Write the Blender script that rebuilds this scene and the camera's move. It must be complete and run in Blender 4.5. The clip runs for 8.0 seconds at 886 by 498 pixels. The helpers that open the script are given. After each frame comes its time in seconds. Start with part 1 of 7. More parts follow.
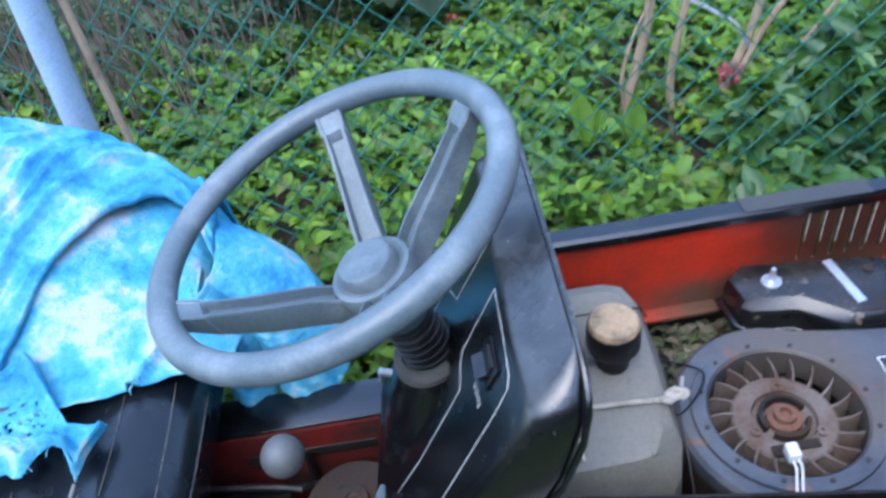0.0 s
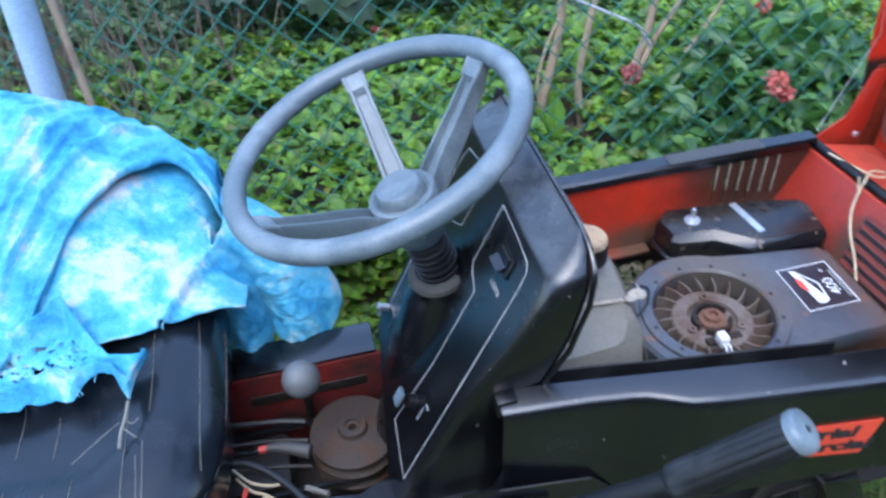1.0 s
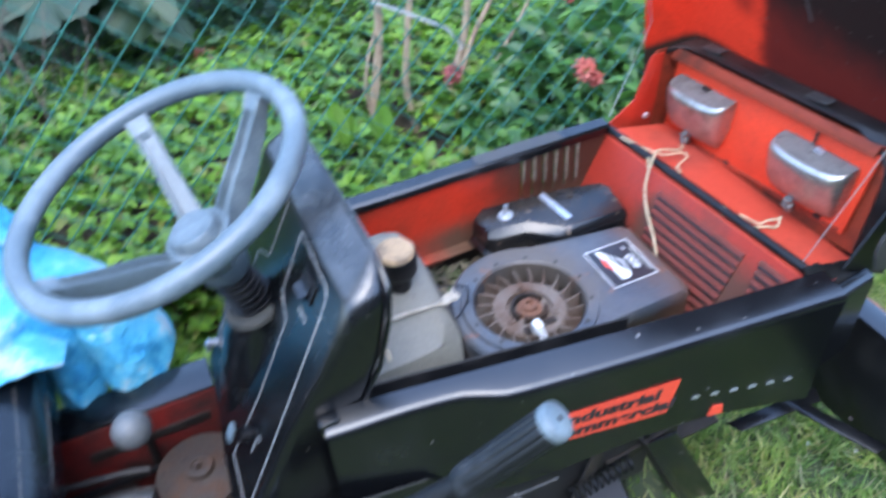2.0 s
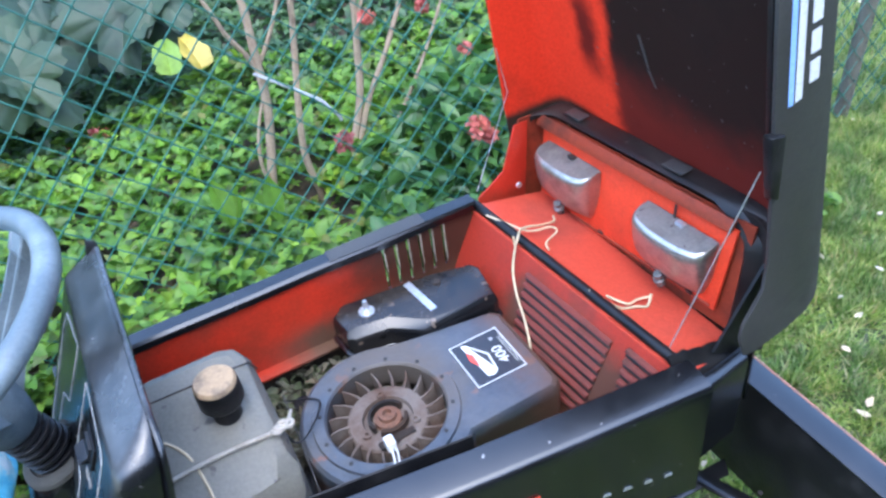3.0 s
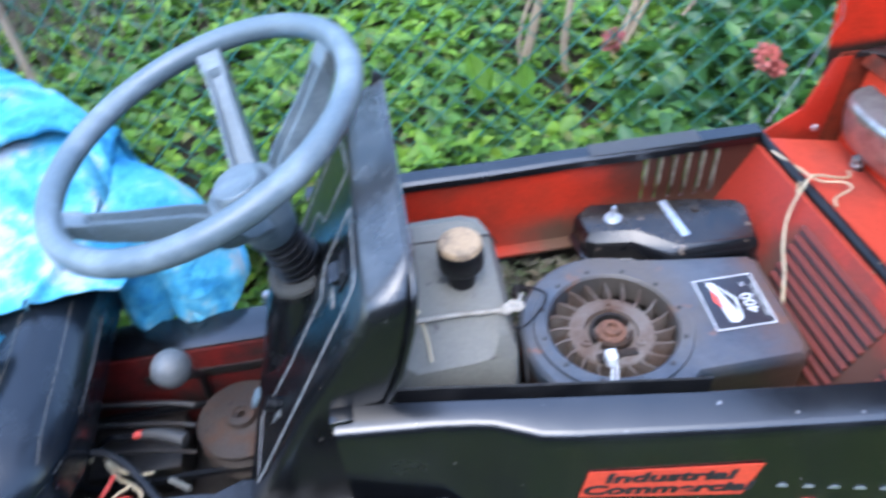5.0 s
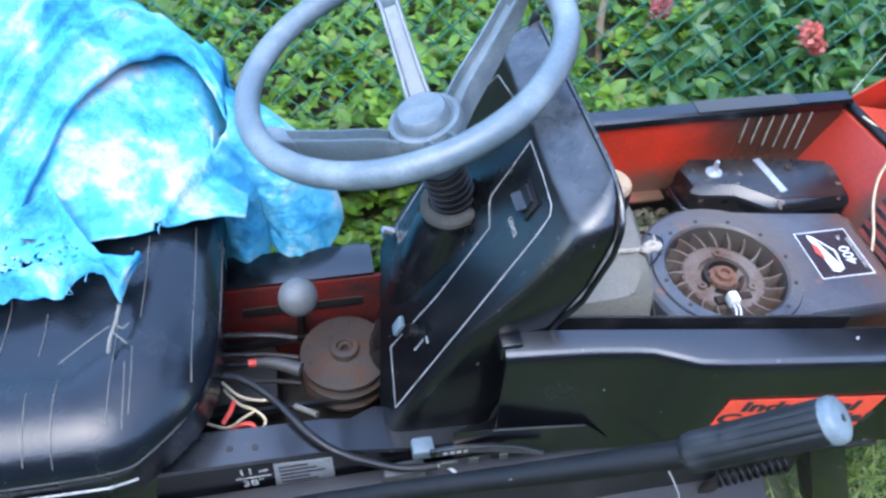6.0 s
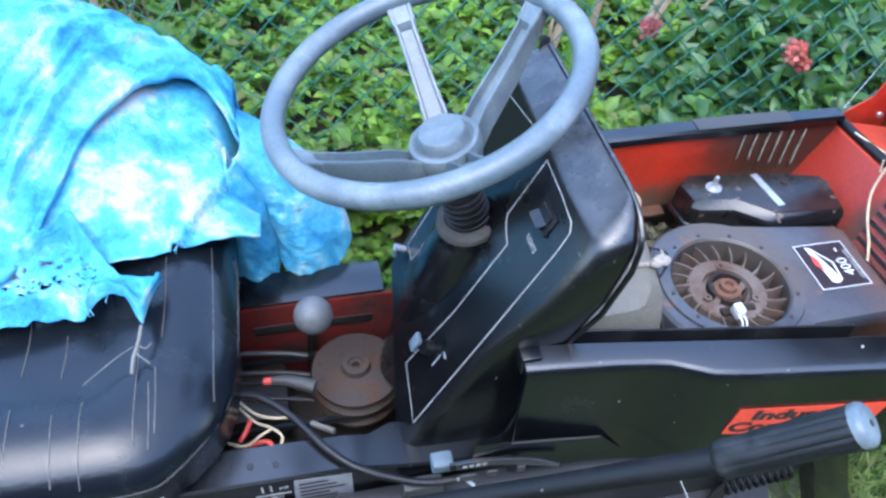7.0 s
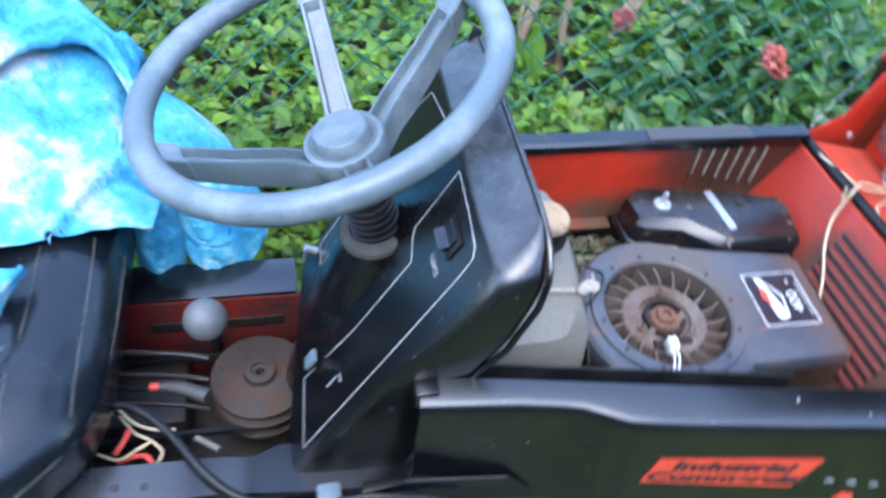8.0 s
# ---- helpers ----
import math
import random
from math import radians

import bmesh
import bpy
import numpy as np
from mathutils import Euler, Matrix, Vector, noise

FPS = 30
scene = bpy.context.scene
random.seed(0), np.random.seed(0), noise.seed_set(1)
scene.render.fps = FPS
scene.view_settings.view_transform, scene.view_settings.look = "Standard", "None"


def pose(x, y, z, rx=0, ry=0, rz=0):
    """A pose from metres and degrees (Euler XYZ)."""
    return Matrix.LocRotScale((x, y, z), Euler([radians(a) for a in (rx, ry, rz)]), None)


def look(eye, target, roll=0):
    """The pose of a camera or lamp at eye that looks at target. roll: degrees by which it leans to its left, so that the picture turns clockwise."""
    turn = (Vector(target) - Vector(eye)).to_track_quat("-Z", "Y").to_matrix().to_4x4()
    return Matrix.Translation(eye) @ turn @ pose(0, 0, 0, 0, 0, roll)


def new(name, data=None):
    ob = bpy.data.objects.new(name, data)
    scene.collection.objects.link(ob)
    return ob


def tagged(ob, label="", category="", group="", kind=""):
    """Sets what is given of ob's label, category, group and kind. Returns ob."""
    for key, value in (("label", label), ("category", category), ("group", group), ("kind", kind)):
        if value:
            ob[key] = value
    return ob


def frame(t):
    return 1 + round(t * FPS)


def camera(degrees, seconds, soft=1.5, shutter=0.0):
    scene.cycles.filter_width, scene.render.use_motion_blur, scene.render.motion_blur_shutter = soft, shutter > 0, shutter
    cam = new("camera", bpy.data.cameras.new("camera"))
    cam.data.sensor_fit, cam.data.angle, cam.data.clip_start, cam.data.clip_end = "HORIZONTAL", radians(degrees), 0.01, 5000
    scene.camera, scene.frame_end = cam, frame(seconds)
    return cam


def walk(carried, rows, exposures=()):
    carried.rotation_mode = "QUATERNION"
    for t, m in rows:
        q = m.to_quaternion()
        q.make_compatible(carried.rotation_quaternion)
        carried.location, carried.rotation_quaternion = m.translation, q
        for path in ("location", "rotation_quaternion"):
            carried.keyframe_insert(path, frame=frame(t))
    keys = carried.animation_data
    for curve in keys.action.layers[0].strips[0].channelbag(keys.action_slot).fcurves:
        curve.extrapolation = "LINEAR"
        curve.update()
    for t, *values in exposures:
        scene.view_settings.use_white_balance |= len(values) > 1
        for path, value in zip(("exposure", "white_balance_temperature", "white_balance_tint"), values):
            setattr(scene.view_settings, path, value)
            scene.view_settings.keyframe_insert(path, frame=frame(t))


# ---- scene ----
cam = camera(60.0, 8.0, soft=2.6, shutter=0.4)
PATH = [
    (0, (-0.2684, -0.4902, 1.2585), (-0.3038, 0.9880, -0.0882), -10.29),
    (0.2, (-0.2639, -0.5130, 1.2694), (-0.2514, 1.0032, -0.0163), -7.94),
    (0.5, (-0.2979, -0.5730, 1.2938), (-0.1367, 0.9868, 0.0524), -4.33),
    (0.7, (-0.3629, -0.6192, 1.2988), (-0.1445, 0.8837, -0.0080), -3.82),
    (1, (-0.4360, -0.6661, 1.2994), (-0.1540, 0.8153, -0.0144), -3.94),
    (1.2, (-0.4388, -0.6788, 1.3126), (-0.0910, 0.7888, -0.0217), -4.07),
    (1.5, (-0.4394, -0.6930, 1.3120), (-0.0630, 0.7285, -0.0436), -2.80),
    (1.8, (-0.3902, -0.7044, 1.3194), (0.0013, 0.6658, -0.0194), -4.07),
    (2, (-0.3442, -0.6958, 1.3303), (0.2134, 0.6830, -0.0069), -4.13),
    (2.2, (-0.2798, -0.6776, 1.3379), (0.3217, 0.7297, 0.0504), -5.43),
    (3.3, (-0.0950, -0.6615, 1.3335), (0.5046, 0.7438, 0.0429), -8.86),
    (3.5, (-0.0890, -0.6632, 1.3253), (0.4679, 0.7769, 0.0541), -9.63),
    (3.8, (-0.0963, -0.6681, 1.3228), (0.4385, 0.8167, 0.1034), -10.34),
    (4, (-0.1049, -0.6653, 1.3284), (0.3704, 0.8421, 0.1030), -10.41),
    (4.2, (-0.1150, -0.6525, 1.3123), (0.3346, 0.8130, 0.0474), -8.97),
    (4.5, (-0.1202, -0.6422, 1.3005), (0.2792, 0.7827, -0.0449), -6.78),
    (4.8, (-0.1625, -0.6181, 1.2901), (0.0845, 0.7910, -0.0900), -5.09),
    (5, (-0.2013, -0.6067, 1.2895), (-0.0801, 0.7957, -0.1312), -4.99),
    (5.2, (-0.2494, -0.6055, 1.2836), (-0.1826, 0.7637, -0.1728), -3.94),
    (6.3, (-0.5009, -0.6228, 1.2895), (-0.1437, 0.6912, -0.1754), 5.11),
    (6.5, (-0.5061, -0.6228, 1.2954), (-0.1413, 0.7092, -0.1512), 5.29),
    (7, (-0.5082, -0.6223, 1.3007), (-0.1590, 0.7185, -0.1416), 3.75),
    (7.2, (-0.5114, -0.6212, 1.3029), (-0.1538, 0.7434, -0.1746), 4.03),
    (7.5, (-0.4982, -0.6154, 1.3017), (-0.0895, 0.6995, -0.1487), 4.97),
    (7.8, (-0.4462, -0.5931, 1.2798), (-0.0343, 0.7041, -0.2169), 4.34),
    (8, (-0.4001, -0.5422, 1.2656), (-0.0203, 0.7418, -0.2200), 8.89),
]
LIGHT = [(0.0, -0.45), (0.5, -0.55), (1.0, -0.4), (1.5, -0.25), (2.0, -0.05), (3.5, 0.0), (6.5, 0.0), (7.5, -0.1), (8.0, 0.05)]
walk(cam, [(t, look(eye, target, roll)) for t, eye, target, roll in PATH], [(t, 3.20 + e, 5850, 10) for t, e in LIGHT])

# ---- world and light ----
world = bpy.data.worlds.new("sky")
scene.world = world
world.use_nodes = True
wn, wl = world.node_tree.nodes, world.node_tree.links
sky = wn.new("ShaderNodeTexSky")
sky.sky_type = "NISHITA"
sky.sun_disc = False
sky.sun_elevation, sky.sun_rotation = radians(66), radians(206)
sky.air_density, sky.dust_density, sky.ozone_density = 1.0, 1.6, 1.6
wl.new(sky.outputs["Color"], wn["Background"].inputs["Color"])
wn["Background"].inputs["Strength"].default_value = 0.15
sun = new("sun", bpy.data.lights.new("sun", "SUN"))
sun.data.energy, sun.data.angle, sun.data.color = 0.16, radians(50), (0.74, 0.88, 1.0)
sun.matrix_world = look((-0.53, -1.1, 2.74), (0, 0, 0))


# ---- materials ----
def shader(name):
    m = bpy.data.materials.new(name)
    m.use_nodes = True
    return m, m.node_tree.nodes, m.node_tree.links, m.node_tree.nodes["Principled BSDF"]


def node(ns, kind, **values):
    n = ns.new(kind)
    for key, value in values.items():
        n.inputs[key].default_value = value
    return n


def worn(name, base, second, rough=0.5, metal=0.0, scale=8.0, amount=0.5, grain=0.15, bump=0.2, bump_scale=220.0,
         speck=None, speck_scale=90.0, speck_cut=0.72, coat=0.0, rough2=None, dust=None, dust_amount=0.6, dust_from=0.55, spec=0.5):
    """A surface of two tones: broad patches of a second tone, fine grain, small specks and relief."""
    m, ns, ln, b = shader(name)
    co = ns.new("ShaderNodeTexCoord")
    big = node(ns, "ShaderNodeTexNoise", Scale=scale, Detail=6.0, Roughness=0.62)
    ramp = ns.new("ShaderNodeValToRGB")
    ramp.color_ramp.elements[0].position, ramp.color_ramp.elements[1].position = 0.62 - 0.3 * amount, 0.86 - 0.25 * amount
    mix = ns.new("ShaderNodeMix")
    mix.data_type = "RGBA"
    mix.inputs[6].default_value, mix.inputs[7].default_value = (*base, 1), (*second, 1)
    fine = node(ns, "ShaderNodeTexNoise", Scale=bump_scale, Detail=4.0)
    hsv = node(ns, "ShaderNodeHueSaturation")
    mr = ns.new("ShaderNodeMapRange")
    mr.inputs["To Min"].default_value, mr.inputs["To Max"].default_value = 1 - grain * 2, 1 + grain * 2
    ln.new(co.outputs["Object"], big.inputs["Vector"])
    ln.new(co.outputs["Object"], fine.inputs["Vector"])
    ln.new(big.outputs["Fac"], ramp.inputs["Fac"])
    ln.new(ramp.outputs["Color"], mix.inputs[0])
    ln.new(fine.outputs["Fac"], mr.inputs["Value"])
    ln.new(mr.outputs["Result"], hsv.inputs["Value"])
    ln.new(mix.outputs[2], hsv.inputs["Color"])
    colour = hsv.outputs["Color"]
    if speck:
        sn = node(ns, "ShaderNodeTexNoise", Scale=speck_scale, Detail=3.0)
        sr = ns.new("ShaderNodeValToRGB")
        sr.color_ramp.elements[0].position, sr.color_ramp.elements[1].position = speck_cut, speck_cut + 0.03
        sm = ns.new("ShaderNodeMix")
        sm.data_type = "RGBA"
        sm.inputs[7].default_value = (*speck, 1)
        ln.new(co.outputs["Object"], sn.inputs["Vector"])
        ln.new(sn.outputs["Fac"], sr.inputs["Fac"])
        ln.new(sr.outputs["Color"], sm.inputs[0])
        ln.new(colour, sm.inputs[6])
        colour = sm.outputs[2]
    if dust:
        # settled dust on faces that look upwards, in uneven drifts
        geo = ns.new("ShaderNodeNewGeometry")
        sep = ns.new("ShaderNodeSeparateXYZ")
        up = ns.new("ShaderNodeMapRange")
        up.inputs["From Min"].default_value, up.inputs["From Max"].default_value = dust_from, 1.0
        dn = node(ns, "ShaderNodeTexNoise", Scale=16.0, Detail=7.0, Roughness=0.7, Distortion=0.4)
        dr = ns.new("ShaderNodeMapRange")
        dr.inputs["From Min"].default_value, dr.inputs["From Max"].default_value, dr.inputs["To Max"].default_value = 0.36, 0.68, dust_amount
        mul = ns.new("ShaderNodeMath")
        mul.operation = "MULTIPLY"
        dm = ns.new("ShaderNodeMix")
        dm.data_type = "RGBA"
        dm.inputs[7].default_value = (*dust, 1)
        ln.new(geo.outputs["Normal"], sep.inputs[0])
        ln.new(sep.outputs["Z"], up.inputs["Value"])
        ln.new(co.outputs["Object"], dn.inputs["Vector"])
        ln.new(dn.outputs["Fac"], dr.inputs["Value"])
        ln.new(up.outputs["Result"], mul.inputs[0])
        ln.new(dr.outputs["Result"], mul.inputs[1])
        ln.new(mul.outputs[0], dm.inputs[0])
        ln.new(colour, dm.inputs[6])
        colour = dm.outputs[2]
    ln.new(colour, b.inputs["Base Color"])
    rr = ns.new("ShaderNodeMapRange")
    rr.inputs["To Min"].default_value, rr.inputs["To Max"].default_value = rough, rough2 if rough2 is not None else min(1, rough + 0.25)
    ln.new(ramp.outputs["Color"], rr.inputs["Value"])
    ln.new(rr.outputs["Result"], b.inputs["Roughness"])
    b.inputs["Metallic"].default_value = metal
    b.inputs["Coat Weight"].default_value = coat
    b.inputs["Specular IOR Level"].default_value = spec
    bp = node(ns, "ShaderNodeBump", Strength=bump, Distance=0.002)
    ln.new(fine.outputs["Fac"], bp.inputs["Height"])
    ln.new(bp.outputs["Normal"], b.inputs["Normal"])
    return m


M_BLACK = worn("black_paint", (0.0028, 0.0031, 0.0037), (0.0095, 0.0100, 0.0110), 0.21, scale=7, amount=0.5, bump=0.05, bump_scale=120, speck=(0.22, 0.21, 0.20), speck_scale=95, speck_cut=0.735, rough2=0.30, spec=0.7)
M_PLASTIC = worn("black_plastic", (0.006, 0.007, 0.009), (0.020, 0.021, 0.022), 0.26, scale=9, amount=0.45, bump=0.12, bump_scale=500, speck=(0.08, 0.05, 0.035), speck_scale=40, speck_cut=0.70, dust=(0.085, 0.075, 0.062), dust_amount=0.5)
M_TOWER = worn("dash_plastic", (0.0028, 0.003, 0.0034), (0.0085, 0.009, 0.009), 0.24, scale=7, amount=0.4, bump=0.06, bump_scale=400, speck=(0.12, 0.11, 0.10), speck_scale=120, speck_cut=0.73, rough2=0.38, dust=(0.10, 0.105, 0.105), dust_amount=0.7, spec=0.6)
M_VINYL = worn("seat_vinyl", (0.0038, 0.0055, 0.008), (0.009, 0.012, 0.0155), 0.22, scale=14, amount=0.45, bump=0.14, bump_scale=260, rough2=0.40, speck=(0.10, 0.105, 0.11), speck_scale=70, speck_cut=0.735, dust=(0.018, 0.021, 0.024), dust_amount=0.25, dust_from=0.9, spec=0.40)
M_WHEEL = worn("faded_rubber", (0.074, 0.098, 0.109), (0.165, 0.195, 0.205), 0.40, scale=16, amount=0.5, bump=0.18, bump_scale=350, rough2=0.58)
M_RED = worn("red_paint", (0.38, 0.024, 0.011), (0.15, 0.028, 0.014), 0.36, scale=6, amount=0.5, bump=0.06, speck=(0.05, 0.03, 0.02), speck_scale=32, speck_cut=0.72, spec=0.35)
M_SHROUD = worn("engine_shroud", (0.028, 0.037, 0.050), (0.070, 0.062, 0.054), 0.36, scale=11, amount=0.55, bump=0.25, speck=(0.13, 0.055, 0.03), speck_scale=26, speck_cut=0.645, dust=(0.088, 0.096, 0.108), dust_amount=0.55)
M_DARK = worn("grimy_iron", (0.008, 0.007, 0.006), (0.028, 0.018, 0.011), 0.5, scale=18, amount=0.6, bump=0.5, dust=(0.075, 0.06, 0.045), dust_amount=0.45)
M_RUST = worn("rusty_iron", (0.014, 0.0115, 0.0095), (0.038, 0.020, 0.011), 0.7, scale=22, amount=0.5, bump=0.6, spec=0.25)
M_PULLEY = worn("dusty_rusted_steel", (0.034, 0.025, 0.019), (0.060, 0.028, 0.014), 0.65, scale=26, amount=0.55, bump=0.5, speck=(0.018, 0.013, 0.010), speck_scale=60, speck_cut=0.66, spec=0.3)
M_FLOOR = worn("dusty_red_paint", (0.43, 0.055, 0.030), (0.26, 0.050, 0.033), 0.48, scale=8, amount=0.5, bump=0.08, spec=0.35)
M_LABEL = worn("glossy_label_film", (0.016, 0.018, 0.022), (0.030, 0.031, 0.033), 0.28, scale=40, amount=0.5, bump=0.08)
M_EDGE = worn("chipped_faded_paint", (0.24, 0.10, 0.065), (0.10, 0.075, 0.06), 0.6, scale=40, amount=0.6, bump=0.3)
M_FAN = worn("dusty_cast_fan", (0.112, 0.088, 0.070), (0.070, 0.036, 0.021), 0.7, scale=24, amount=0.65, bump=0.5, metal=0.1)
M_TANK = worn("dusty_grey_tank", (0.116, 0.110, 0.088), (0.066, 0.061, 0.049), 0.6, scale=8, amount=0.5, bump=0.3, speck=(0.03, 0.028, 0.025), speck_scale=28, speck_cut=0.66, dust=(0.165, 0.152, 0.122), dust_amount=0.5)
M_CAP = worn("sun_bleached_cap", (0.30, 0.21, 0.12), (0.09, 0.07, 0.055), 0.75, scale=40, amount=0.5, bump=0.4)
M_RUBBER = worn("black_rubber", (0.006, 0.006, 0.0065), (0.016, 0.015, 0.015), 0.36, scale=20, amount=0.5, bump=0.25, spec=0.27)
M_GRIP = worn("ribbed_rubber", (0.005, 0.0055, 0.006), (0.026, 0.028, 0.030), 0.55, scale=26, amount=0.4, bump=0.3, spec=0.35)
M_CHROME = worn("tarnished_chrome", (0.46, 0.42, 0.365), (0.20, 0.165, 0.13), 0.30, metal=0.85, scale=22, amount=0.45, bump=0.08, rough2=0.45, coat=0.3)
M_ZINC = worn("zinc", (0.6, 0.62, 0.64), (0.4, 0.42, 0.44), 0.35, metal=0.8, scale=40, amount=0.4)
M_POST = worn("galvanised_pipe", (0.36, 0.45, 0.56), (0.28, 0.36, 0.44), 0.45, metal=0.3, scale=15, amount=0.5, bump=0.1)
M_WHITE = worn("white_plastic", (0.55, 0.56, 0.55), (0.38, 0.38, 0.36), 0.5, scale=30, amount=0.4)
M_CREAM = worn("cream_wire", (0.46, 0.37, 0.23), (0.34, 0.26, 0.15), 0.5, scale=60, amount=0.4)
M_ROPE = worn("grey_rope", (0.30, 0.27, 0.22), (0.20, 0.17, 0.13), 0.9, scale=80, amount=0.5, bump=0.6)
M_REDWIRE = worn("red_wire", (0.6, 0.06, 0.04), (0.4, 0.04, 0.03), 0.45, scale=60, amount=0.4)
M_PRINT = worn("white_print", (0.28, 0.28, 0.265), (0.10, 0.10, 0.095), 0.6, scale=60, amount=0.5)
M_KNOB = worn("grey_plastic_knob", (0.080, 0.083, 0.080), (0.055, 0.056, 0.053), 0.5, scale=30, amount=0.4, bump=0.15)
M_PLATE = worn("bright_red_paint", (0.64, 0.052, 0.019), (0.45, 0.042, 0.017), 0.38, scale=9, amount=0.4, bump=0.06, spec=0.3)
# rust on the plate strips; on the nose side it paints in shade
M_RUSTSHADE = worn("rust_and_shade_red", (0.21, 0.030, 0.011), (0.055, 0.018, 0.009), 0.6, spec=0.3, scale=16, amount=0.6, bump=0.2)
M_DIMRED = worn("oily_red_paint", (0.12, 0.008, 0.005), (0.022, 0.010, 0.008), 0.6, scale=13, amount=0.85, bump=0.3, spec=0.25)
M_COLLAR = worn("dusty_black_plastic", (0.030, 0.029, 0.025), (0.062, 0.057, 0.046), 0.75, scale=18, amount=0.6, bump=0.2, spec=0.2)
M_DECAL_RED = worn("orange_red_decal", (0.60, 0.06, 0.028), (0.45, 0.05, 0.028), 0.45, scale=30, amount=0.4)
M_INK = worn("black_ink", (0.010, 0.009, 0.009), (0.02, 0.016, 0.016), 0.6)
M_FENCE = worn("green_vinyl_wire", (0.016, 0.100, 0.070), (0.034, 0.145, 0.105), 0.42, scale=30, amount=0.5)
M_HOODGREY = worn("dull_grey_paint", (0.030, 0.029, 0.027), (0.047, 0.045, 0.041), 0.5, scale=6, amount=0.5, bump=0.1, speck=(0.2, 0.2, 0.2), speck_scale=25, speck_cut=0.8)
M_BLUE = worn("pale_blue_decal", (0.25, 0.42, 0.75), (0.2, 0.35, 0.65), 0.4)
M_BARK = worn("pale_bark", (0.30, 0.22, 0.14), (0.18, 0.12, 0.08), 0.85, scale=25, amount=0.5, bump=0.7)
M_REDBROWN = worn("rusty_red_paint", (0.11, 0.017, 0.009), (0.05, 0.016, 0.009), 0.6, scale=14, amount=0.5, bump=0.2)
M_NOSE = worn("sooty_nose_plastic", (0.006, 0.0055, 0.0055), (0.022, 0.015, 0.012), 0.40, scale=11, amount=0.5, bump=0.2, speck=(0.16, 0.15, 0.14), speck_scale=60, speck_cut=0.74, dust=(0.035, 0.030, 0.026), dust_amount=0.5, spec=0.3)
M_ROOF = worn("stained_tin", (0.20, 0.185, 0.165), (0.10, 0.085, 0.07), 0.5, metal=0.5, scale=24, amount=0.6, bump=0.15, speck=(0.05, 0.04, 0.03), speck_scale=60, speck_cut=0.70)
M_POCKET = worn("rusty_pocket", (0.035, 0.019, 0.012), (0.075, 0.036, 0.020), 0.8, scale=30, amount=0.5, bump=0.5)
M_HUBRUST = worn("orange_rust", (0.12, 0.050, 0.025), (0.055, 0.030, 0.020), 0.75, scale=60, amount=0.5, bump=0.6)
M_CLEANER = worn("glossy_black_plastic", (0.0045, 0.0048, 0.0055), (0.016, 0.014, 0.012), 0.20, scale=14, amount=0.5, bump=0.10, bump_scale=400, speck=(0.10, 0.075, 0.055), speck_scale=55, speck_cut=0.69, rough2=0.42, dust=(0.050, 0.040, 0.031), dust_amount=0.6, dust_from=0.93)
M_LEVER = worn("dull_black_steel", (0.0025, 0.0026, 0.003), (0.007, 0.0065, 0.006), 0.55, scale=20, amount=0.5, bump=0.3, speck=(0.12, 0.11, 0.10), speck_scale=90, speck_cut=0.74, spec=0.28)
M_SOIL = worn("leaf_litter", (0.035, 0.028, 0.018), (0.10, 0.07, 0.04), 0.9, scale=14, amount=0.6, bump=1.0, bump_scale=90)


def leaf_material(name, tones, rough=0.4, through_light=0.35, patch_scale=3.2):
    m, ns, ln, b = shader(name)
    geo = ns.new("ShaderNodeNewGeometry")
    ramp = ns.new("ShaderNodeValToRGB")
    el = ramp.color_ramp.elements
    while len(el) < len(tones):
        el.new(0.5)
    for k, tone in enumerate(tones):
        el[k].position, el[k].color = k / (len(tones) - 1), (*tone, 1)
    ln.new(geo.outputs["Random Per Island"], ramp.inputs["Fac"])
    co = ns.new("ShaderNodeTexCoord")
    fine = node(ns, "ShaderNodeTexNoise", Scale=60.0, Detail=3.0)
    ln.new(co.outputs["Object"], fine.inputs["Vector"])
    mr = ns.new("ShaderNodeMapRange")
    mr.inputs["To Min"].default_value, mr.inputs["To Max"].default_value = 0.65, 1.35
    hsv = ns.new("ShaderNodeHueSaturation")
    ln.new(fine.outputs["Fac"], mr.inputs["Value"])
    ln.new(mr.outputs["Result"], hsv.inputs["Value"])
    patch = node(ns, "ShaderNodeTexNoise", Scale=patch_scale, Detail=2.0)
    pr = ns.new("ShaderNodeValToRGB")
    pr.color_ramp.elements[0].position, pr.color_ramp.elements[0].color = 0.36, (0.66, 0.70, 0.72, 1)
    pr.color_ramp.elements[1].position, pr.color_ramp.elements[1].color = 0.64, (1.25, 1.12, 0.85, 1)
    tint = ns.new("ShaderNodeMix")
    tint.data_type, tint.blend_type = "RGBA", "MULTIPLY"
    tint.inputs[0].default_value = 1.0
    ln.new(co.outputs["Object"], patch.inputs["Vector"])
    ln.new(patch.outputs["Fac"], pr.inputs["Fac"])
    ln.new(ramp.outputs["Color"], tint.inputs[6])
    ln.new(pr.outputs["Color"], tint.inputs[7])
    ln.new(tint.outputs[2], hsv.inputs["Color"])
    ln.new(hsv.outputs["Color"], b.inputs["Base Color"])
    b.inputs["Roughness"].default_value = rough
    tr = ns.new("ShaderNodeBsdfTranslucent")
    ln.new(hsv.outputs["Color"], tr.inputs["Color"])
    ms = ns.new("ShaderNodeMixShader")
    ms.inputs[0].default_value = through_light
    ln.new(b.outputs[0], ms.inputs[1])
    ln.new(tr.outputs[0], ms.inputs[2])
    ln.new(ms.outputs[0], ns["Material Output"].inputs["Surface"])
    return m


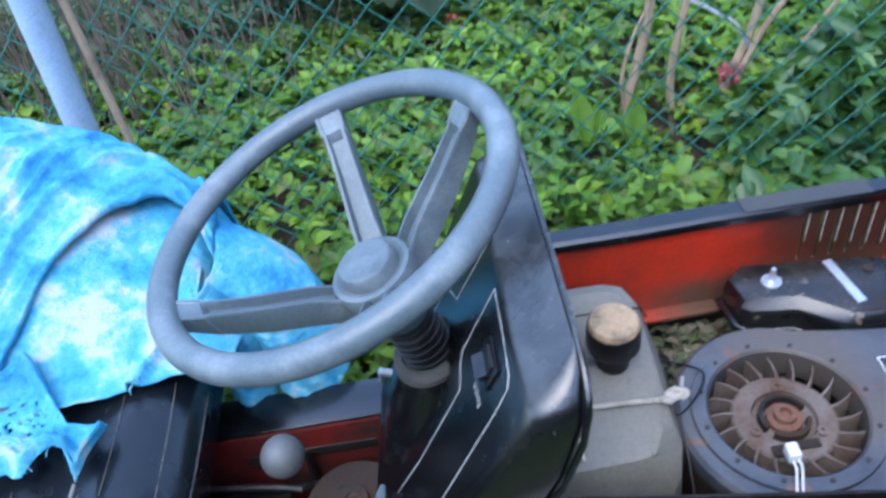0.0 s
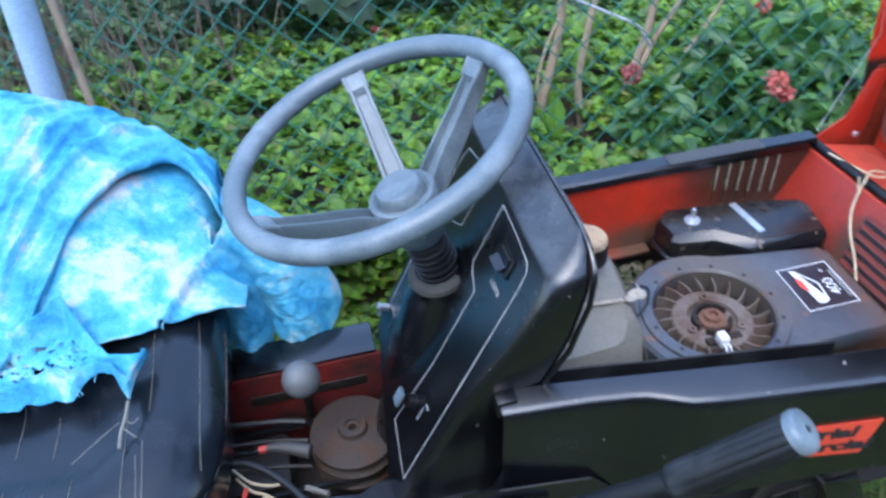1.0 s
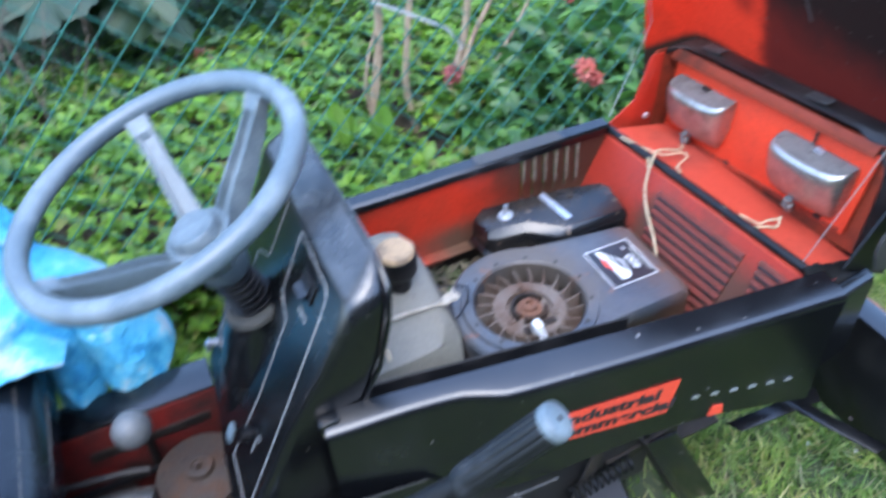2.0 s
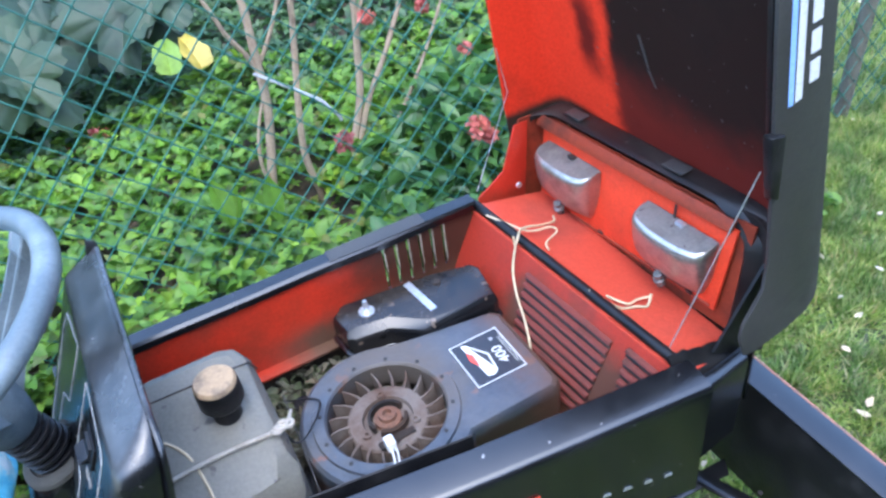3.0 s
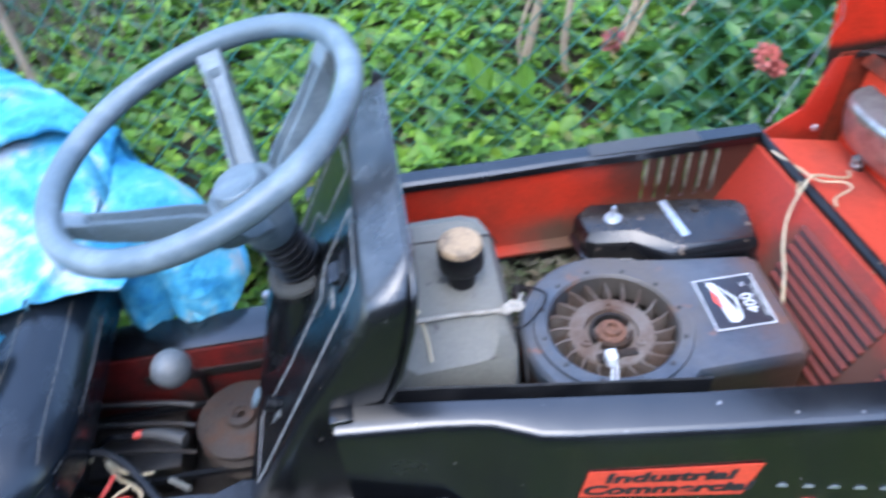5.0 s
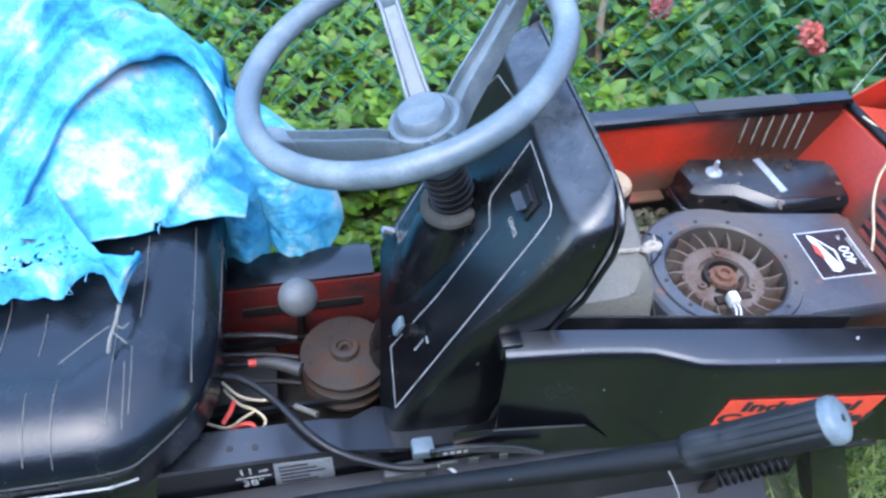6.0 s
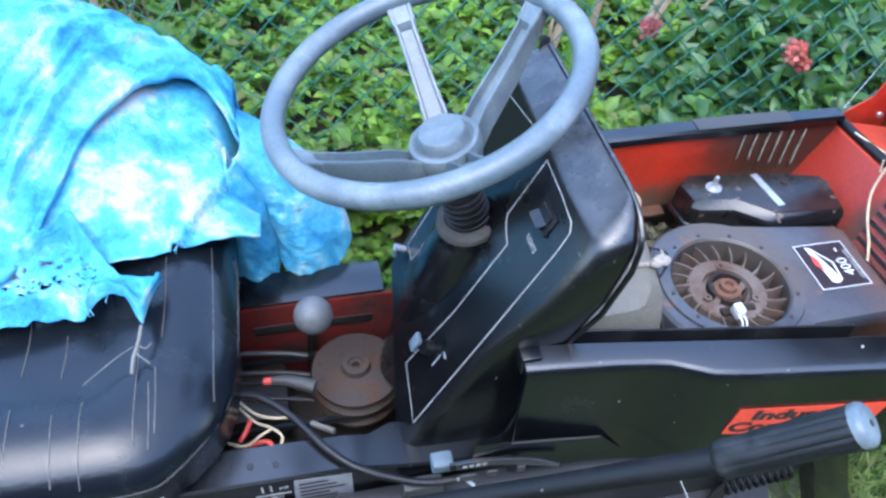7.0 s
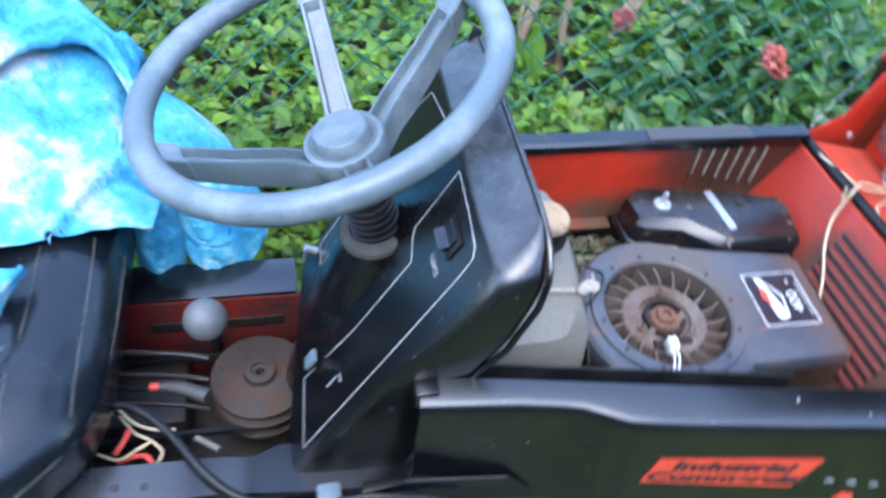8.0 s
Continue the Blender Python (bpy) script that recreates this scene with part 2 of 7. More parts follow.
M_LEAF = leaf_material("ground_cover_leaf", [(0.055, 0.130, 0.022), (0.10, 0.22, 0.026), (0.15, 0.30, 0.030), (0.080, 0.19, 0.034), (0.12, 0.27, 0.032), (0.21, 0.36, 0.036), (0.07, 0.165, 0.036), (0.16, 0.18, 0.045)], 0.55, 0.42)
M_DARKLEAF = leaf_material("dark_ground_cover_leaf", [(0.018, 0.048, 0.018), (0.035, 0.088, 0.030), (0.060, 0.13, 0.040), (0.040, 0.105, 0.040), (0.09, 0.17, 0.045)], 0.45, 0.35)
M_BIGLEAF = leaf_material("broad_leaf", [(0.010, 0.025, 0.012), (0.019, 0.041, 0.020), (0.030, 0.060, 0.028), (0.015, 0.036, 0.015)], 0.55, 0.25)
M_SHRUB = leaf_material("shrub_leaf", [(0.030, 0.090, 0.024), (0.058, 0.155, 0.034), (0.095, 0.215, 0.045), (0.038, 0.108, 0.038)], 0.4, 0.35)
M_FLOWER = leaf_material("red_flower", [(0.42, 0.10, 0.10), (0.50, 0.16, 0.15), (0.36, 0.075, 0.07)], 0.6)
M_YELLOW = leaf_material("yellowed_leaf", [(0.50, 0.34, 0.06), (0.42, 0.36, 0.08)], 0.5)
M_YOUNG = leaf_material("young_leaf", [(0.11, 0.24, 0.028), (0.15, 0.29, 0.032), (0.13, 0.26, 0.030)], 0.5, 0.45)
M_FADING = leaf_material("fading_leaf", [(0.22, 0.33, 0.06), (0.17, 0.29, 0.06)], 0.5)
M_GRASS = leaf_material("grass_blade", [(0.085, 0.165, 0.035), (0.14, 0.24, 0.055), (0.20, 0.32, 0.080), (0.32, 0.40, 0.14), (0.38, 0.34, 0.20)], 0.5, patch_scale=11.0)


def tarp_material():
    m, ns, ln, b = shader("blue_woven_tarp")
    co = ns.new("ShaderNodeTexCoord")
    wear_shade = node(ns, "ShaderNodeTexNoise", Scale=13.0, Detail=4.0, Roughness=0.55, Distortion=0.6)
    speck = node(ns, "ShaderNodeTexNoise", Scale=75.0, Detail=6.0, Roughness=0.72)
    for n in (wear_shade, speck):
        ln.new(co.outputs["Object"], n.inputs["Vector"])
    # the attribute makes cloth paler with wear, bluer in the flap's shaded hollow
    att = ns.new("ShaderNodeAttribute")
    att.attribute_name = "wear_shade"
    add = ns.new("ShaderNodeMath")
    add.operation = "MULTIPLY_ADD"
    add.inputs[1].default_value = 0.23
    ln.new(att.outputs["Fac"], add.inputs[0])
    ln.new(wear_shade.outputs["Fac"], add.inputs[2])
    more = ns.new("ShaderNodeMath")
    more.operation = "MULTIPLY_ADD"
    more.inputs[1].default_value = 0.55
    ln.new(speck.outputs["Fac"], more.inputs[0])
    ln.new(add.outputs[0], more.inputs[2])
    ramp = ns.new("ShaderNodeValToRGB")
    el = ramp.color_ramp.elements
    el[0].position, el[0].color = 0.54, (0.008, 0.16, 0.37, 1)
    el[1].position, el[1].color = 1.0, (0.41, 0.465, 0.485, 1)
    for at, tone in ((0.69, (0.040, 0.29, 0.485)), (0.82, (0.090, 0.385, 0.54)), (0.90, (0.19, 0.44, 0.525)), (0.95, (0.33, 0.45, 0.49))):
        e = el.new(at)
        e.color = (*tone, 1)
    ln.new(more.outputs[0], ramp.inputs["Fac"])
    ln.new(ramp.outputs["Color"], b.inputs["Base Color"])
    b.inputs["Roughness"].default_value = 0.5
    weave = node(ns, "ShaderNodeTexVoronoi", Scale=300.0)
    crease = node(ns, "ShaderNodeTexNoise", Scale=46.0, Detail=7.0, Roughness=0.75)
    ln.new(co.outputs["Object"], weave.inputs["Vector"])
    ln.new(co.outputs["Object"], crease.inputs["Vector"])
    b1 = node(ns, "ShaderNodeBump", Strength=0.9, Distance=0.010)
    b2 = node(ns, "ShaderNodeBump", Strength=0.6, Distance=0.0018)
    ln.new(crease.outputs["Fac"], b1.inputs["Height"])
    ln.new(weave.outputs["Distance"], b2.inputs["Height"])
    ln.new(b1.outputs["Normal"], b2.inputs["Normal"])
    ln.new(b2.outputs["Normal"], b.inputs["Normal"])
    return m


M_TARP = tarp_material()
M_THREAD = worn("pale_thread", (0.16, 0.40, 0.50), (0.05, 0.28, 0.45), 0.7, scale=60, amount=0.5)


def stained(m, tone, bands, ragged=0.10, grain=7.0):
    """Adds a stain of ragged outline to m: where every (axis, from, to) band holds."""
    ns, ln = m.node_tree.nodes, m.node_tree.links
    b = ns["Principled BSDF"]
    before = b.inputs["Base Color"].links[0].from_socket
    co = ns.new("ShaderNodeTexCoord")
    warp = node(ns, "ShaderNodeTexNoise", Scale=grain, Detail=6.0, Roughness=0.65)
    ln.new(co.outputs["Object"], warp.inputs["Vector"])
    sep = ns.new("ShaderNodeSeparateXYZ")
    ln.new(co.outputs["Object"], sep.inputs[0])
    held = None
    for axis, lo, hi in bands:
        r = ns.new("ShaderNodeMapRange")
        r.interpolation_type = "SMOOTHSTEP"
        r.inputs["From Min"].default_value, r.inputs["From Max"].default_value = lo, hi
        off = ns.new("ShaderNodeMath")
        off.operation = "MULTIPLY_ADD"
        off.inputs[1].default_value = ragged
        ln.new(warp.outputs["Fac"], off.inputs[0])
        ln.new(sep.outputs[axis], off.inputs[2])
        ln.new(off.outputs[0], r.inputs["Value"])
        if held is None:
            held = r.outputs["Result"]
        else:
            mul = ns.new("ShaderNodeMath")
            mul.operation = "MULTIPLY"
            ln.new(held, mul.inputs[0])
            ln.new(r.outputs["Result"], mul.inputs[1])
            held = mul.outputs[0]
    mix = ns.new("ShaderNodeMix")
    mix.data_type = "RGBA"
    mix.inputs[7].default_value = (*tone, 1)
    ln.new(held, mix.inputs[0])
    ln.new(before, mix.inputs[6])
    ln.new(mix.outputs[2], b.inputs["Base Color"])
    return m


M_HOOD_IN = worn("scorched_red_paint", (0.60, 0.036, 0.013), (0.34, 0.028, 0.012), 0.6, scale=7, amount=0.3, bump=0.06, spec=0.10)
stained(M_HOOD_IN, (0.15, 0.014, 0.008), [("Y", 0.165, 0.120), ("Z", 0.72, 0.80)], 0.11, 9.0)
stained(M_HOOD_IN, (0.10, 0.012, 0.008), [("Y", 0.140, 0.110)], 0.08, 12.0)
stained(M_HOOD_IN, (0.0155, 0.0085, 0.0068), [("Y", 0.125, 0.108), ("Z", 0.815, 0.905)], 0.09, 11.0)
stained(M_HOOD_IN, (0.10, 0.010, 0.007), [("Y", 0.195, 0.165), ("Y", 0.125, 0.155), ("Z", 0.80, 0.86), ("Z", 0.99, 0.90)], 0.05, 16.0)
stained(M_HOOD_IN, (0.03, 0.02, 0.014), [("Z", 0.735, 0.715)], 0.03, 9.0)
M_PANEL_IN = worn("grimy_red_paint", (0.46, 0.030, 0.012), (0.15, 0.032, 0.016), 0.36, scale=5, amount=0.6, bump=0.08, speck=(0.05, 0.03, 0.02), speck_scale=32, speck_cut=0.70, spec=0.35)
stained(M_PANEL_IN, (0.055, 0.022, 0.014), [("X", 0.10, 0.27)], 0.16, 11.0)
stained(M_PANEL_IN, (0.10, 0.055, 0.035), [("Z", 0.575, 0.515), ("X", -0.05, 0.06)], 0.06, 16.0)
M_GRILLE = worn("grimy_grille_paint", (0.25, 0.022, 0.011), (0.075, 0.024, 0.015), 0.4, scale=8, amount=0.6, bump=0.1)
stained(M_SHROUD, (0.022, 0.013, 0.010), [("Z", 0.532, 0.520)], 0.02, 30.0)
stained(M_SHROUD, (0.075, 0.062, 0.050), [("X", 0.02, 0.10), ("X", 0.22, 0.14), ("Y", -0.08, -0.02)], 0.06, 26.0)
stained(M_SHROUD, (0.085, 0.044, 0.027), [("X", 0.235, 0.345)], 0.09, 34.0)
stained(M_GRILLE, (0.075, 0.030, 0.018), [("Y", 0.12, 0.07), ("Z", 0.64, 0.58)], 0.08, 14.0)


# ---- mesh helpers ----
def part(name, bm, material, parent=None, label="", smooth=40):
    me = bpy.data.meshes.new(name)
    bmesh.ops.recalc_face_normals(bm, faces=bm.faces)
    bm.to_mesh(me)
    bm.free()
    me.materials.append(material)
    if smooth:
        me.shade_smooth()
        me.set_sharp_from_angle(angle=radians(smooth))
    ob = new(name, me)
    ob.parent = parent
    if label:
        tagged(ob, label)
    return ob


def thing(name, label, category, kind="", group="", at=(0, 0, 0)):
    ob = new(name)
    ob.location = at
    return tagged(ob, label, category, group, kind)


def loft(bm, rings, cap=True, closed=False):
    vs = [[bm.verts.new(p) for p in ring] for ring in rings]
    n = len(vs[0])
    pairs = list(zip(vs, vs[1:])) + ([(vs[-1], vs[0])] if closed else [])
    for a, b in pairs:
        for k in range(n):
            bm.faces.new((a[k], a[(k + 1) % n], b[(k + 1) % n], b[k]))
    if cap and not closed:
        bm.faces.new(vs[0][::-1])
        bm.faces.new(vs[-1])
    return bm


def smooth_path(pts, steps=8, closed=False):
    p = [Vector(q) for q in pts]
    n, out = len(p), []
    for k in range(n if closed else n - 1):
        a, b, c, d = (p[(k + j) % n] if closed else p[min(max(k + j, 0), n - 1)] for j in (-1, 0, 1, 2))
        for s in range(steps):
            t = s / steps
            out.append(0.5 * (2 * b + (c - a) * t + (2 * a - 5 * b + 4 * c - d) * t * t + (3 * b - a - 3 * c + d) * t ** 3))
    if not closed:
        out.append(p[-1])
    return out


def tube(bm, path, r, n=10, closed=False):
    p = [Vector(q) for q in path]
    m, side, rings = len(p), None, []
    for k in range(m):
        d = (p[(k + 1) % m] - p[k - 1]) if closed else (p[min(k + 1, m - 1)] - p[max(k - 1, 0)])
        d.normalize()
        if side is None:
            side = d.cross(Vector((0, 0, 1)) if abs(d.z) < 0.9 else Vector((1, 0, 0)))
        side = (side - d * side.dot(d)).normalized()
        up = d.cross(side)
        rad = r(k / max(1, m - 1)) if callable(r) else r
        rings.append([p[k] + rad * (math.cos(a) * side + math.sin(a) * up) for a in (2 * math.pi * j / n for j in range(n))])
    return loft(bm, rings, closed=closed)


def lathe(bm, profile, n=32, m=Matrix()):
    rings = [[m @ Vector((r * math.cos(a), r * math.sin(a), z)) for a in (2 * math.pi * k / n for k in range(n))] for r, z in profile]
    return loft(bm, rings)


def prism(bm, poly, m, depth):
    """A polygon in the xy plane of m, thickened along its z by depth."""
    a = [bm.verts.new(m @ Vector((x, y, 0))) for x, y in poly]
    b = [bm.verts.new(m @ Vector((x, y, depth))) for x, y in poly]
    bm.faces.new(a[::-1])
    bm.faces.new(b)
    for k in range(len(a)):
        bm.faces.new((a[k], a[(k + 1) % len(a)], b[(k + 1) % len(a)], b[k]))
    return bm


def soften(bm, width, segments=2, angle=30):
    edges = [e for e in bm.edges if len(e.link_faces) == 2 and e.calc_face_angle(0) > radians(angle)]
    bmesh.ops.bevel(bm, geom=edges, offset=width, segments=segments, affect="EDGES", profile=0.5, clamp_overlap=True)
    return bm


def box(x0, x1, y0, y1, z0, z1, bevel=0.0, bm=None):
    own = bmesh.new()
    prism(own, [(x0, y0), (x1, y0), (x1, y1), (x0, y1)], Matrix.Translation((0, 0, z0)), z1 - z0)
    if bevel:
        bmesh.ops.recalc_face_normals(own, faces=own.faces)
        soften(own, bevel)
    if bm is None:
        return own
    me = bpy.data.meshes.new("tmp")
    own.to_mesh(me)
    own.free()
    bm.from_mesh(me)
    bpy.data.meshes.remove(me)
    return bm


def slab(corners, thick, bevel=0.0):
    """A sheet through corners (in order round it) thickened along its normal."""
    p = [Vector(c) for c in corners]
    n = (p[1] - p[0]).cross(p[2] - p[0]).normalized() * thick
    bm = bmesh.new()
    a = [bm.verts.new(q) for q in p]
    b = [bm.verts.new(q + n) for q in p]
    bm.faces.new(a[::-1])
    bm.faces.new(b)
    for k in range(len(p)):
        bm.faces.new((a[k], a[(k + 1) % len(p)], b[(k + 1) % len(p)], b[k]))
    bmesh.ops.recalc_face_normals(bm, faces=bm.faces)
    return soften(bm, bevel) if bevel else bm


def frame_at(origin, xdir, ydir):
    x = Vector(xdir).normalized()
    z = x.cross(Vector(ydir)).normalized()
    y = z.cross(x)
    m = Matrix((x, y, z)).transposed().to_4x4()
    m.translation = origin
    return m


def from_arrays(name, verts, faces, material, parent=None, label="", smooth=False):
    me = bpy.data.meshes.new(name)
    me.from_pydata(verts, [], faces)
    me.materials.append(material)
    if smooth:
        me.shade_smooth()
    ob = new(name, me)
    ob.parent = parent
    if label:
        tagged(ob, label)
    return ob


def lerp(table, x):
    """Straight interpolation in rows of (x, y)."""
    return float(np.interp(x, [a for a, _ in table], [b for _, b in table]))


def writing(name, text, m, size, material, parent, label="", squeeze=1.0, slant=0.0, bold=0.0):
    cu = bpy.data.curves.new(name, "FONT")
    cu.body, cu.size, cu.extrude, cu.align_x, cu.align_y = text, size, 0.0003, "CENTER", "CENTER"
    cu.shear, cu.offset = slant, bold
    ob = new(name + "_curve", cu)
    bpy.context.view_layer.update()
    me = bpy.data.meshes.new_from_object(ob.evaluated_get(bpy.context.evaluated_depsgraph_get()))
    bpy.data.objects.remove(ob)
    me.transform(m @ Matrix.Diagonal((squeeze, 1, 1, 1)))
    me.materials.clear()
    me.materials.append(material)
    out = new(name, me)
    out.parent = parent
    return tagged(out, label) if label else out


# ---- ground ----
def ground():
    n, verts, faces = 60, [], []
    xs = [-40 * (1 - k / 20) ** 2 - 2 for k in range(20)] + list(np.linspace(-2, 3, 61)) + [3 + 40 * ((k + 1) / 20) ** 2 for k in range(20)]
    ys = [-40 * (1 - k / 20) ** 2 - 2 for k in range(20)] + list(np.linspace(-2, 3, 61)) + [3 + 40 * ((k + 1) / 20) ** 2 for k in range(20)]
    for y in ys:
        for x in xs:
            verts.append((x, y, 0.012 * noise.noise((x * 3, y * 3, 0)) - 0.005))
    w = len(xs)
    for j in range(len(ys) - 1):
        for i in range(w - 1):
            faces.append((j * w + i, j * w + i + 1, (j + 1) * w + i + 1, (j + 1) * w + i))
    m = worn("lawn_soil", (0.046, 0.064, 0.026), (0.085, 0.080, 0.046), 0.9, scale=9, amount=0.5, bump=1.0, bump_scale=160)
    g = from_arrays("ground", verts, faces, m, smooth=True)
    tagged(g, "short green lawn with thin dry patches", "ground", kind="structure")


ground()

# ---- lawn tractor: frame and panels ----
tractor = thing("lawn_tractor", "old black and red lawn tractor with its hood open", "lawn tractor")

# right side panel: edge tables of (x, y)
R_OUT = [(-0.29, -0.179), (-0.17, -0.190), (-0.13, -0.198), (-0.08, -0.220), (0.13, -0.248), (0.38, -0.276)]
R_IN = [(-0.29, -0.150), (-0.22, -0.157), (-0.04, -0.184), (0.14, -0.210), (0.38, -0.236)]


def side_panel_right():
    bm = bmesh.new()
    rings = []
    for x in [-0.29, -0.262, -0.23, -0.19, -0.15, -0.13, -0.11, -0.085, -0.05, 0.0, 0.1, 0.2, 0.3, 0.37]:
        yo, yi = lerp(R_OUT, x), lerp(R_IN, x)
        zo = 0.6195 - 0.14 * (yi - yo - 0.010)
        low = lerp([(-0.29, 0.40), (0.0, 0.43), (0.16, 0.455), (0.37, 0.405)], x)
        rings.append([(x, yo - 0.005, low), (x, yo - 0.0015, 0.55), (x, yo - 0.0035, zo - 0.018), (x, yo - 0.0035, zo - 0.010), (x, yo - 0.0012, zo - 0.0052), (x, yo + 0.002, zo - 0.0020), (x, yo + 0.0065, zo),
                      (x, yi - 0.004, 0.6195), (x, yi, 0.620), (x, yi + 0.003, 0.617), (x, yi + 0.004, 0.585), (x, yi + 0.001, 0.585),
                      (x, yi - 0.001, 0.612), (x, yo + 0.006, zo - 0.009), (x, yo + 0.002, zo - 0.018), (x, yo + 0.003, 0.55), (x, yo - 0.001, low)])
    loft(bm, rings)
    return part("side_panel", bm, M_BLACK, tractor, "glossy black steel hood side panel", 32)


panel_r = side_panel_right()
part("panel_tab", box(-0.2935, -0.270, -0.1705, -0.1485, 0.596, 0.6235, 0.002), M_BLACK, panel_r, "folded end tab")
rings = []
for x in np.linspace(-0.225, 0.097, 10):
    y, w = lerp(R_IN, x) + 0.012, 0.0012 * noise.noise((x * 14, 0, 5))
    rings.append([(x, y - 0.0015, 0.575), (x, y - 0.0015, 0.6275 + w), (x, y, 0.6290 + w), (x, y + 0.0015, 0.6275 + w), (x, y + 0.0015, 0.575)])
part("inner_flange", loft(bmesh.new(), rings), M_RUBBER, panel_r, "black rubber sealing strip inside the panel")
# front stretch of the panel, stepped down
bm = bmesh.new()
rings = []
for x in [0.372, 0.40, 0.43, 0.46]:
    yo = lerp([(0.372, -0.262), (0.46, -0.250)], x)
    rings.append([(x, yo, 0.43), (x, yo, 0.572), (x, yo + 0.004, 0.580), (x, yo + 0.018, 0.584), (x, yo + 0.018, 0.578), (x, yo + 0.008, 0.572), (x, yo + 0.005, 0.43)])
loft(bm, rings)
part("front_lip", bm, M_BLACK, tractor, smooth=50)

# left side panel with its vent slots
slots = [0.160 + 0.0205 * k for k in range(6)]


def vented_sheet():
    """One sheet with six upright slots cut through it."""
    bm = bmesh.new()
    xs = [-0.30] + [x + d for x in slots for d in (0.0, 0.0042)] + [0.318]
    zs = [0.472, 0.522, 0.605, 0.612]
    grid = [[[bm.verts.new((x, y, z)) for z in zs] for x in xs] for y in (0.188, 0.193)]
    keep = lambda i, k: k != 1 or i % 2 == 0
    n = len(xs)
    for i in range(n - 1):
        for k in range(3):
            if not keep(i, k):
                continue
            for g in grid:
                bm.faces.new((g[i][k], g[i + 1][k], g[i + 1][k + 1], g[i][k + 1]))
            a, b = grid
            for (i0, k0), (i1, k1), other in (((i, k), (i + 1, k), (i, k - 1)), ((i, k + 1), (i + 1, k + 1), (i, k + 1)), ((i, k), (i, k + 1), (i - 1, k)), ((i + 1, k), (i + 1, k + 1), (i + 1, k))):
                oi, ok = other
                if not (0 <= oi < n - 1 and 0 <= ok < 3 and keep(oi, ok)):
                    bm.faces.new((a[i0][k0], a[i1][k1], b[i1][k1], b[i0][k0]))
    return bm


panel_l = part("side_panel", vented_sheet(), M_PANEL_IN, tractor, "red-painted inner face of a vented hood side panel")
M_LIP = worn("chipped_bare_metal", (0.36, 0.33, 0.26), (0.12, 0.075, 0.05), 0.55, scale=70, amount=0.6, bump=0.3, spec=0.4)
for k, x in enumerate(slots):
    # a chipped lip stands along one edge of each slot
    low = 0.556 - 0.005 * k
    lip_rings = []
    for j in range(15):
        z = low + (0.603 - low) * j / 14
        w = 0.0019 + 0.0010 * noise.noise((k * 3.7, z * 160, 1)) - 0.0014 * max(0.0, 1 - j / 4)
        lip_rings.append([(x + 0.0042 - w, 0.1845, z), (x + 0.0042, 0.1845, z), (x + 0.0048, 0.1879, z), (x + 0.0042 - 0.6 * w, 0.1879, z)])
    part("slot_lip", loft(bmesh.new(), lip_rings), M_LIP, panel_l, "bare metal lip of a slot")
bm = bmesh.new()
rings = []
for x in np.linspace(-0.31, 0.325, 18):
    w = 0.0015 * noise.noise((x * 9, 0, 0))
    rings.append([(x, 0.183, 0.606 + w), (x, 0.183, 0.617 + w), (x, 0.187, 0.621 + w), (x, 0.207, 0.622 + w), (x, 0.212, 0.617 + w), (x, 0.212, 0.596), (x, 0.209, 0.596), (x, 0.207, 0.606)])
loft(bm, rings)
part("top_rail", bm, M_BLACK, panel_l, "black folded top edge")
part("worn_patch", box(0.080, 0.236, 0.184, 0.210, 0.6222, 0.6232), M_HOODGREY, panel_l, "grey worn tape strip on the rail")
part("lower_skirt", box(-0.30, 0.318, 0.1885, 0.1925, 0.398, 0.4715), M_DARK, panel_l, "grimy lower skirt")
part("lower_flange", box(-0.30, 0.06, 0.168, 0.190, 0.466, 0.472, 0.001), M_PANEL_IN, panel_l)

# front crossbar, nose floor and grille
part("crossbar", tube(bmesh.new(), [(0.330, 0.205, 0.604), (0.348, 0.0, 0.606), (0.366, -0.215, 0.606)], 0.0072, 12), M_RUBBER, tractor, "black rubber-edged crossbar")
part("nose_floor", slab([(0.320, 0.205, 0.5965), (0.358, -0.235, 0.5965), (0.478, -0.225, 0.560), (0.470, 0.215, 0.556)], 0.003), M_FLOOR, tractor)


def grille():
    o = Vector((0.322, 0.190, 0.598))
    m = frame_at(o, (0.036, -0.425, 0.0), (-0.10, -0.005, -0.20))
    g = part("grille", prism(bmesh.new(), [(0, 0), (0.425, 0), (0.425, 0.20), (0, 0.20)], m, 0.003), M_GRILLE, tractor, "red grille panel with pressed louvres")
    for x0, x1, first, last in ((0.150, 0.325, 0.020, 0.150), (0.350, 0.412, 0.012, 0.085)):
        y = first
        while y < last:
            ring = [(0, -0.001), (0.003, -0.006), (0.0065, -0.0065), (0.0075, -0.001)]
            shift = 0.02 * (y - first) / 0.13
            part("louvre", loft(bmesh.new(), [[m @ Vector((x, y + a, b)) for a, b in ring] for x in (x0 + shift, x0 + shift + 0.004, x1 - 0.004, x1)]), M_REDBROWN, g)
            part("louvre_slot", prism(bmesh.new(), [(x0 + shift, y + 0.0080), (x1, y + 0.0080), (x1, y + 0.0135), (x0 + shift, y + 0.0135)], m, -0.0012), M_DARK, g)
            y += 0.0145


grille()

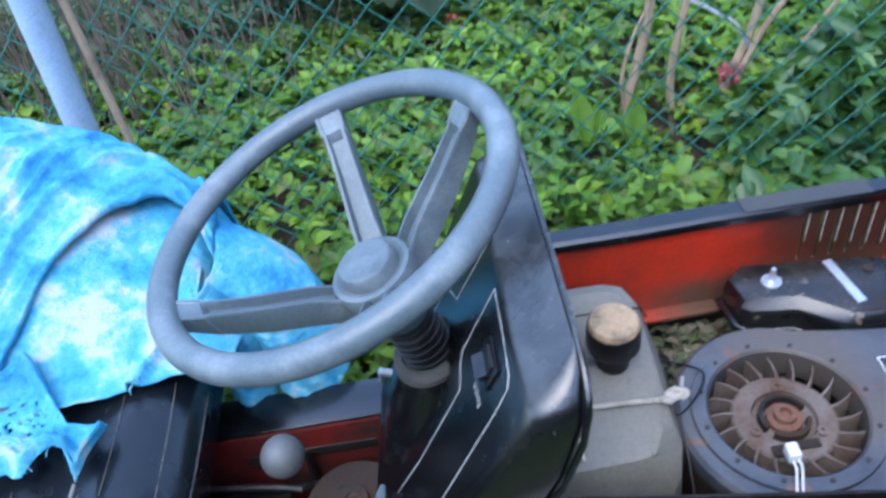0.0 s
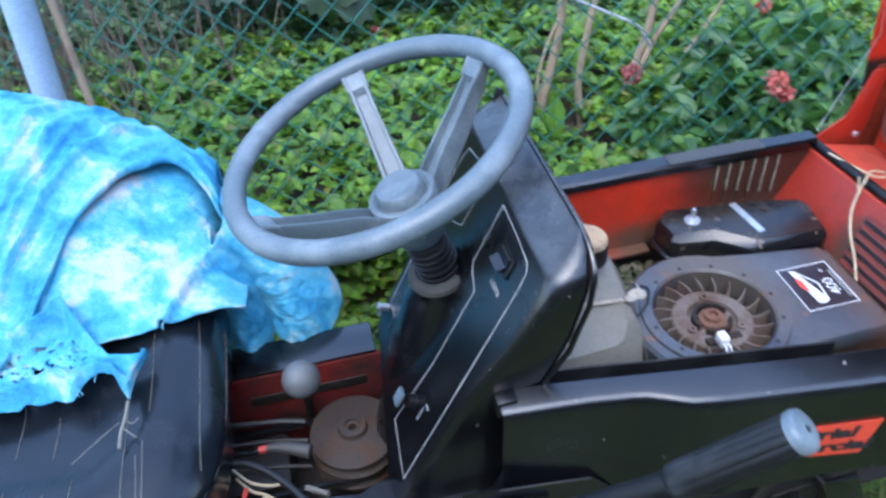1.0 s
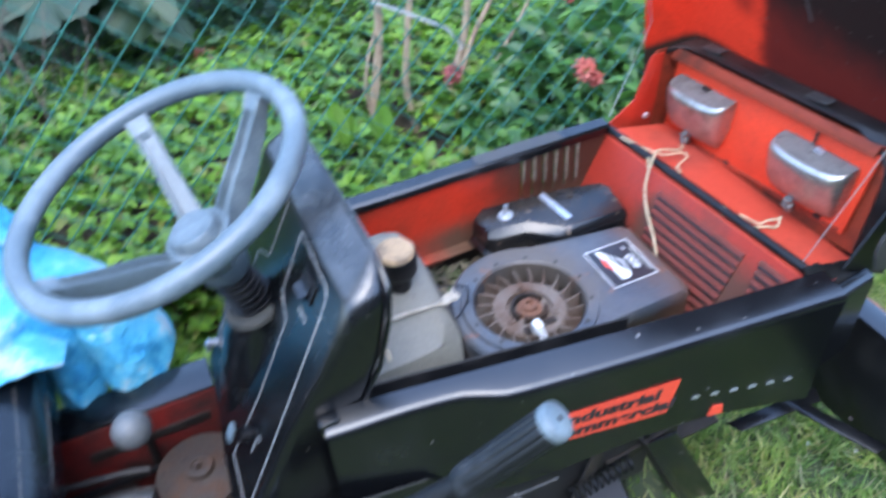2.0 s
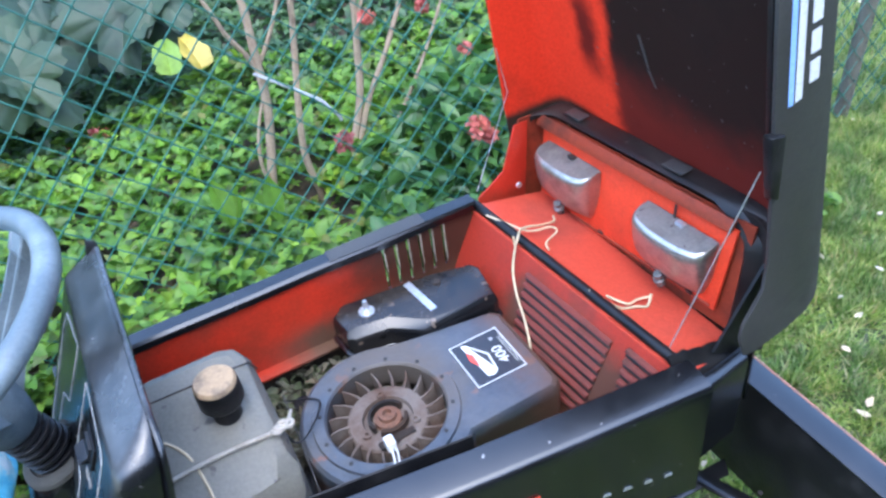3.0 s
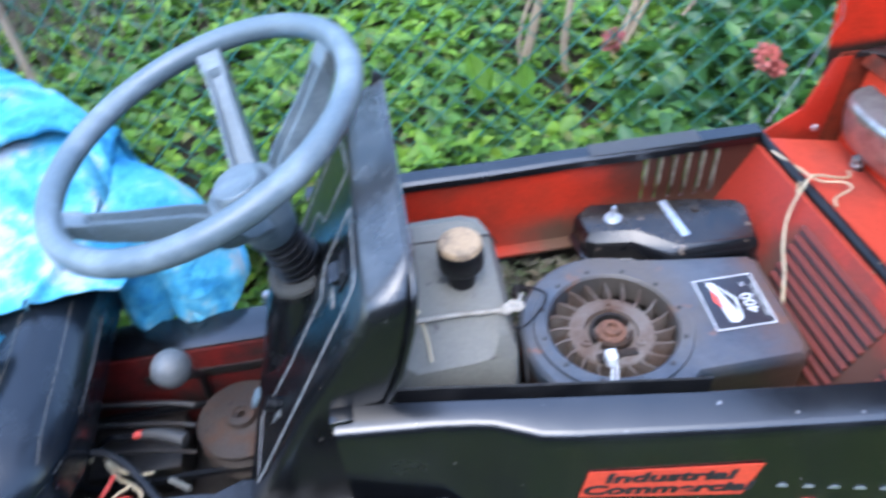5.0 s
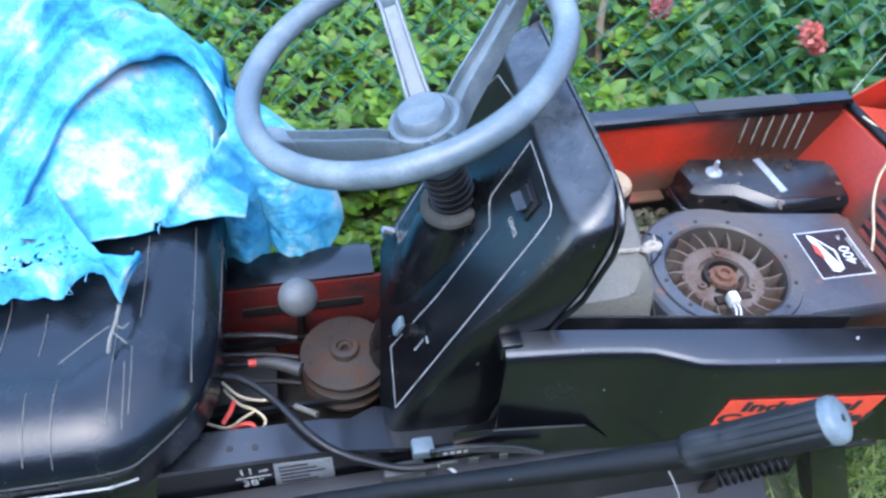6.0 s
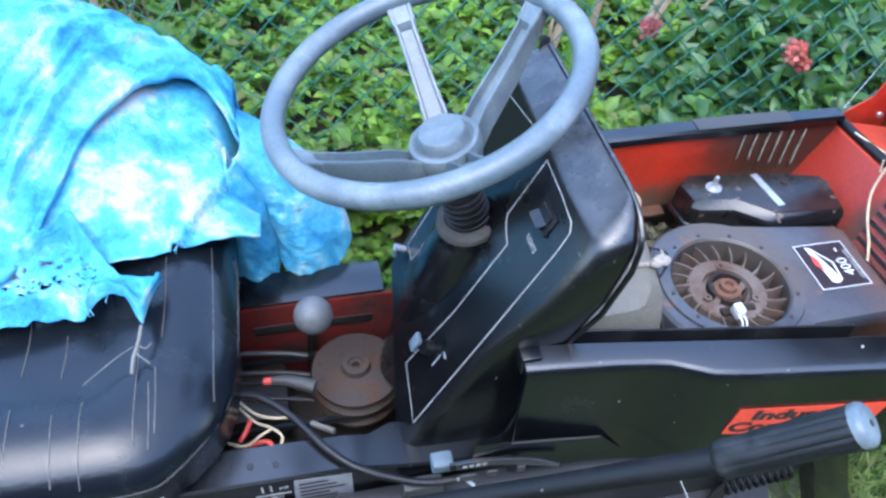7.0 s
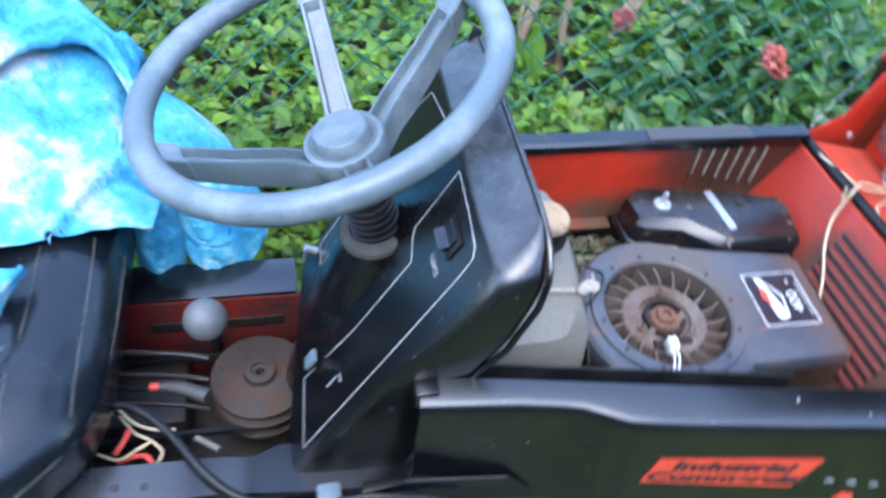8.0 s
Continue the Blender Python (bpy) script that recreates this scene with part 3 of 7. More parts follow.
# headlight housing
P = 0.478
house = part("headlight_plate", slab([(P - 0.004, 0.220, 0.544), (P, -0.172, 0.590), (P + 0.012, -0.178, 0.722), (P + 0.006, 0.222, 0.680)], 0.005, 0.0015), M_PLATE, tractor, "bright red headlight mounting plate")
back = part("plate_frame", slab([(P + 0.003, 0.236, 0.520), (P + 0.007, -0.192, 0.566), (P + 0.019, -0.196, 0.735), (P + 0.013, 0.236, 0.692)], 0.003), M_RUSTSHADE, tractor, "rust-brown frame round the headlight plate")
part("plate_seam", tube(bmesh.new(), [(P - 0.0075, 0.205, 0.5525), (P - 0.007, 0.135, 0.560), (P - 0.005, -0.03, 0.578), (P - 0.004, -0.165, 0.594)], 0.0026, 6), M_RUSTSHADE, house, "rust-brown pressed seam")
for y in (0.060, -0.128):
    part("plate_notch", box(P - 0.0085, P - 0.001, y - 0.006, y + 0.006, 0.563 - 0.117 * (y - 0.1), 0.569 - 0.117 * (y - 0.1), 0.001), M_DARK, house)
part("plate_slit", slab([(P - 0.0042, -0.083, 0.691), (P - 0.0042, -0.087, 0.691), (P - 0.0030, -0.087, 0.712), (P - 0.0030, -0.083, 0.712)], 0.001), M_DARK, house)
part("plate_surround", slab([(P - 0.006, 0.228, 0.681), (P - 0.001, -0.176, 0.723), (P + 0.006, -0.176, 0.738), (P + 0.001, 0.230, 0.700)], 0.004, 0.001), M_RUSTSHADE, tractor, "rust-stained strip over the headlight plate")


def nose_shell():
    """The black cap of the nose: one folded edge swept over the top and down both ends."""
    line = smooth_path([(0.246, 0.560), (0.246, 0.640), (0.243, 0.684), (0.230, 0.704), (0.180, 0.710), (0.0, 0.729), (-0.130, 0.743), (-0.185, 0.744), (-0.215, 0.730), (-0.229, 0.700), (-0.233, 0.650), (-0.234, 0.575)], 5)
    rings = []
    for k, q in enumerate(line):
        d = line[min(k + 1, len(line) - 1)] - line[max(k - 1, 0)]
        n = Vector((d.y, -d.x, 0)).normalized() * -1
        out = -n if n.dot(Vector((q.x, q.y - 0.62, 0))) < 0 else n
        wing = 0.030 * math.exp(-((q.x - 0.240) / 0.020) ** 2) if q.y > 0.66 else 0.0
        lean = P + 0.07 * (q.y - 0.545) - 0.001
        wide = 0.034 * max(0.0, min(1.0, (-0.13 - q.x) / 0.07))
        prof = [(-0.010 - wide, 0.004 - wing), (-0.004 - wide, -0.001 - wing), (-0.001 - 0.55 * wide, 0.003 - wing + 0.10 * wide), (0.0005 - 0.15 * wide, 0.008 + 0.3 * wide), (0.001, 0.030), (-0.001, 0.038), (-0.007, 0.045), (-0.018, 0.047), (-0.018, 0.043), (-0.008, 0.040), (-0.003, 0.030), (-0.004, 0.010)]
        rings.append([(lean + x, q.x + out.x * o, q.y + out.y * o) for o, x in prof])
    return part("nose_top", loft(bmesh.new(), rings), M_NOSE, tractor, "sooty black rounded nose cap", 50)


nose = nose_shell()
for y in (0.165, -0.052):
    z = 0.7155 - 0.105 * (y - 0.165)
    part("clip", slab([(P + 0.014, y + 0.019, z - 0.002), (P + 0.014, y - 0.019, z + 0.002), (P + 0.034, y - 0.019, z + 0.0035), (P + 0.034, y + 0.019, z - 0.0005)], 0.003, 0.001), M_HOODGREY, nose, "dull grey spring clip")
# left end coloured dark rust brown to stand for the shadow it lies in
part("nose_end", slab([(0.40, 0.236, 0.58), (0.505, 0.236, 0.52), (0.52, 0.236, 0.70), (0.44, 0.236, 0.70)], 0.004), M_RUSTSHADE, tractor, "red-brown nose side, its shade painted in")
part("nose_end", slab([(0.415, -0.228, 0.60), (0.505, -0.228, 0.55), (0.525, -0.228, 0.70), (0.478, -0.226, 0.71)], 0.004), M_NOSE, tractor)
part("front_skin", slab([(0.536, 0.215, 0.40), (0.536, -0.205, 0.40), (0.530, -0.200, 0.69), (0.530, 0.215, 0.68)], 0.004), M_BLACK, tractor)


def headlight(yc, top, tilt, tab):
    """The back of a rectangular lamp: a bright scooped bowl under a dull sloping roof."""
    def ring(z, d, w, slope=0.0):
        pts = []
        for k in range(29):
            a = math.pi * k / 28
            c, q = math.cos(a), math.sin(a) ** 0.46
            c = math.copysign(abs(c) ** 0.8, c)
            pts.append((P - 0.004 - d * q, yc + w * c, top + z - slope * q + tilt * w * c))
        return pts + [(P - 0.001, yc - w, top + z - tilt * w), (P - 0.001, yc + w, top + z + tilt * w)]
    bm = loft(bmesh.new(), [ring(z, d, w, e) for z, d, w, e in ((-0.001, 0.0330, 0.0655, 0.0080), (-0.0025, 0.0362, 0.0664, 0.0088), (-0.0055, 0.0384, 0.0670, 0.0094), (-0.010, 0.0394, 0.0674, 0.0096), (-0.018, 0.0388, 0.0670, 0.0094), (-0.032, 0.0376, 0.0662, 0.0085), (-0.047, 0.0346, 0.0650, 0.0072), (-0.062, 0.0296, 0.0630, 0.0058), (-0.076, 0.0220, 0.0600, 0.0040), (-0.087, 0.0120, 0.0565, 0.0020), (-0.092, 0.0050, 0.0540, 0.0))])
    lamp = part("headlight", bm, M_CHROME, tractor, "tarnished chrome back of a rectangular headlight", 30)
    part("lamp_roof", loft(bmesh.new(), [ring(z, d, w, e) for z, d, w, e in ((-0.003, 0.0320, 0.0650, 0.0078), (0.0, 0.0335, 0.0656, 0.0079), (0.0005, 0.0300, 0.0640, 0.0070), (0.0008, 0.016, 0.060, 0.0040), (0.001, 0.003, 0.048, 0.0010))]), M_ROOF, lamp, "dull stained sloping top of the lamp", 25)
    axis = frame_at((P - 0.026, yc + 0.006, top - 0.089), (0, 1, 0), (1, 0, 0.35))
    part("bulb_holder", lathe(bmesh.new(), [(0.0, -0.006), (0.0062, -0.006), (0.0062, 0.003), (0.0085, 0.004), (0.0085, 0.008), (0.0065, 0.010), (0.0065, 0.018), (0.0, 0.020)], 16, axis), M_ROOF, lamp, "zinc bulb holder")
    part("mounting_ear", box(P - 0.012, P - 0.003, yc - 0.012, yc + 0.002, top - 0.004, top + 0.004, 0.001), M_ZINC if tab else M_DARK, lamp)
    return lamp


headlight(0.139, 0.6685, -0.10, False)
headlight(-0.0955, 0.6905, -0.10, True)


def hood_x(z):
    return 0.535 - 0.225 * (z - 0.70)


def hood():
    """The open hood: an upright shell seen from inside."""
    rings = []
    for z in [0.66, 0.70, 0.74, 0.80, 0.90, 1.0, 1.1, 1.2, 1.3]:
        back = hood_x(z)
        edge = 0.425 - 0.11 * (z - 0.70)
        y0, y1, t, r = 0.246, -0.256, 0.004, 0.03
        outer = [(edge, y0), (back - r, y0), (back - 0.3 * r, y0 - 0.3 * r), (back, y0 - r), (back, y1 + 0.004)]
        inner = [(back - t, y1 + 0.004), (back - t, y0 - r), (back - 0.3 * r - t, y0 - 0.3 * r - t), (back - r, y0 - t), (edge, y0 - t)]
        rings.append([(x, y, z) for x, y in outer + inner])
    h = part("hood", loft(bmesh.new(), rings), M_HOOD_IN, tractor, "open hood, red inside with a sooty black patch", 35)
    flank = [(0.432, 0.612), (0.418, 0.650), (0.420, 0.672), (0.440, 0.715), (0.437, 0.76), (0.420, 0.856), (0.378, 1.064), (0.330, 1.30), (0.398, 1.30), (0.452, 1.04), (0.513, 0.776), (0.536, 0.672), (0.537, 0.654), (0.528, 0.636), (0.50, 0.622), (0.45, 0.610)]
    side = prism(bmesh.new(), flank, Matrix(((1, 0, 0, 0), (0, 0, -1, -0.2575), (0, 1, 0, 0), (0, 0, 0, 1))), 0.005)
    bmesh.ops.recalc_face_normals(side, faces=side.faces)
    part("hood_side", soften(side, 0.0012), M_HOODGREY, h, "dull grey outer side of the hood")
    part("inner_strip", slab([(0.424, -0.2560, 0.845), (0.430, -0.2560, 0.845), (0.345, -0.2560, 1.30), (0.329, -0.2560, 1.30)], -0.006, 0.001), M_RUBBER, h, "black edging strip")
    part("latch_hook", slab([(0.414, -0.2560, 0.856), (0.424, -0.2560, 0.852), (0.415, -0.2560, 0.930), (0.395, -0.2560, 0.934)], 0.012, 0.002), M_RUBBER, h, "black latch hook on the hood edge")
    for z0, z1, y0 in ((0.860, 0.905, 0.012), (0.835, 0.858, 0.001)):
        part("scratch", slab([(hood_x(z0) - 0.0046, y0 - 0.002, z0), (hood_x(z0) - 0.0046, y0 - 0.006, z0), (hood_x(z1) - 0.0046, y0 + 0.004, z1), (hood_x(z1) - 0.0046, y0 + 0.010, z1)], 0.0004), M_HOODGREY, h, "pale scrape in the soot")
    rng, chips = random.Random(31), bmesh.new()
    for k in range(70):
        y, z, r = rng.uniform(-0.235, 0.13), rng.uniform(0.75, 1.12), rng.choice((0.0007, 0.0009, 0.0012, 0.0020))
        prism(chips, [(r * rng.uniform(0.5, 1.2) * math.cos(a), r * rng.uniform(0.5, 1.4) * math.sin(a)) for a in (0.3, 1.5, 2.8, 4.0, 5.2)], frame_at((hood_x(z) - 0.0041, y, z), (0, -1, 0), (-0.22, 0, 1)), 0.0003)
    tagged(part("paint_chips", chips, M_HOODGREY, h), "small pale chips in the paint", kind="stuff")
    # maker's mark as plain stripes
    sd = lambda x, z: (x, -0.2628, z)
    part("blue_stripe", slab([sd(0.414, 0.958), sd(0.420, 0.9585), sd(0.363, 1.24), sd(0.357, 1.24)], 0.0006), M_BLUE, h)
    part("white_stripe", slab([sd(0.422, 0.9595), sd(0.430, 0.962), sd(0.374, 1.24), sd(0.366, 1.24)], 0.0006), M_WHITE, h)
    for k in range(9):
        z0, z1 = 0.975 + 0.030 * k, 0.997 + 0.030 * k
        xa, xb = 0.4335 - 0.2157 * (z0 - 0.985), 0.4335 - 0.2157 * (z1 - 0.985)
        part("letter_bar", slab([sd(xa, z0), sd(xa + 0.011, z0 + 0.002), sd(xb + 0.011, z1 + 0.002), sd(xb, z1)], 0.0006), M_WHITE, h)
    return h


hood()
part("support_rod", tube(bmesh.new(), [(0.370, -0.200, 0.600), (0.410, -0.251, 0.883)], 0.0008, 8), M_ZINC, tractor, "thin steel hood support rod")
part("support_rod", tube(bmesh.new(), [(0.345, 0.215, 0.612), (0.425, 0.238, 0.752), (0.41, 0.240, 0.83)], 0.0006, 8), M_ZINC, tractor)
part("nose_bracket", slab([(0.350, 0.226, 0.590), (0.382, 0.226, 0.500), (0.44, 0.226, 0.54), (0.45, 0.226, 0.70), (0.425, 0.226, 0.70), (0.400, 0.226, 0.623)], 0.003, 0.001), M_RED, tractor)
part("bracket_screw", lathe(bmesh.new(), [(0, 0), (0.006, 0), (0.005, 0.004), (0, 0.005)], 12, frame_at((0.428, 0.224, 0.585), (1, 0, 0), (0, 0, 1))), M_ZINC, tractor)
rings = []
for k in range(15):
    q = k / 14
    p = Vector((0.355 + 0.118 * q, -0.212, 0.612 - 0.032 * q + 0.005 * noise.noise((q * 9, 0, 3)) + 0.006 * math.exp(-((q - 0.2) / 0.05) ** 2)))
    o = Vector((0.366 + 0.100 * q, -0.240, 0.570 + 0.003 * math.sin(q * 11)))
    rings.append([p, p + Vector((0, -0.004, 0.004)), o + Vector((0, -0.004, 0)), o])
part("torn_edging", loft(bmesh.new(), rings), M_LEVER, tractor, "torn black rubber edging")


# ---- tower with the dash ----
def tower_x(z):
    return -0.43 + 0.52 * (max(z, 0.41) - 0.41)


def tower():
    bm = bmesh.new()
    rings = []
    for z, sh in ((0.41, 0), (0.501, 0), (0.6, 0), (0.7, 0), (0.75, 0), (0.766, 0), (0.776, 0), (0.781, 0.0), (0.784, 0.001), (0.790, 0.003), (0.797, 0.006), (0.803, 0.010), (0.806, 0.015), (0.8073, 0.023)):
        x0, x1 = tower_x(z) if z < 0.782 else lerp([(0.782, -0.2366), (0.784, -0.233), (0.797, -0.209), (0.803, -0.199), (0.806, -0.194), (0.8073, -0.191)], z), lerp([(0.36, -0.300), (0.41, -0.284), (0.586, -0.233), (0.70, -0.205), (0.775, -0.190), (0.806, -0.188)], z) - sh * 0.12
        y0, y1 = lerp([(0.36, -0.142), (0.61, -0.149), (0.68, -0.168), (0.79, -0.176)], z) + lerp([(0.735, 0.0), (0.766, 0.004), (0.778, 0.009), (0.786, 0.016), (0.796, 0.030), (0.802, 0.042), (0.806, 0.054), (0.8073, 0.066)], z), lerp([(0.36, 0.13), (0.6, 0.14), (0.79, 0.168)], z) - sh * 0.9
        r, ring = min(0.018, 0.48 * (x1 - x0)), []
        for cx, cy, a0 in ((x1 - r, y1 - r, 0), (x0 + r, y1 - r, 90), (x0 + r, y0 + r, 180), (x1 - r, y0 + r, 270)):
            for k in range(5):
                a = radians(a0 + 22.5 * k)
                px, py = cx + r * math.cos(a), cy + r * math.sin(a)
                low = lerp([(-0.16, 0.412), (-0.11, 0.428), (-0.087, 0.450), (0.034, 0.464), (0.09, 0.473), (0.14, 0.497), (0.17, 0.50)], py)
                if z < low:
                    px, pz = px + (tower_x(low) - tower_x(z)) * (1 if px < cx + 0.5 * r and a0 in (90, 180) else 0.4), low
                else:
                    pz = z
                ring.append((px, py, pz))
        rings.append(ring)
    loft(bm, rings)
    return part("dash_tower", bm, M_TOWER, tractor, "slanted black plastic dash tower", 42)


tower_ob = tower()



def on_face(y, z, off=0.0008):
    return Vector((tower_x(z) - off * 0.887, y, z + off * 0.46))


def dash_details():
    """White outlines, switches and printing on the sloping face."""
    right = [(-0.129, 0.462), (-0.127, 0.62), (-0.124, 0.74), (-0.121, 0.762), (-0.112, 0.768), (-0.075, 0.771), (-0.020, 0.773), (-0.023, 0.700), (-0.034, 0.693), (-0.056, 0.686), (-0.057, 0.58), (-0.046, 0.472)]
    left = [(0.112, 0.530), (0.116, 0.60), (0.120, 0.745), (0.112, 0.765), (0.036, 0.776), (0.040, 0.705), (0.075, 0.690), (0.080, 0.58), (0.082, 0.528)]
    for line in (right, left):
        part("trim_line", tube(bmesh.new(), [on_face(y, z, 0.0001) for y, z in line], 0.00075, 6, True), M_PRINT, tower_ob, "thin worn white trim line")
    m = frame_at(on_face(-0.0865, 0.7155), (0, -1, 0), (0.52, 0, 1))
    writing("switch_text", "LIGHTS", m, 0.0090, M_PRINT, tower_ob, squeeze=0.9)
    sw = frame_at(on_face(-0.078, 0.745, 0.0), (0, -1, 0), (0.52, 0, 1))
    bez = prism(bmesh.new(), [(-0.020, -0.013), (0.020, -0.013), (0.020, 0.013), (-0.020, 0.013)], sw, 0.003)
    bmesh.ops.recalc_face_normals(bez, faces=bez.faces)
    rocker = part("light_switch", soften(bez, 0.001), M_RUBBER, tower_ob, "black rocker light switch")
    part("rocker", loft(bmesh.new(), [[sw @ Vector(p) for p in ((x, -0.009, 0.0025), (x, 0.009, 0.0025), (x, 0.009, 0.006), (x, -0.001, 0.0055), (x, -0.009, 0.013))] for x in (-0.013, 0.013)]), M_PLASTIC, rocker)
    k0 = on_face(-0.066, 0.525, 0.0)
    out = Vector((-0.887, 0, 0.46))
    key = part("ignition_key", tube(bmesh.new(), [k0, k0 + out * 0.012], 0.009, 16), M_RUBBER, tower_ob, "ignition key with a grey head")
    h = k0 + out * 0.020
    part("key_head", slab([h + Vector((-0.004, 0.012, -0.009)), h + Vector((-0.004, -0.004, -0.009)), h + Vector((0.006, -0.004, 0.011)), h + Vector((0.006, 0.012, 0.011))], 0.006, 0.002), M_WHEEL, key)
    for y0, y1, z0, z1 in ((-0.090, -0.100, 0.545, 0.547), (-0.088, -0.090, 0.520, 0.540)):
        part("print_bar", slab([on_face(y0, z0), on_face(y1, z0), on_face(y1, z1), on_face(y0, z1)], 0.0005), M_PRINT, tower_ob)
    ch = on_face(0.112, 0.520, 0.0)
    choke = part("choke_knob", tube(bmesh.new(), [ch, ch + out * 0.016], 0.005, 10), M_ZINC, tower_ob)
    part("choke_tab", tube(bmesh.new(), [ch + out * 0.012, ch + out * 0.013 + Vector((-0.003, 0.0, -0.016))], 0.0035, 8), M_WHEEL, choke)
    # upright fin at the far end of the top
    fin = slab([(-0.208, 0.150, 0.785), (-0.186, 0.150, 0.785), (-0.188, 0.160, 0.812), (-0.198, 0.160, 0.818)], 0.003, 0.001)
    part("top_fin", fin, M_TOWER, tower_ob)
    # raised rim along the side and the top
    part("rim", tube(bmesh.new(), [(-0.284, -0.1445, 0.43), (-0.2415, -0.148, 0.60), (-0.214, -0.1665, 0.68), (-0.198, -0.1715, 0.75), (-0.193, -0.166, 0.776), (-0.191, -0.159, 0.7865), (-0.190, -0.1455, 0.7965), (-0.190, -0.133, 0.8025), (-0.190, -0.108, 0.8070), (-0.190, 0.0, 0.8072), (-0.190, 0.150, 0.807)], 0.0032, 8), M_TOWER, tower_ob)


dash_details()

WHEEL_C, WHEEL_N = Vector((-0.3726, 0.0195, 0.863)), Vector((-0.293, 0.004, 0.956)).normalized()
WHEEL = frame_at(WHEEL_C, (0.956, 0, 0.293), WHEEL_N.cross(Vector((0.956, 0, 0.293))))


def steering():
    sw = part("steering_wheel", tube(bmesh.new(), [WHEEL @ Vector((0.1612 * math.cos(a), 0.1612 * math.sin(a), 0)) for a in (2 * math.pi * k / 72 for k in range(72))], 0.0128, 16, True), M_WHEEL, tractor, "faded grey-black steering wheel rim with four spokes", 60)
    for deg in (200, 90.5, 25, 281):
        a = radians(deg)
        d, s = Vector((math.cos(a), math.sin(a), 0)), Vector((-math.sin(a), math.cos(a), 0))
        rings = []
        for r, z, w, t in ((0.034, -0.100, 0.0150, 0.015), (0.055, -0.082, 0.0135, 0.015), (0.10, -0.052, 0.0120, 0.014), (0.132, -0.027, 0.0115, 0.012), (0.134, -0.024, 0.0135, 0.012), (0.150, -0.008, 0.0145, 0.009), (0.158, -0.002, 0.017, 0.006)):
            c = d * r + Vector((0, 0, z))
            deep = 0.25 if r < 0.133 else 0.85
            ring = [c + s * x * w + Vector((0, 0, y * t)) for x, y in ((-0.85, -1.3), (0.85, -1.3), (1, 0.8), (0.92, 1), (0.70, 1), (0.62, deep), (-0.62, deep), (-0.70, 1), (-0.92, 1), (-1, 0.8))]
            rings.append([WHEEL @ p for p in ring])
        part("spoke", loft(bmesh.new(), rings), M_WHEEL, sw, smooth=28)
    hub = part("hub", lathe(bmesh.new(), [(0.0, -0.152), (0.024, -0.152), (0.029, -0.146), (0.036, -0.120), (0.0398, -0.098), (0.0408, -0.086), (0.039, -0.081), (0.034, -0.0805), (0.031, -0.083), (0.0, -0.083)], 36, WHEEL), M_WHEEL, sw)
    part("hub_cap", lathe(bmesh.new(), [(0.0, -0.083), (0.0285, -0.083), (0.0275, -0.071), (0.0255, -0.0685), (0.0235, -0.0685), (0.022, -0.0695), (0.0, -0.0685)], 36, WHEEL), M_WHEEL, sw, "round grey hub cap")
    prof = [(0.0, -0.24), (0.026, -0.24)]
    for k in range(10):
        z = -0.226 + k * 0.0095
        r = 0.0285 - 0.0004 * k
        prof += [(r, z), (r, z + 0.0032), (r - 0.0055, z + 0.005), (r - 0.0055, z + 0.0078)]
    prof += [(0.020, -0.13), (0.020, -0.12), (0.0, -0.12)]
    part("column_boot", lathe(bmesh.new(), prof, 28, WHEEL), M_RUBBER, tractor, "ribbed black rubber steering column boot")
    # pedestal under the boot, flaring into the tower
    rings = []
    for s, r in ((0.003, 0.029), (-0.004, 0.031), (-0.005, 0.0365), (0.0, 0.0385), (0.008, 0.0390), (0.012, 0.0385), (0.018, 0.0395), (0.026, 0.042), (0.12, 0.052), (0.22, 0.056), (0.30, 0.058)):
        c = WHEEL @ Vector((0, 0, -0.212))
        c = c + Vector((-0.17, 0.06, -0.95)).normalized() * s
        rings.append([c + Vector((r * math.cos(a), r * 1.1 * math.sin(a), 0.25 * r * math.cos(a))) for a in (2 * math.pi * k / 28 for k in range(28))])
    ped = part("column_pedestal", loft(bmesh.new(), rings), M_TOWER, tractor)
    c = WHEEL @ Vector((0, 0, -0.2085))
    part("dust_ring", loft(bmesh.new(), [[c + Vector((r * math.cos(a), r * 1.1 * math.sin(a), dz + 0.25 * r * math.cos(a))) for a in (2 * math.pi * k / 28 for k in range(28))] for r, dz in ((0.028, 0.0), (0.030, 0.003), (0.0360, 0.003), (0.0392, 0.0), (0.0397, -0.006))]), M_COLLAR, ped, "dusty grey-beige collar")


steering()

# ---- engine ----
FAN = Vector((0.050, -0.036, 0.0))


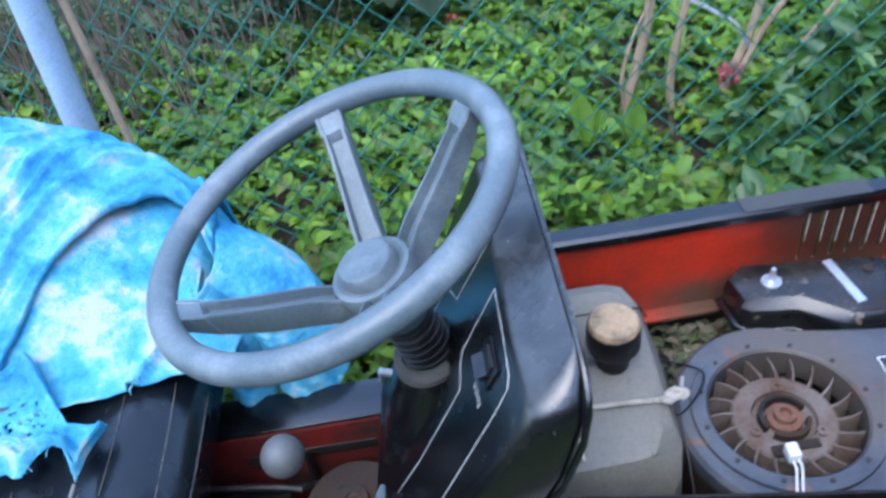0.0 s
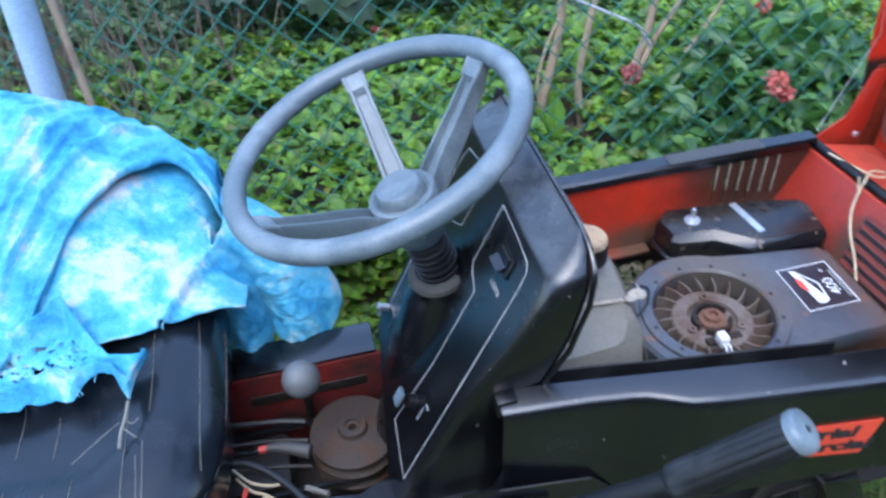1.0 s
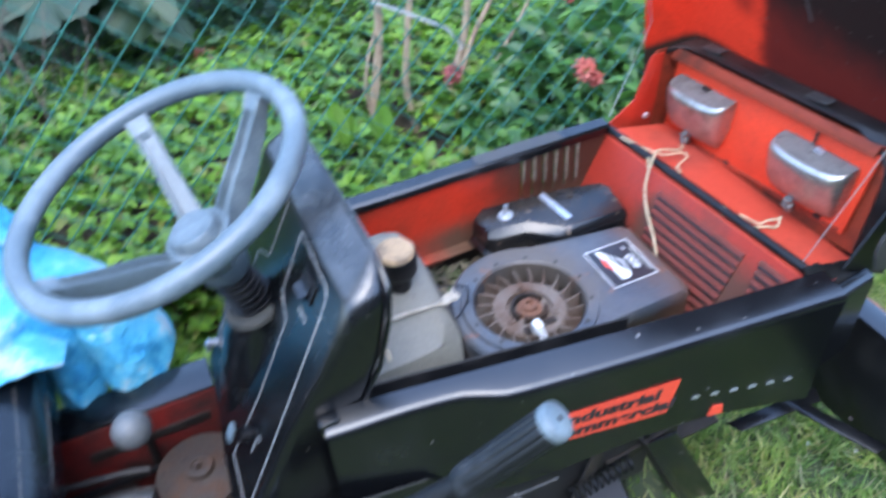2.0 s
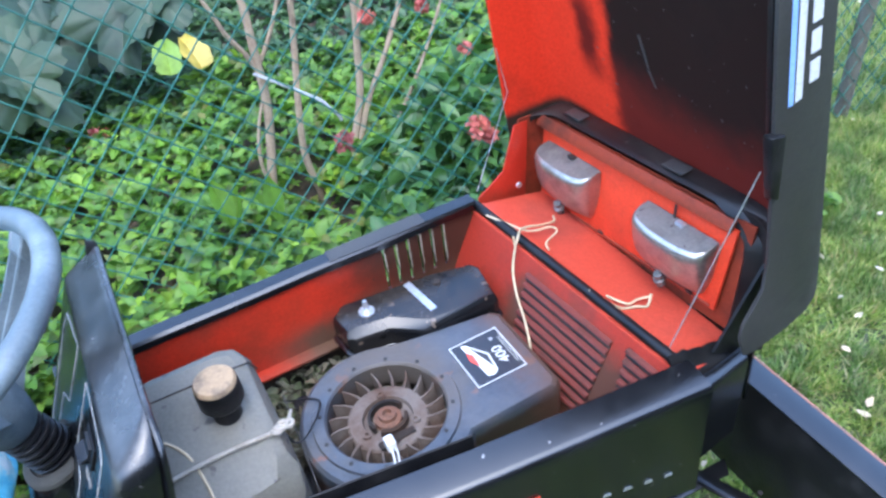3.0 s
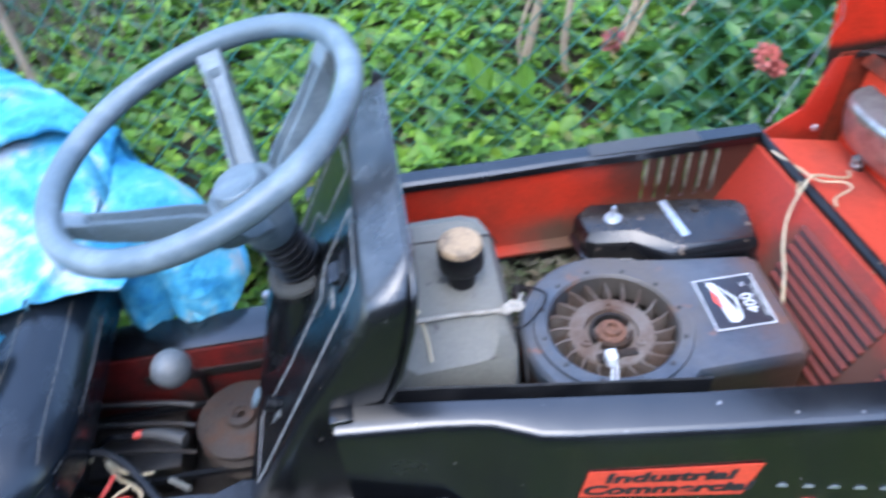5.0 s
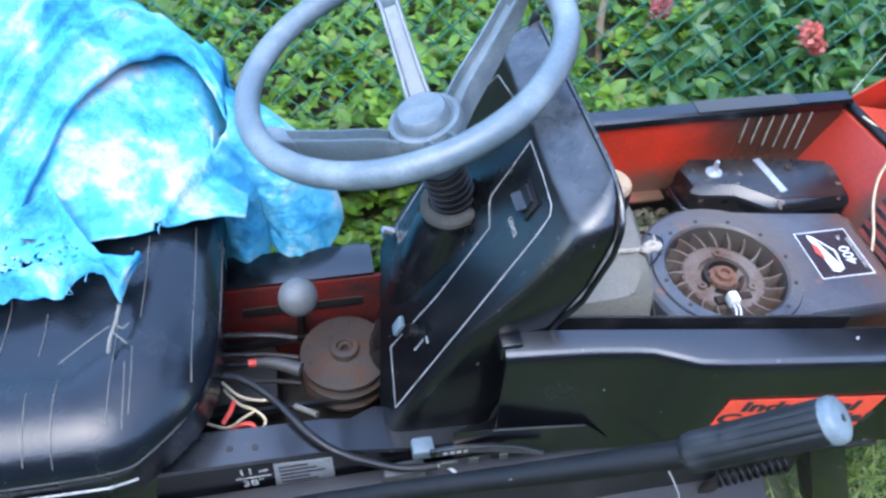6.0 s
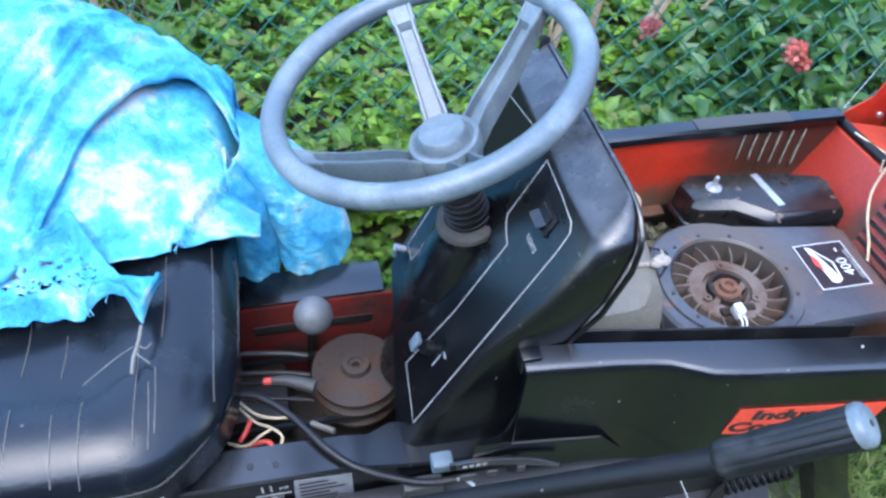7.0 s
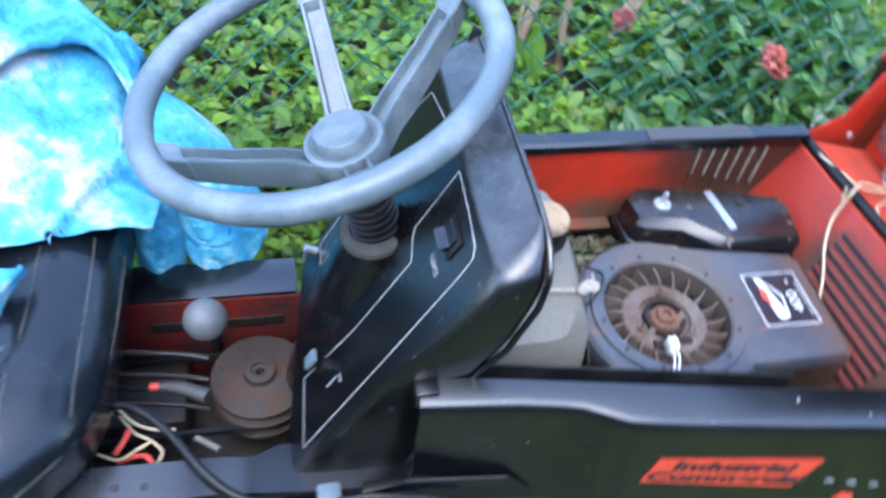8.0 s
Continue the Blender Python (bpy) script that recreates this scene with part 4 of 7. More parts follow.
def engine():
    outline = []
    for k in range(27):
        a = radians(62 + k * 9.5)
        outline.append((FAN.x + 0.117 * math.cos(a), FAN.y + 0.122 * math.sin(a)))
    outline += [(0.133, -0.1235), (0.262, -0.1215), (0.272, -0.112), (0.272, 0.035), (0.262, 0.046), (0.155, 0.062)]
    dense = []
    for (ax, ay), (bx, by) in zip(outline, outline[1:] + outline[:1]):
        steps = max(1, int(math.hypot(bx - ax, by - ay) / 0.012))
        dense += [(ax + (bx - ax) * k / steps, ay + (by - ay) * k / steps) for k in range(steps)]
    outline = dense
    n, hole = len(outline), 0.0795
    bm = bmesh.new()
    rings = []
    inner = []
    for x, y in outline:
        d = (Vector((x, y, 0)) - FAN).normalized()
        inner.append((FAN.x + hole * d.x, FAN.y + hole * d.y))
    def ring(z, grow, pts=outline):
        c = Vector((0.08, -0.04, 0))
        return [(x + (x - c.x) * grow, y + (y - c.y) * grow, z) for x, y in pts]
    def around(r, z):
        out = []
        for x, y in outline:
            d = (Vector((x, y, 0)) - FAN).normalized()
            out.append((FAN.x + r * d.x, FAN.y + r * d.y, z))
        return out
    rings = [ring(0.445, 0.0), ring(0.522, 0.0), ring(0.530, -0.015), ring(0.534, -0.05), around(0.099, 0.5345), around(0.0975, 0.538), around(0.0825, 0.5385), around(hole, 0.535), around(hole, 0.498)]
    loft(bm, rings, cap=False)
    eng = part("engine", bm, M_SHROUD, tractor, "dusty black engine blower housing with a round fan opening", 30)
    # screw holes round the opening
    for k in range(12):
        a = radians(95 - k * 30)
        part("screw_hole", lathe(bmesh.new(), [(0, 0.5375), (0.0028, 0.5375), (0.0028, 0.5396), (0.0018, 0.5400), (0, 0.5394)], 8, Matrix.Translation((FAN.x + 0.0880 * math.cos(a), FAN.y + 0.0880 * math.sin(a), 0))), M_INK, eng)
    block = box(-0.05, 0.27, -0.14, 0.06, 0.30, 0.455, 0.006)
    part("crankcase", block, M_DARK, eng)
    # flywheel with curved blades
    fly = part("flywheel", lathe(bmesh.new(), [(0.0, 0.478), (0.077, 0.478), (0.078, 0.486), (0.057, 0.488), (0.0545, 0.520), (0.052, 0.5225), (0.034, 0.5235), (0.0325, 0.516), (0.0, 0.515)], 60, Matrix.Translation(FAN)), M_FAN, tractor, "dusty cast flywheel with radial fan blades", 35)
    part("fan_floor", lathe(bmesh.new(), [(0.0555, 0.4885), (0.0775, 0.4865), (0.0775, 0.4885), (0.0555, 0.4905)], 40, Matrix.Translation(FAN)), M_POCKET, fly, "rust-brown floor between the blades")
    for k in range(20):
        a = 2 * math.pi * k / 20
        rings = []
        for j in range(6):
            r = 0.050 + 0.0278 * j / 5
            b = a + 0.13 * (j / 5) ** 1.5
            tdir = Vector((-math.sin(b), math.cos(b), 0))
            c = Vector((FAN.x + r * math.cos(b), FAN.y + r * math.sin(b), 0))
            w, top = 0.0036 - 0.0004 * j, 0.5235 + 0.0009 * j - 0.0004 * (k % 3)
            rings.append([c - tdir * w * 1.3 + Vector((0, 0, 0.486)), c + tdir * w * 1.3 + Vector((0, 0, 0.486)), c + tdir * (w * 0.45 + 0.0030) + Vector((0, 0, top)), c + tdir * (0.0030 - w * 0.45) + Vector((0, 0, top))])
        part("blade", loft(bmesh.new(), rings), M_FAN, fly)
    # starter cup: a rusty notched ring round the nut
    for a0, a1 in ((20, 205), (225, 345)):
        steps = [radians(a0 + (a1 - a0) * j / 14) for j in range(15)]
        part("starter_cup", loft(bmesh.new(), [[(FAN.x + r * math.cos(a), FAN.y + r * math.sin(a), z) for r, z in ((0.0215, 0.514), (0.0275, 0.514), (0.0270, 0.526), (0.0225, 0.5275))] for a in steps]), M_RUST, fly, "rusty starter cup")
    part("hub_nut", lathe(bmesh.new(), [(0, 0.510), (0.0195, 0.510), (0.0185, 0.523), (0.0125, 0.525), (0.0115, 0.531), (0.0065, 0.532), (0.0055, 0.526), (0, 0.526)], 14, Matrix.Translation(FAN)), M_HUBRUST, fly, "rusty hub nut")
    part("magnet_shoe", box(FAN.x - 0.030, FAN.x - 0.006, FAN.y - 0.047, FAN.y - 0.034, 0.5225, 0.5285, 0.002), M_RUST, fly)
    part("magnet_shoe", box(FAN.x - 0.006, FAN.x + 0.022, FAN.y - 0.042, FAN.y - 0.031, 0.522, 0.526, 0.002), M_RUST, fly)
    for a in (200, 320, 80, 262):
        c = FAN + Vector((0.0385 * math.cos(radians(a)), 0.0385 * math.sin(radians(a)), 0))
        part("boss", lathe(bmesh.new(), [(0, 0.515), (0.0065, 0.515), (0.006, 0.5265), (0.0028, 0.5265), (0.0028, 0.522), (0, 0.522)], 12, Matrix.Translation(c)), M_RUST if a == 262 else M_FAN, fly)
    # label
    lab = part("engine_label", box(0.170, 0.247, -0.072, 0.012, 0.5352, 0.5358), M_LABEL, eng, "black and white engine label with a red diamond")
    for x0, x1, y0, y1 in ((0.1705, 0.2465, 0.0101, 0.0115), (0.1705, 0.2465, -0.0715, -0.0701), (0.1705, 0.1719, -0.0701, 0.0101), (0.2451, 0.2465, -0.0701, 0.0101)):
        part("border", box(x0, x1, y0, y1, 0.5358, 0.5361), M_WHITE, lab)
    zt = 0.5361
    def flat(name, pts, mat, dz=0.0):
        part(name, prism(bmesh.new(), pts, Matrix.Translation((0, 0, zt - 0.0002 + dz)), 0.0004), mat, lab)
    flat("emblem", [(0.186, 0.006), (0.193, 0.004), (0.209, -0.058), (0.200, -0.063), (0.192, -0.060)], M_WHITE)
    flat("emblem_edge", [(0.193, 0.004), (0.2135, -0.026), (0.209, -0.058), (0.2075, -0.052), (0.2110, -0.027), (0.1935, 0.000)], M_WHITE)
    flat("diamond", [(0.187, -0.008), (0.193, -0.018), (0.192, -0.040), (0.184, -0.026)], M_REDWIRE, 0.0005)
    writing("label_text", "400", frame_at((0.2275, -0.036, zt), (0, 1, 0), (-1, 0, 0)), 0.0215, M_WHITE, lab)
    writing("label_text", "cc", frame_at((0.2290, -0.004, zt), (0, 1, 0), (-1, 0, 0)), 0.008, M_WHITE, lab)
    for k in range(2):
        part("print_bar", box(0.2388 + 0.0032 * k, 0.2400 + 0.0032 * k, -0.060, -0.006, zt - 0.0002, zt + 0.0002), M_PRINT, lab)
    return eng


engine_ob = engine()


def air_cleaner():
    """A low black box with one wide bevel along its notched side."""
    foot = [(0.052, 0.150), (0.056, 0.108), (0.066, 0.098), (0.118, 0.090), (0.158, 0.058), (0.170, 0.054), (0.270, 0.050), (0.280, 0.056), (0.288, 0.120), (0.280, 0.136), (0.215, 0.152), (0.075, 0.168)]
    bevel = [0.003, 0.005, 0.015, 0.015, 0.014, 0.011, 0.009, 0.005, 0.003, 0.003, 0.003, 0.003]
    cx, cy = 0.172, 0.112

    def ring(z, share):
        out = []
        for k, ((x, y), b) in enumerate(zip(foot, bevel)):
            (px, py), (qx, qy) = foot[k - 1], foot[(k + 1) % len(foot)]
            a, c = Vector((py - y, x - px)).normalized(), Vector((y - qy, qx - x)).normalized()
            d = (a + c).normalized()
            d = d * (b * share / max(0.6, d.dot(a)))
            out.append((x + d.x, y + d.y, z))
        return out
    bm = loft(bmesh.new(), [ring(0.492, 0.0), ring(0.534, 0.0), ring(0.5375, 0.06), ring(0.5405, 0.16), ring(0.5490, 0.86), ring(0.5505, 1.0), ring(0.5512, 1.3)])
    ac = part("air_cleaner", bm, M_CLEANER, engine_ob, "black plastic air cleaner cover", 24)
    lip = prism(bmesh.new(), [(cx + (x - cx) * 1.045, cy + (y - cy) * 1.07) for x, y in foot], Matrix.Translation((0, 0, 0.501)), 0.010)
    bmesh.ops.recalc_face_normals(lip, faces=lip.faces)
    part("cover_lip", soften(lip, 0.003, 3), M_BLACK, ac, "glossy lower lip of the cover")
    return ac


ac = air_cleaner()
part("wing_bolt", lathe(bmesh.new(), [(0, 0.5505), (0.012, 0.5505), (0.012, 0.553), (0.004, 0.553), (0.0036, 0.570), (0.0028, 0.573), (0, 0.573)], 16, Matrix.Translation((0.101, 0.132, 0))), M_ZINC, tractor, "zinc stud with a nut and washer")
part("cover_screw", lathe(bmesh.new(), [(0, 0.5508), (0.0065, 0.5508), (0.006, 0.5545), (0.002, 0.555), (0, 0.554)], 12, Matrix.Translation((0.216, 0.127, 0))), M_DARK, tractor)
part("metal_strap", slab([(0.171, 0.150, 0.5516), (0.180, 0.078, 0.5516), (0.191, 0.080, 0.5516), (0.182, 0.152, 0.5516)], 0.0012), M_ZINC, tractor, "bright zinc strap across the air cleaner")


def fuel_tank():
    bm = bmesh.new()
    rings = []
    for z, g in ((0.44, -0.006), (0.455, 0.0), (0.53, 0.0), (0.595, -0.002), (0.608, -0.008), (0.613, -0.018)):
        ring = []
        dz = lambda y: (0.018 * min(1.0, max(0.0, (y + 0.06) / 0.07)) - max(0.0, -0.045 - y) * 0.25 - max(0.0, -0.080 - y) * 1.7) * max(0, (z - 0.5) / 0.11)
        for x, y in ((-0.238, 0.08), (-0.228, 0.108), (-0.21, 0.115), (-0.11, 0.115), (-0.088, 0.105), (-0.078, 0.08), (-0.076, 0.01), (-0.076, -0.02), (-0.077, -0.06), (-0.078, -0.085), (-0.083, -0.103), (-0.095, -0.116), (-0.12, -0.120), (-0.21, -0.120), (-0.232, -0.110), (-0.238, -0.09), (-0.238, -0.06), (-0.238, -0.02), (-0.238, 0.01)):
            cx, cy = -0.157, -0.01
            d = Vector((x - cx, y - cy))
            q = d + d.normalized() * g * 1.6
            ring.append((cx + q.x, cy + q.y, z + dz(cy + q.y)))
        rings.append(ring)
    loft(bm, rings)
    soften(bm, 0.004, 2, 35)
    tank = part("fuel_tank", bm, M_TANK, tractor, "dusty grey plastic fuel tank", 32)
    part("tank_seam", tube(bmesh.new(), smooth_path([(-0.233, 0.060, 0.6275), (-0.225, 0.060, 0.6312), (-0.157, 0.058, 0.6314), (-0.092, 0.056, 0.6312), (-0.084, 0.056, 0.6275), (-0.0775, 0.055, 0.615)], 3), 0.0014, 6), M_DARK, tank, "dark moulded seam")
    cap = part("filler_cap", lathe(bmesh.new(), [(0, 0.600), (0.017, 0.600), (0.017, 0.645), (0.0245, 0.650), (0.0268, 0.654), (0.0265, 0.676), (0.0255, 0.681), (0.0, 0.681)], 32, Matrix.Translation((-0.130, -0.004, 0))), M_RUBBER, tank, "black filler cap")
    part("cap_top", lathe(bmesh.new(), [(0, 0.680), (0.0255, 0.680), (0.0250, 0.6845), (0.023, 0.687), (0, 0.6878)], 32, Matrix.Translation((-0.130, -0.004, 0))), M_CAP, cap, "sun-bleached tan cap top")


fuel_tank()

# ---- footwell, seat and levers ----
RAIL = [(-0.75, 0.449), (-0.69, 0.449), (-0.49, 0.445), (-0.39, 0.424), (-0.22, 0.412), (-0.14, 0.414)]
rings = []
for x in (-0.75, -0.69, -0.6, -0.49, -0.46, -0.43, -0.39, -0.30, -0.22, -0.14):
    z = lerp(RAIL, x)
    yi = lerp([(-0.75, -0.120), (-0.46, -0.124), (-0.43, -0.108), (-0.14, -0.110)], x)
    rings.append([(x, -0.168, 0.30), (x, -0.168, z - 0.003), (x, -0.165, z), (x, yi, z + 0.004), (x, yi, z), (x, -0.163, z - 0.005), (x, -0.163, 0.30)])
rail = part("frame_rail", loft(bmesh.new(), rings), M_BLACK, tractor, "black steel frame rail with paint chips", 25)
for x, y in ((-0.604, -0.146), (-0.574, -0.148)):
    part("rail_hole", lathe(bmesh.new(), [(0, 0), (0.004, 0), (0.004, 0.0015), (0, 0.0015)], 12, Matrix.Translation((x, y, lerp(RAIL, x) + 0.0015))), M_INK, rail)
plate = part("rating_plate", slab([(-0.555, -0.1682, 0.438), (-0.558, -0.1682, 0.374), (-0.485, -0.1682, 0.371), (-0.486, -0.1682, 0.434)], -0.0008), M_ZINC, rail, "dull aluminium rating plate")
for k in range(6):
    part("print_bar", box(-0.550, -0.495 - 0.01 * (k % 3), -0.1696, -0.1690, 0.382 + 0.009 * k, 0.385 + 0.009 * k), M_INK, plate)
side = lambda x, z: frame_at((x, -0.1684, z), (1, 0, 0), (0, 0, 1))
writing("power_text", "11", side(-0.588, 0.428), 0.020, M_PRINT, rail)
writing("power_text", "HP", side(-0.568, 0.426), 0.009, M_PRINT, rail)
writing("power_text", '38"', side(-0.583, 0.400), 0.020, M_PRINT, rail)
part("print_bar", box(-0.602, -0.560, -0.1690, -0.1684, 0.4135, 0.4150), M_PRINT, rail)
part("frame_rail", box(-0.66, -0.40, 0.128, 0.190, 0.415, 0.421, 0.002), M_BLACK, tractor, "black steel far footrest")
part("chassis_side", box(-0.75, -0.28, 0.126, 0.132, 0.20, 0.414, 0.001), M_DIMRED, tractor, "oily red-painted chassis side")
part("belly_pan", box(-0.75, 0.36, -0.16, 0.18, 0.20, 0.206, 0.001), M_DARK, tractor, "grimy dark belly pan")
part("rear_bulkhead", box(-0.74, -0.70, -0.16, 0.13, 0.206, 0.43, 0.002), M_DARK, tractor)


def pulley():
    prof = [(0, 0.285), (0.0648, 0.285), (0.0659, 0.292), (0.050, 0.303), (0.050, 0.306), (0.0659, 0.317), (0.0670, 0.322), (0.050, 0.330), (0.050, 0.333), (0.0659, 0.341), (0.0659, 0.346), (0.057, 0.348), (0.030, 0.348), (0.022, 0.351), (0.020, 0.360), (0.012, 0.361), (0.010, 0.357), (0.006, 0.356), (0.006, 0.345), (0, 0.345)]
    part("pulley", lathe(bmesh.new(), prof, 48, Matrix.Translation((-0.456, 0.045, 0))), M_PULLEY, tractor, "rusty double drive pulley")


pulley()
knob = part("gear_knob", lathe(bmesh.new(), [(0.0, -0.0258)] + [(0.0258 * math.cos(radians(a)), 0.0258 * math.sin(radians(a))) for a in range(-80, 81, 10)] + [(0, 0.0258)], 32, Matrix.Translation((-0.509, 0.030, 0.502))), M_KNOB, tractor, "faded grey ball gear knob")
part("gear_lever", tube(bmesh.new(), [(-0.509, 0.034, 0.485), (-0.510, 0.075, 0.435), (-0.515, 0.115, 0.37), (-0.52, 0.118, 0.25)], 0.006), M_DARK, knob)


SEAT_RIM = [(-1.05, -0.196), (-0.90, -0.196), (-0.76, -0.196), (-0.72, -0.195), (-0.695, -0.190), (-0.675, -0.176), (-0.657, -0.158), (-0.638, -0.138), (-0.624, -0.116), (-0.613, -0.084), (-0.608, -0.046), (-0.606, 0.004), (-0.606, 0.21), (-0.636, 0.26), (-1.05, 0.26)]
SEAT_C = Vector((-0.85, 0.03))
# inset from the rim, and the height there: a roll round the edge and a sunken middle
SEAT_Z = [(-0.160, 0.5585), (-0.135, 0.5600), (-0.112, 0.5640), (-0.094, 0.5688), (-0.080, 0.5708), (-0.068, 0.5708), (-0.054, 0.5685), (-0.040, 0.5640), (-0.026, 0.5575), (-0.015, 0.5500), (-0.006, 0.5410), (0.0, 0.5310), (0.003, 0.522)]


def seat_top(x, y):
    d = Vector((x, y)) - SEAT_C
    reach = 9.0
    for (ax, ay), (bx, by) in zip(SEAT_RIM, SEAT_RIM[1:] + SEAT_RIM[:1]):
        ex, ey = bx - ax, by - ay
        det = d.x * ey - d.y * ex
        if abs(det) < 1e-9:
            continue
        s = ((ax - SEAT_C.x) * ey - (ay - SEAT_C.y) * ex) / det
        q = ((ax - SEAT_C.x) * d.y - (ay - SEAT_C.y) * d.x) / det
        if s > 0 and -1e-6 <= q <= 1 + 1e-6:
            reach = min(reach, s)
    return lerp(SEAT_Z, d.length * (1 - reach))


def seat():
    rings = []
    for g, z in [(-0.010, 0.455), (0.0, 0.47), (0.002, 0.516)] + SEAT_Z[::-1]:
        ring = []
        for x, y in SEAT_RIM:
            d = Vector((x, y)) - SEAT_C
            q = SEAT_C + d + d.normalized() * g
            ring.append((q.x, q.y, z))
        rings.append(ring)
    s = part("seat", loft(bmesh.new(), rings), M_VINYL, tractor, "shiny black vinyl seat cushion with stitched ribs", 32)
    for x, ya, yb in ((-0.837, 0.03, -0.05), (-0.838, -0.10, -0.16), (-0.794, 0.0, -0.06), (-0.794, -0.115, -0.188), (-0.766, -0.100, -0.192), (-0.711, -0.02, -0.160), (-0.6965, -0.09, -0.165), (-0.684, 0.10, -0.03), (-0.690, -0.07, -0.150), (-0.630, 0.12, -0.11), (-0.90, 0.0, -0.18), (-0.95, 0.0, -0.18)):
        line = [(x + 0.0015 * math.sin(q * 3), yb + (ya - yb) * q) for q in np.linspace(0, 1, 16)]
        part("stitching", tube(bmesh.new(), [(px, py, seat_top(px, py) + 0.0008) for px, py in line], 0.00045, 6), M_TANK, s)
    part("seam", tube(bmesh.new(), smooth_path([(-0.90, -0.1985, 0.523), (-0.76, -0.1985, 0.523), (-0.70, -0.1945, 0.523), (-0.675, -0.180, 0.523), (-0.640, -0.143, 0.523), (-0.617, -0.102, 0.523), (-0.607, -0.046, 0.523), (-0.603, 0.02, 0.523), (-0.603, 0.12, 0.523)], 5), 0.0011, 6), M_HOODGREY, s, "worn pale seam round the cushion")
    part("piping", tube(bmesh.new(), [(-1.05, -0.199, 0.500), (-0.72, -0.201, 0.500), (-0.69, -0.196, 0.502)], 0.0016, 6), M_PRINT, s)
    return s


seat()


def lift_lever():
    S, E = Vector((-0.216, -0.388, 0.776)), Vector((-0.152, -0.418, 0.858))
    base = Vector((-0.600, -0.205, 0.400))
    lv = part("lift_lever", tube(bmesh.new(), smooth_path([base, (-0.45, -0.272, 0.54), (-0.32, -0.335, 0.667), S], 6), lambda q: 0.0090 + 0.0022 * q, 16), M_LEVER, tractor, "black steel lift lever with a ribbed rubber grip")
    d = (E - S).normalized()
    m = frame_at(S, d.cross(Vector((0, 0, 1))), d.cross(d.cross(Vector((0, 0, 1)))))
    if (m.to_3x3() @ Vector((0, 0, 1))).dot(d) < 0:
        m = m @ Matrix.Rotation(math.pi, 4, "X")
    L = (E - S).length
    bm = bmesh.new()
    rings = []
    for s, edge in ((-0.003, 0.80), (-0.001, 0.95), (0.004, 1.0), (L - 0.020, 1.02), (L - 0.010, 1.02), (L - 0.004, 0.99), (L - 0.001, 0.94)):
        rings.append([m @ Vector(((0.0152 - (0.0012 if k % 5 == 0 and edge > 0.97 else 0.0)) * edge * math.cos(2 * math.pi * k / 60), (0.0152 - (0.0012 if k % 5 == 0 and edge > 0.97 else 0.0)) * edge * math.sin(2 * math.pi * k / 60), s)) for k in range(60)])
    loft(bm, rings)
    g = part("grip", bm, M_GRIP, lv, "black ribbed rubber grip", 60)
    part("grip_hole", lathe(bmesh.new(), [(0, L + 0.002), (0.0024, L + 0.002), (0.0024, L + 0.0042), (0, L + 0.0042)], 12, m), M_INK, lv)
    part("grip_end", lathe(bmesh.new(), [(0, L - 0.006), (0.0158, L - 0.006), (0.0160, L - 0.002), (0.0150, L + 0.0015), (0.0125, L + 0.0032), (0.003, L + 0.0036), (0.002, L + 0.001), (0, L + 0.001)], 32, m), M_WHEEL, lv, "grey worn grip end")


lift_lever()

# front bumper plate and struts
bump = part("front_bumper", box(0.560, 0.564, -0.80, 0.25, 0.18, 0.40, 0.001), M_RUBBER, tractor, "black steel front bumper with a red outer edge")
part("top_flange", box(0.558, 0.600, -0.80, 0.25, 0.400, 0.404, 0.001), M_BLACK, bump)
part("red_edge", box(0.600, 0.604, -0.80, 0.25, 0.34, 0.4042, 0.001), M_EDGE, bump)

part("strut", slab([(0.36, -0.176, 0.215), (0.37, -0.200, 0.215), (0.53, -0.212, 0.215), (0.545, -0.186, 0.215)], 0.005, 0.001), M_BLACK, bump, "black flat steel strut")
part("strut", slab([(0.44, -0.120, 0.222), (0.465, -0.110, 0.222), (0.558, -0.330, 0.222), (0.530, -0.330, 0.222)], 0.005, 0.001), M_BLACK, bump)
part("strut_hole", lathe(bmesh.new(), [(0, 0), (0.004, 0), (0.004, 0.002), (0, 0.002)], 10, Matrix.Translation((0.540, -0.265, 0.2265))), M_INK, bump)
part("mower_link", slab([(0.137, -0.226, 0.372), (0.192, -0.226, 0.366), (0.325, -0.226, 0.095), (0.243, -0.226, 0.135)], 0.005, 0.001), M_BLACK, tractor, "black steel mower lift link")
part("link_flange", slab([(0.137, -0.226, 0.372), (0.243, -0.226, 0.135), (0.240, -0.190, 0.130), (0.134, -0.190, 0.365)], 0.004), M_DARK, tractor, "grimy inner flange of the link")
part("deck_beam", box(-0.70, 0.17, -0.20, -0.172, 0.24, 0.395, 0.004), M_INK, tractor, "grimy dark deck beam")
part("deck_top", slab([(-0.70, -0.33, 0.20), (0.12, -0.30, 0.20), (0.12, -0.16, 0.28), (-0.70, -0.16, 0.28)], 0.006, 0.002), M_INK, tractor)

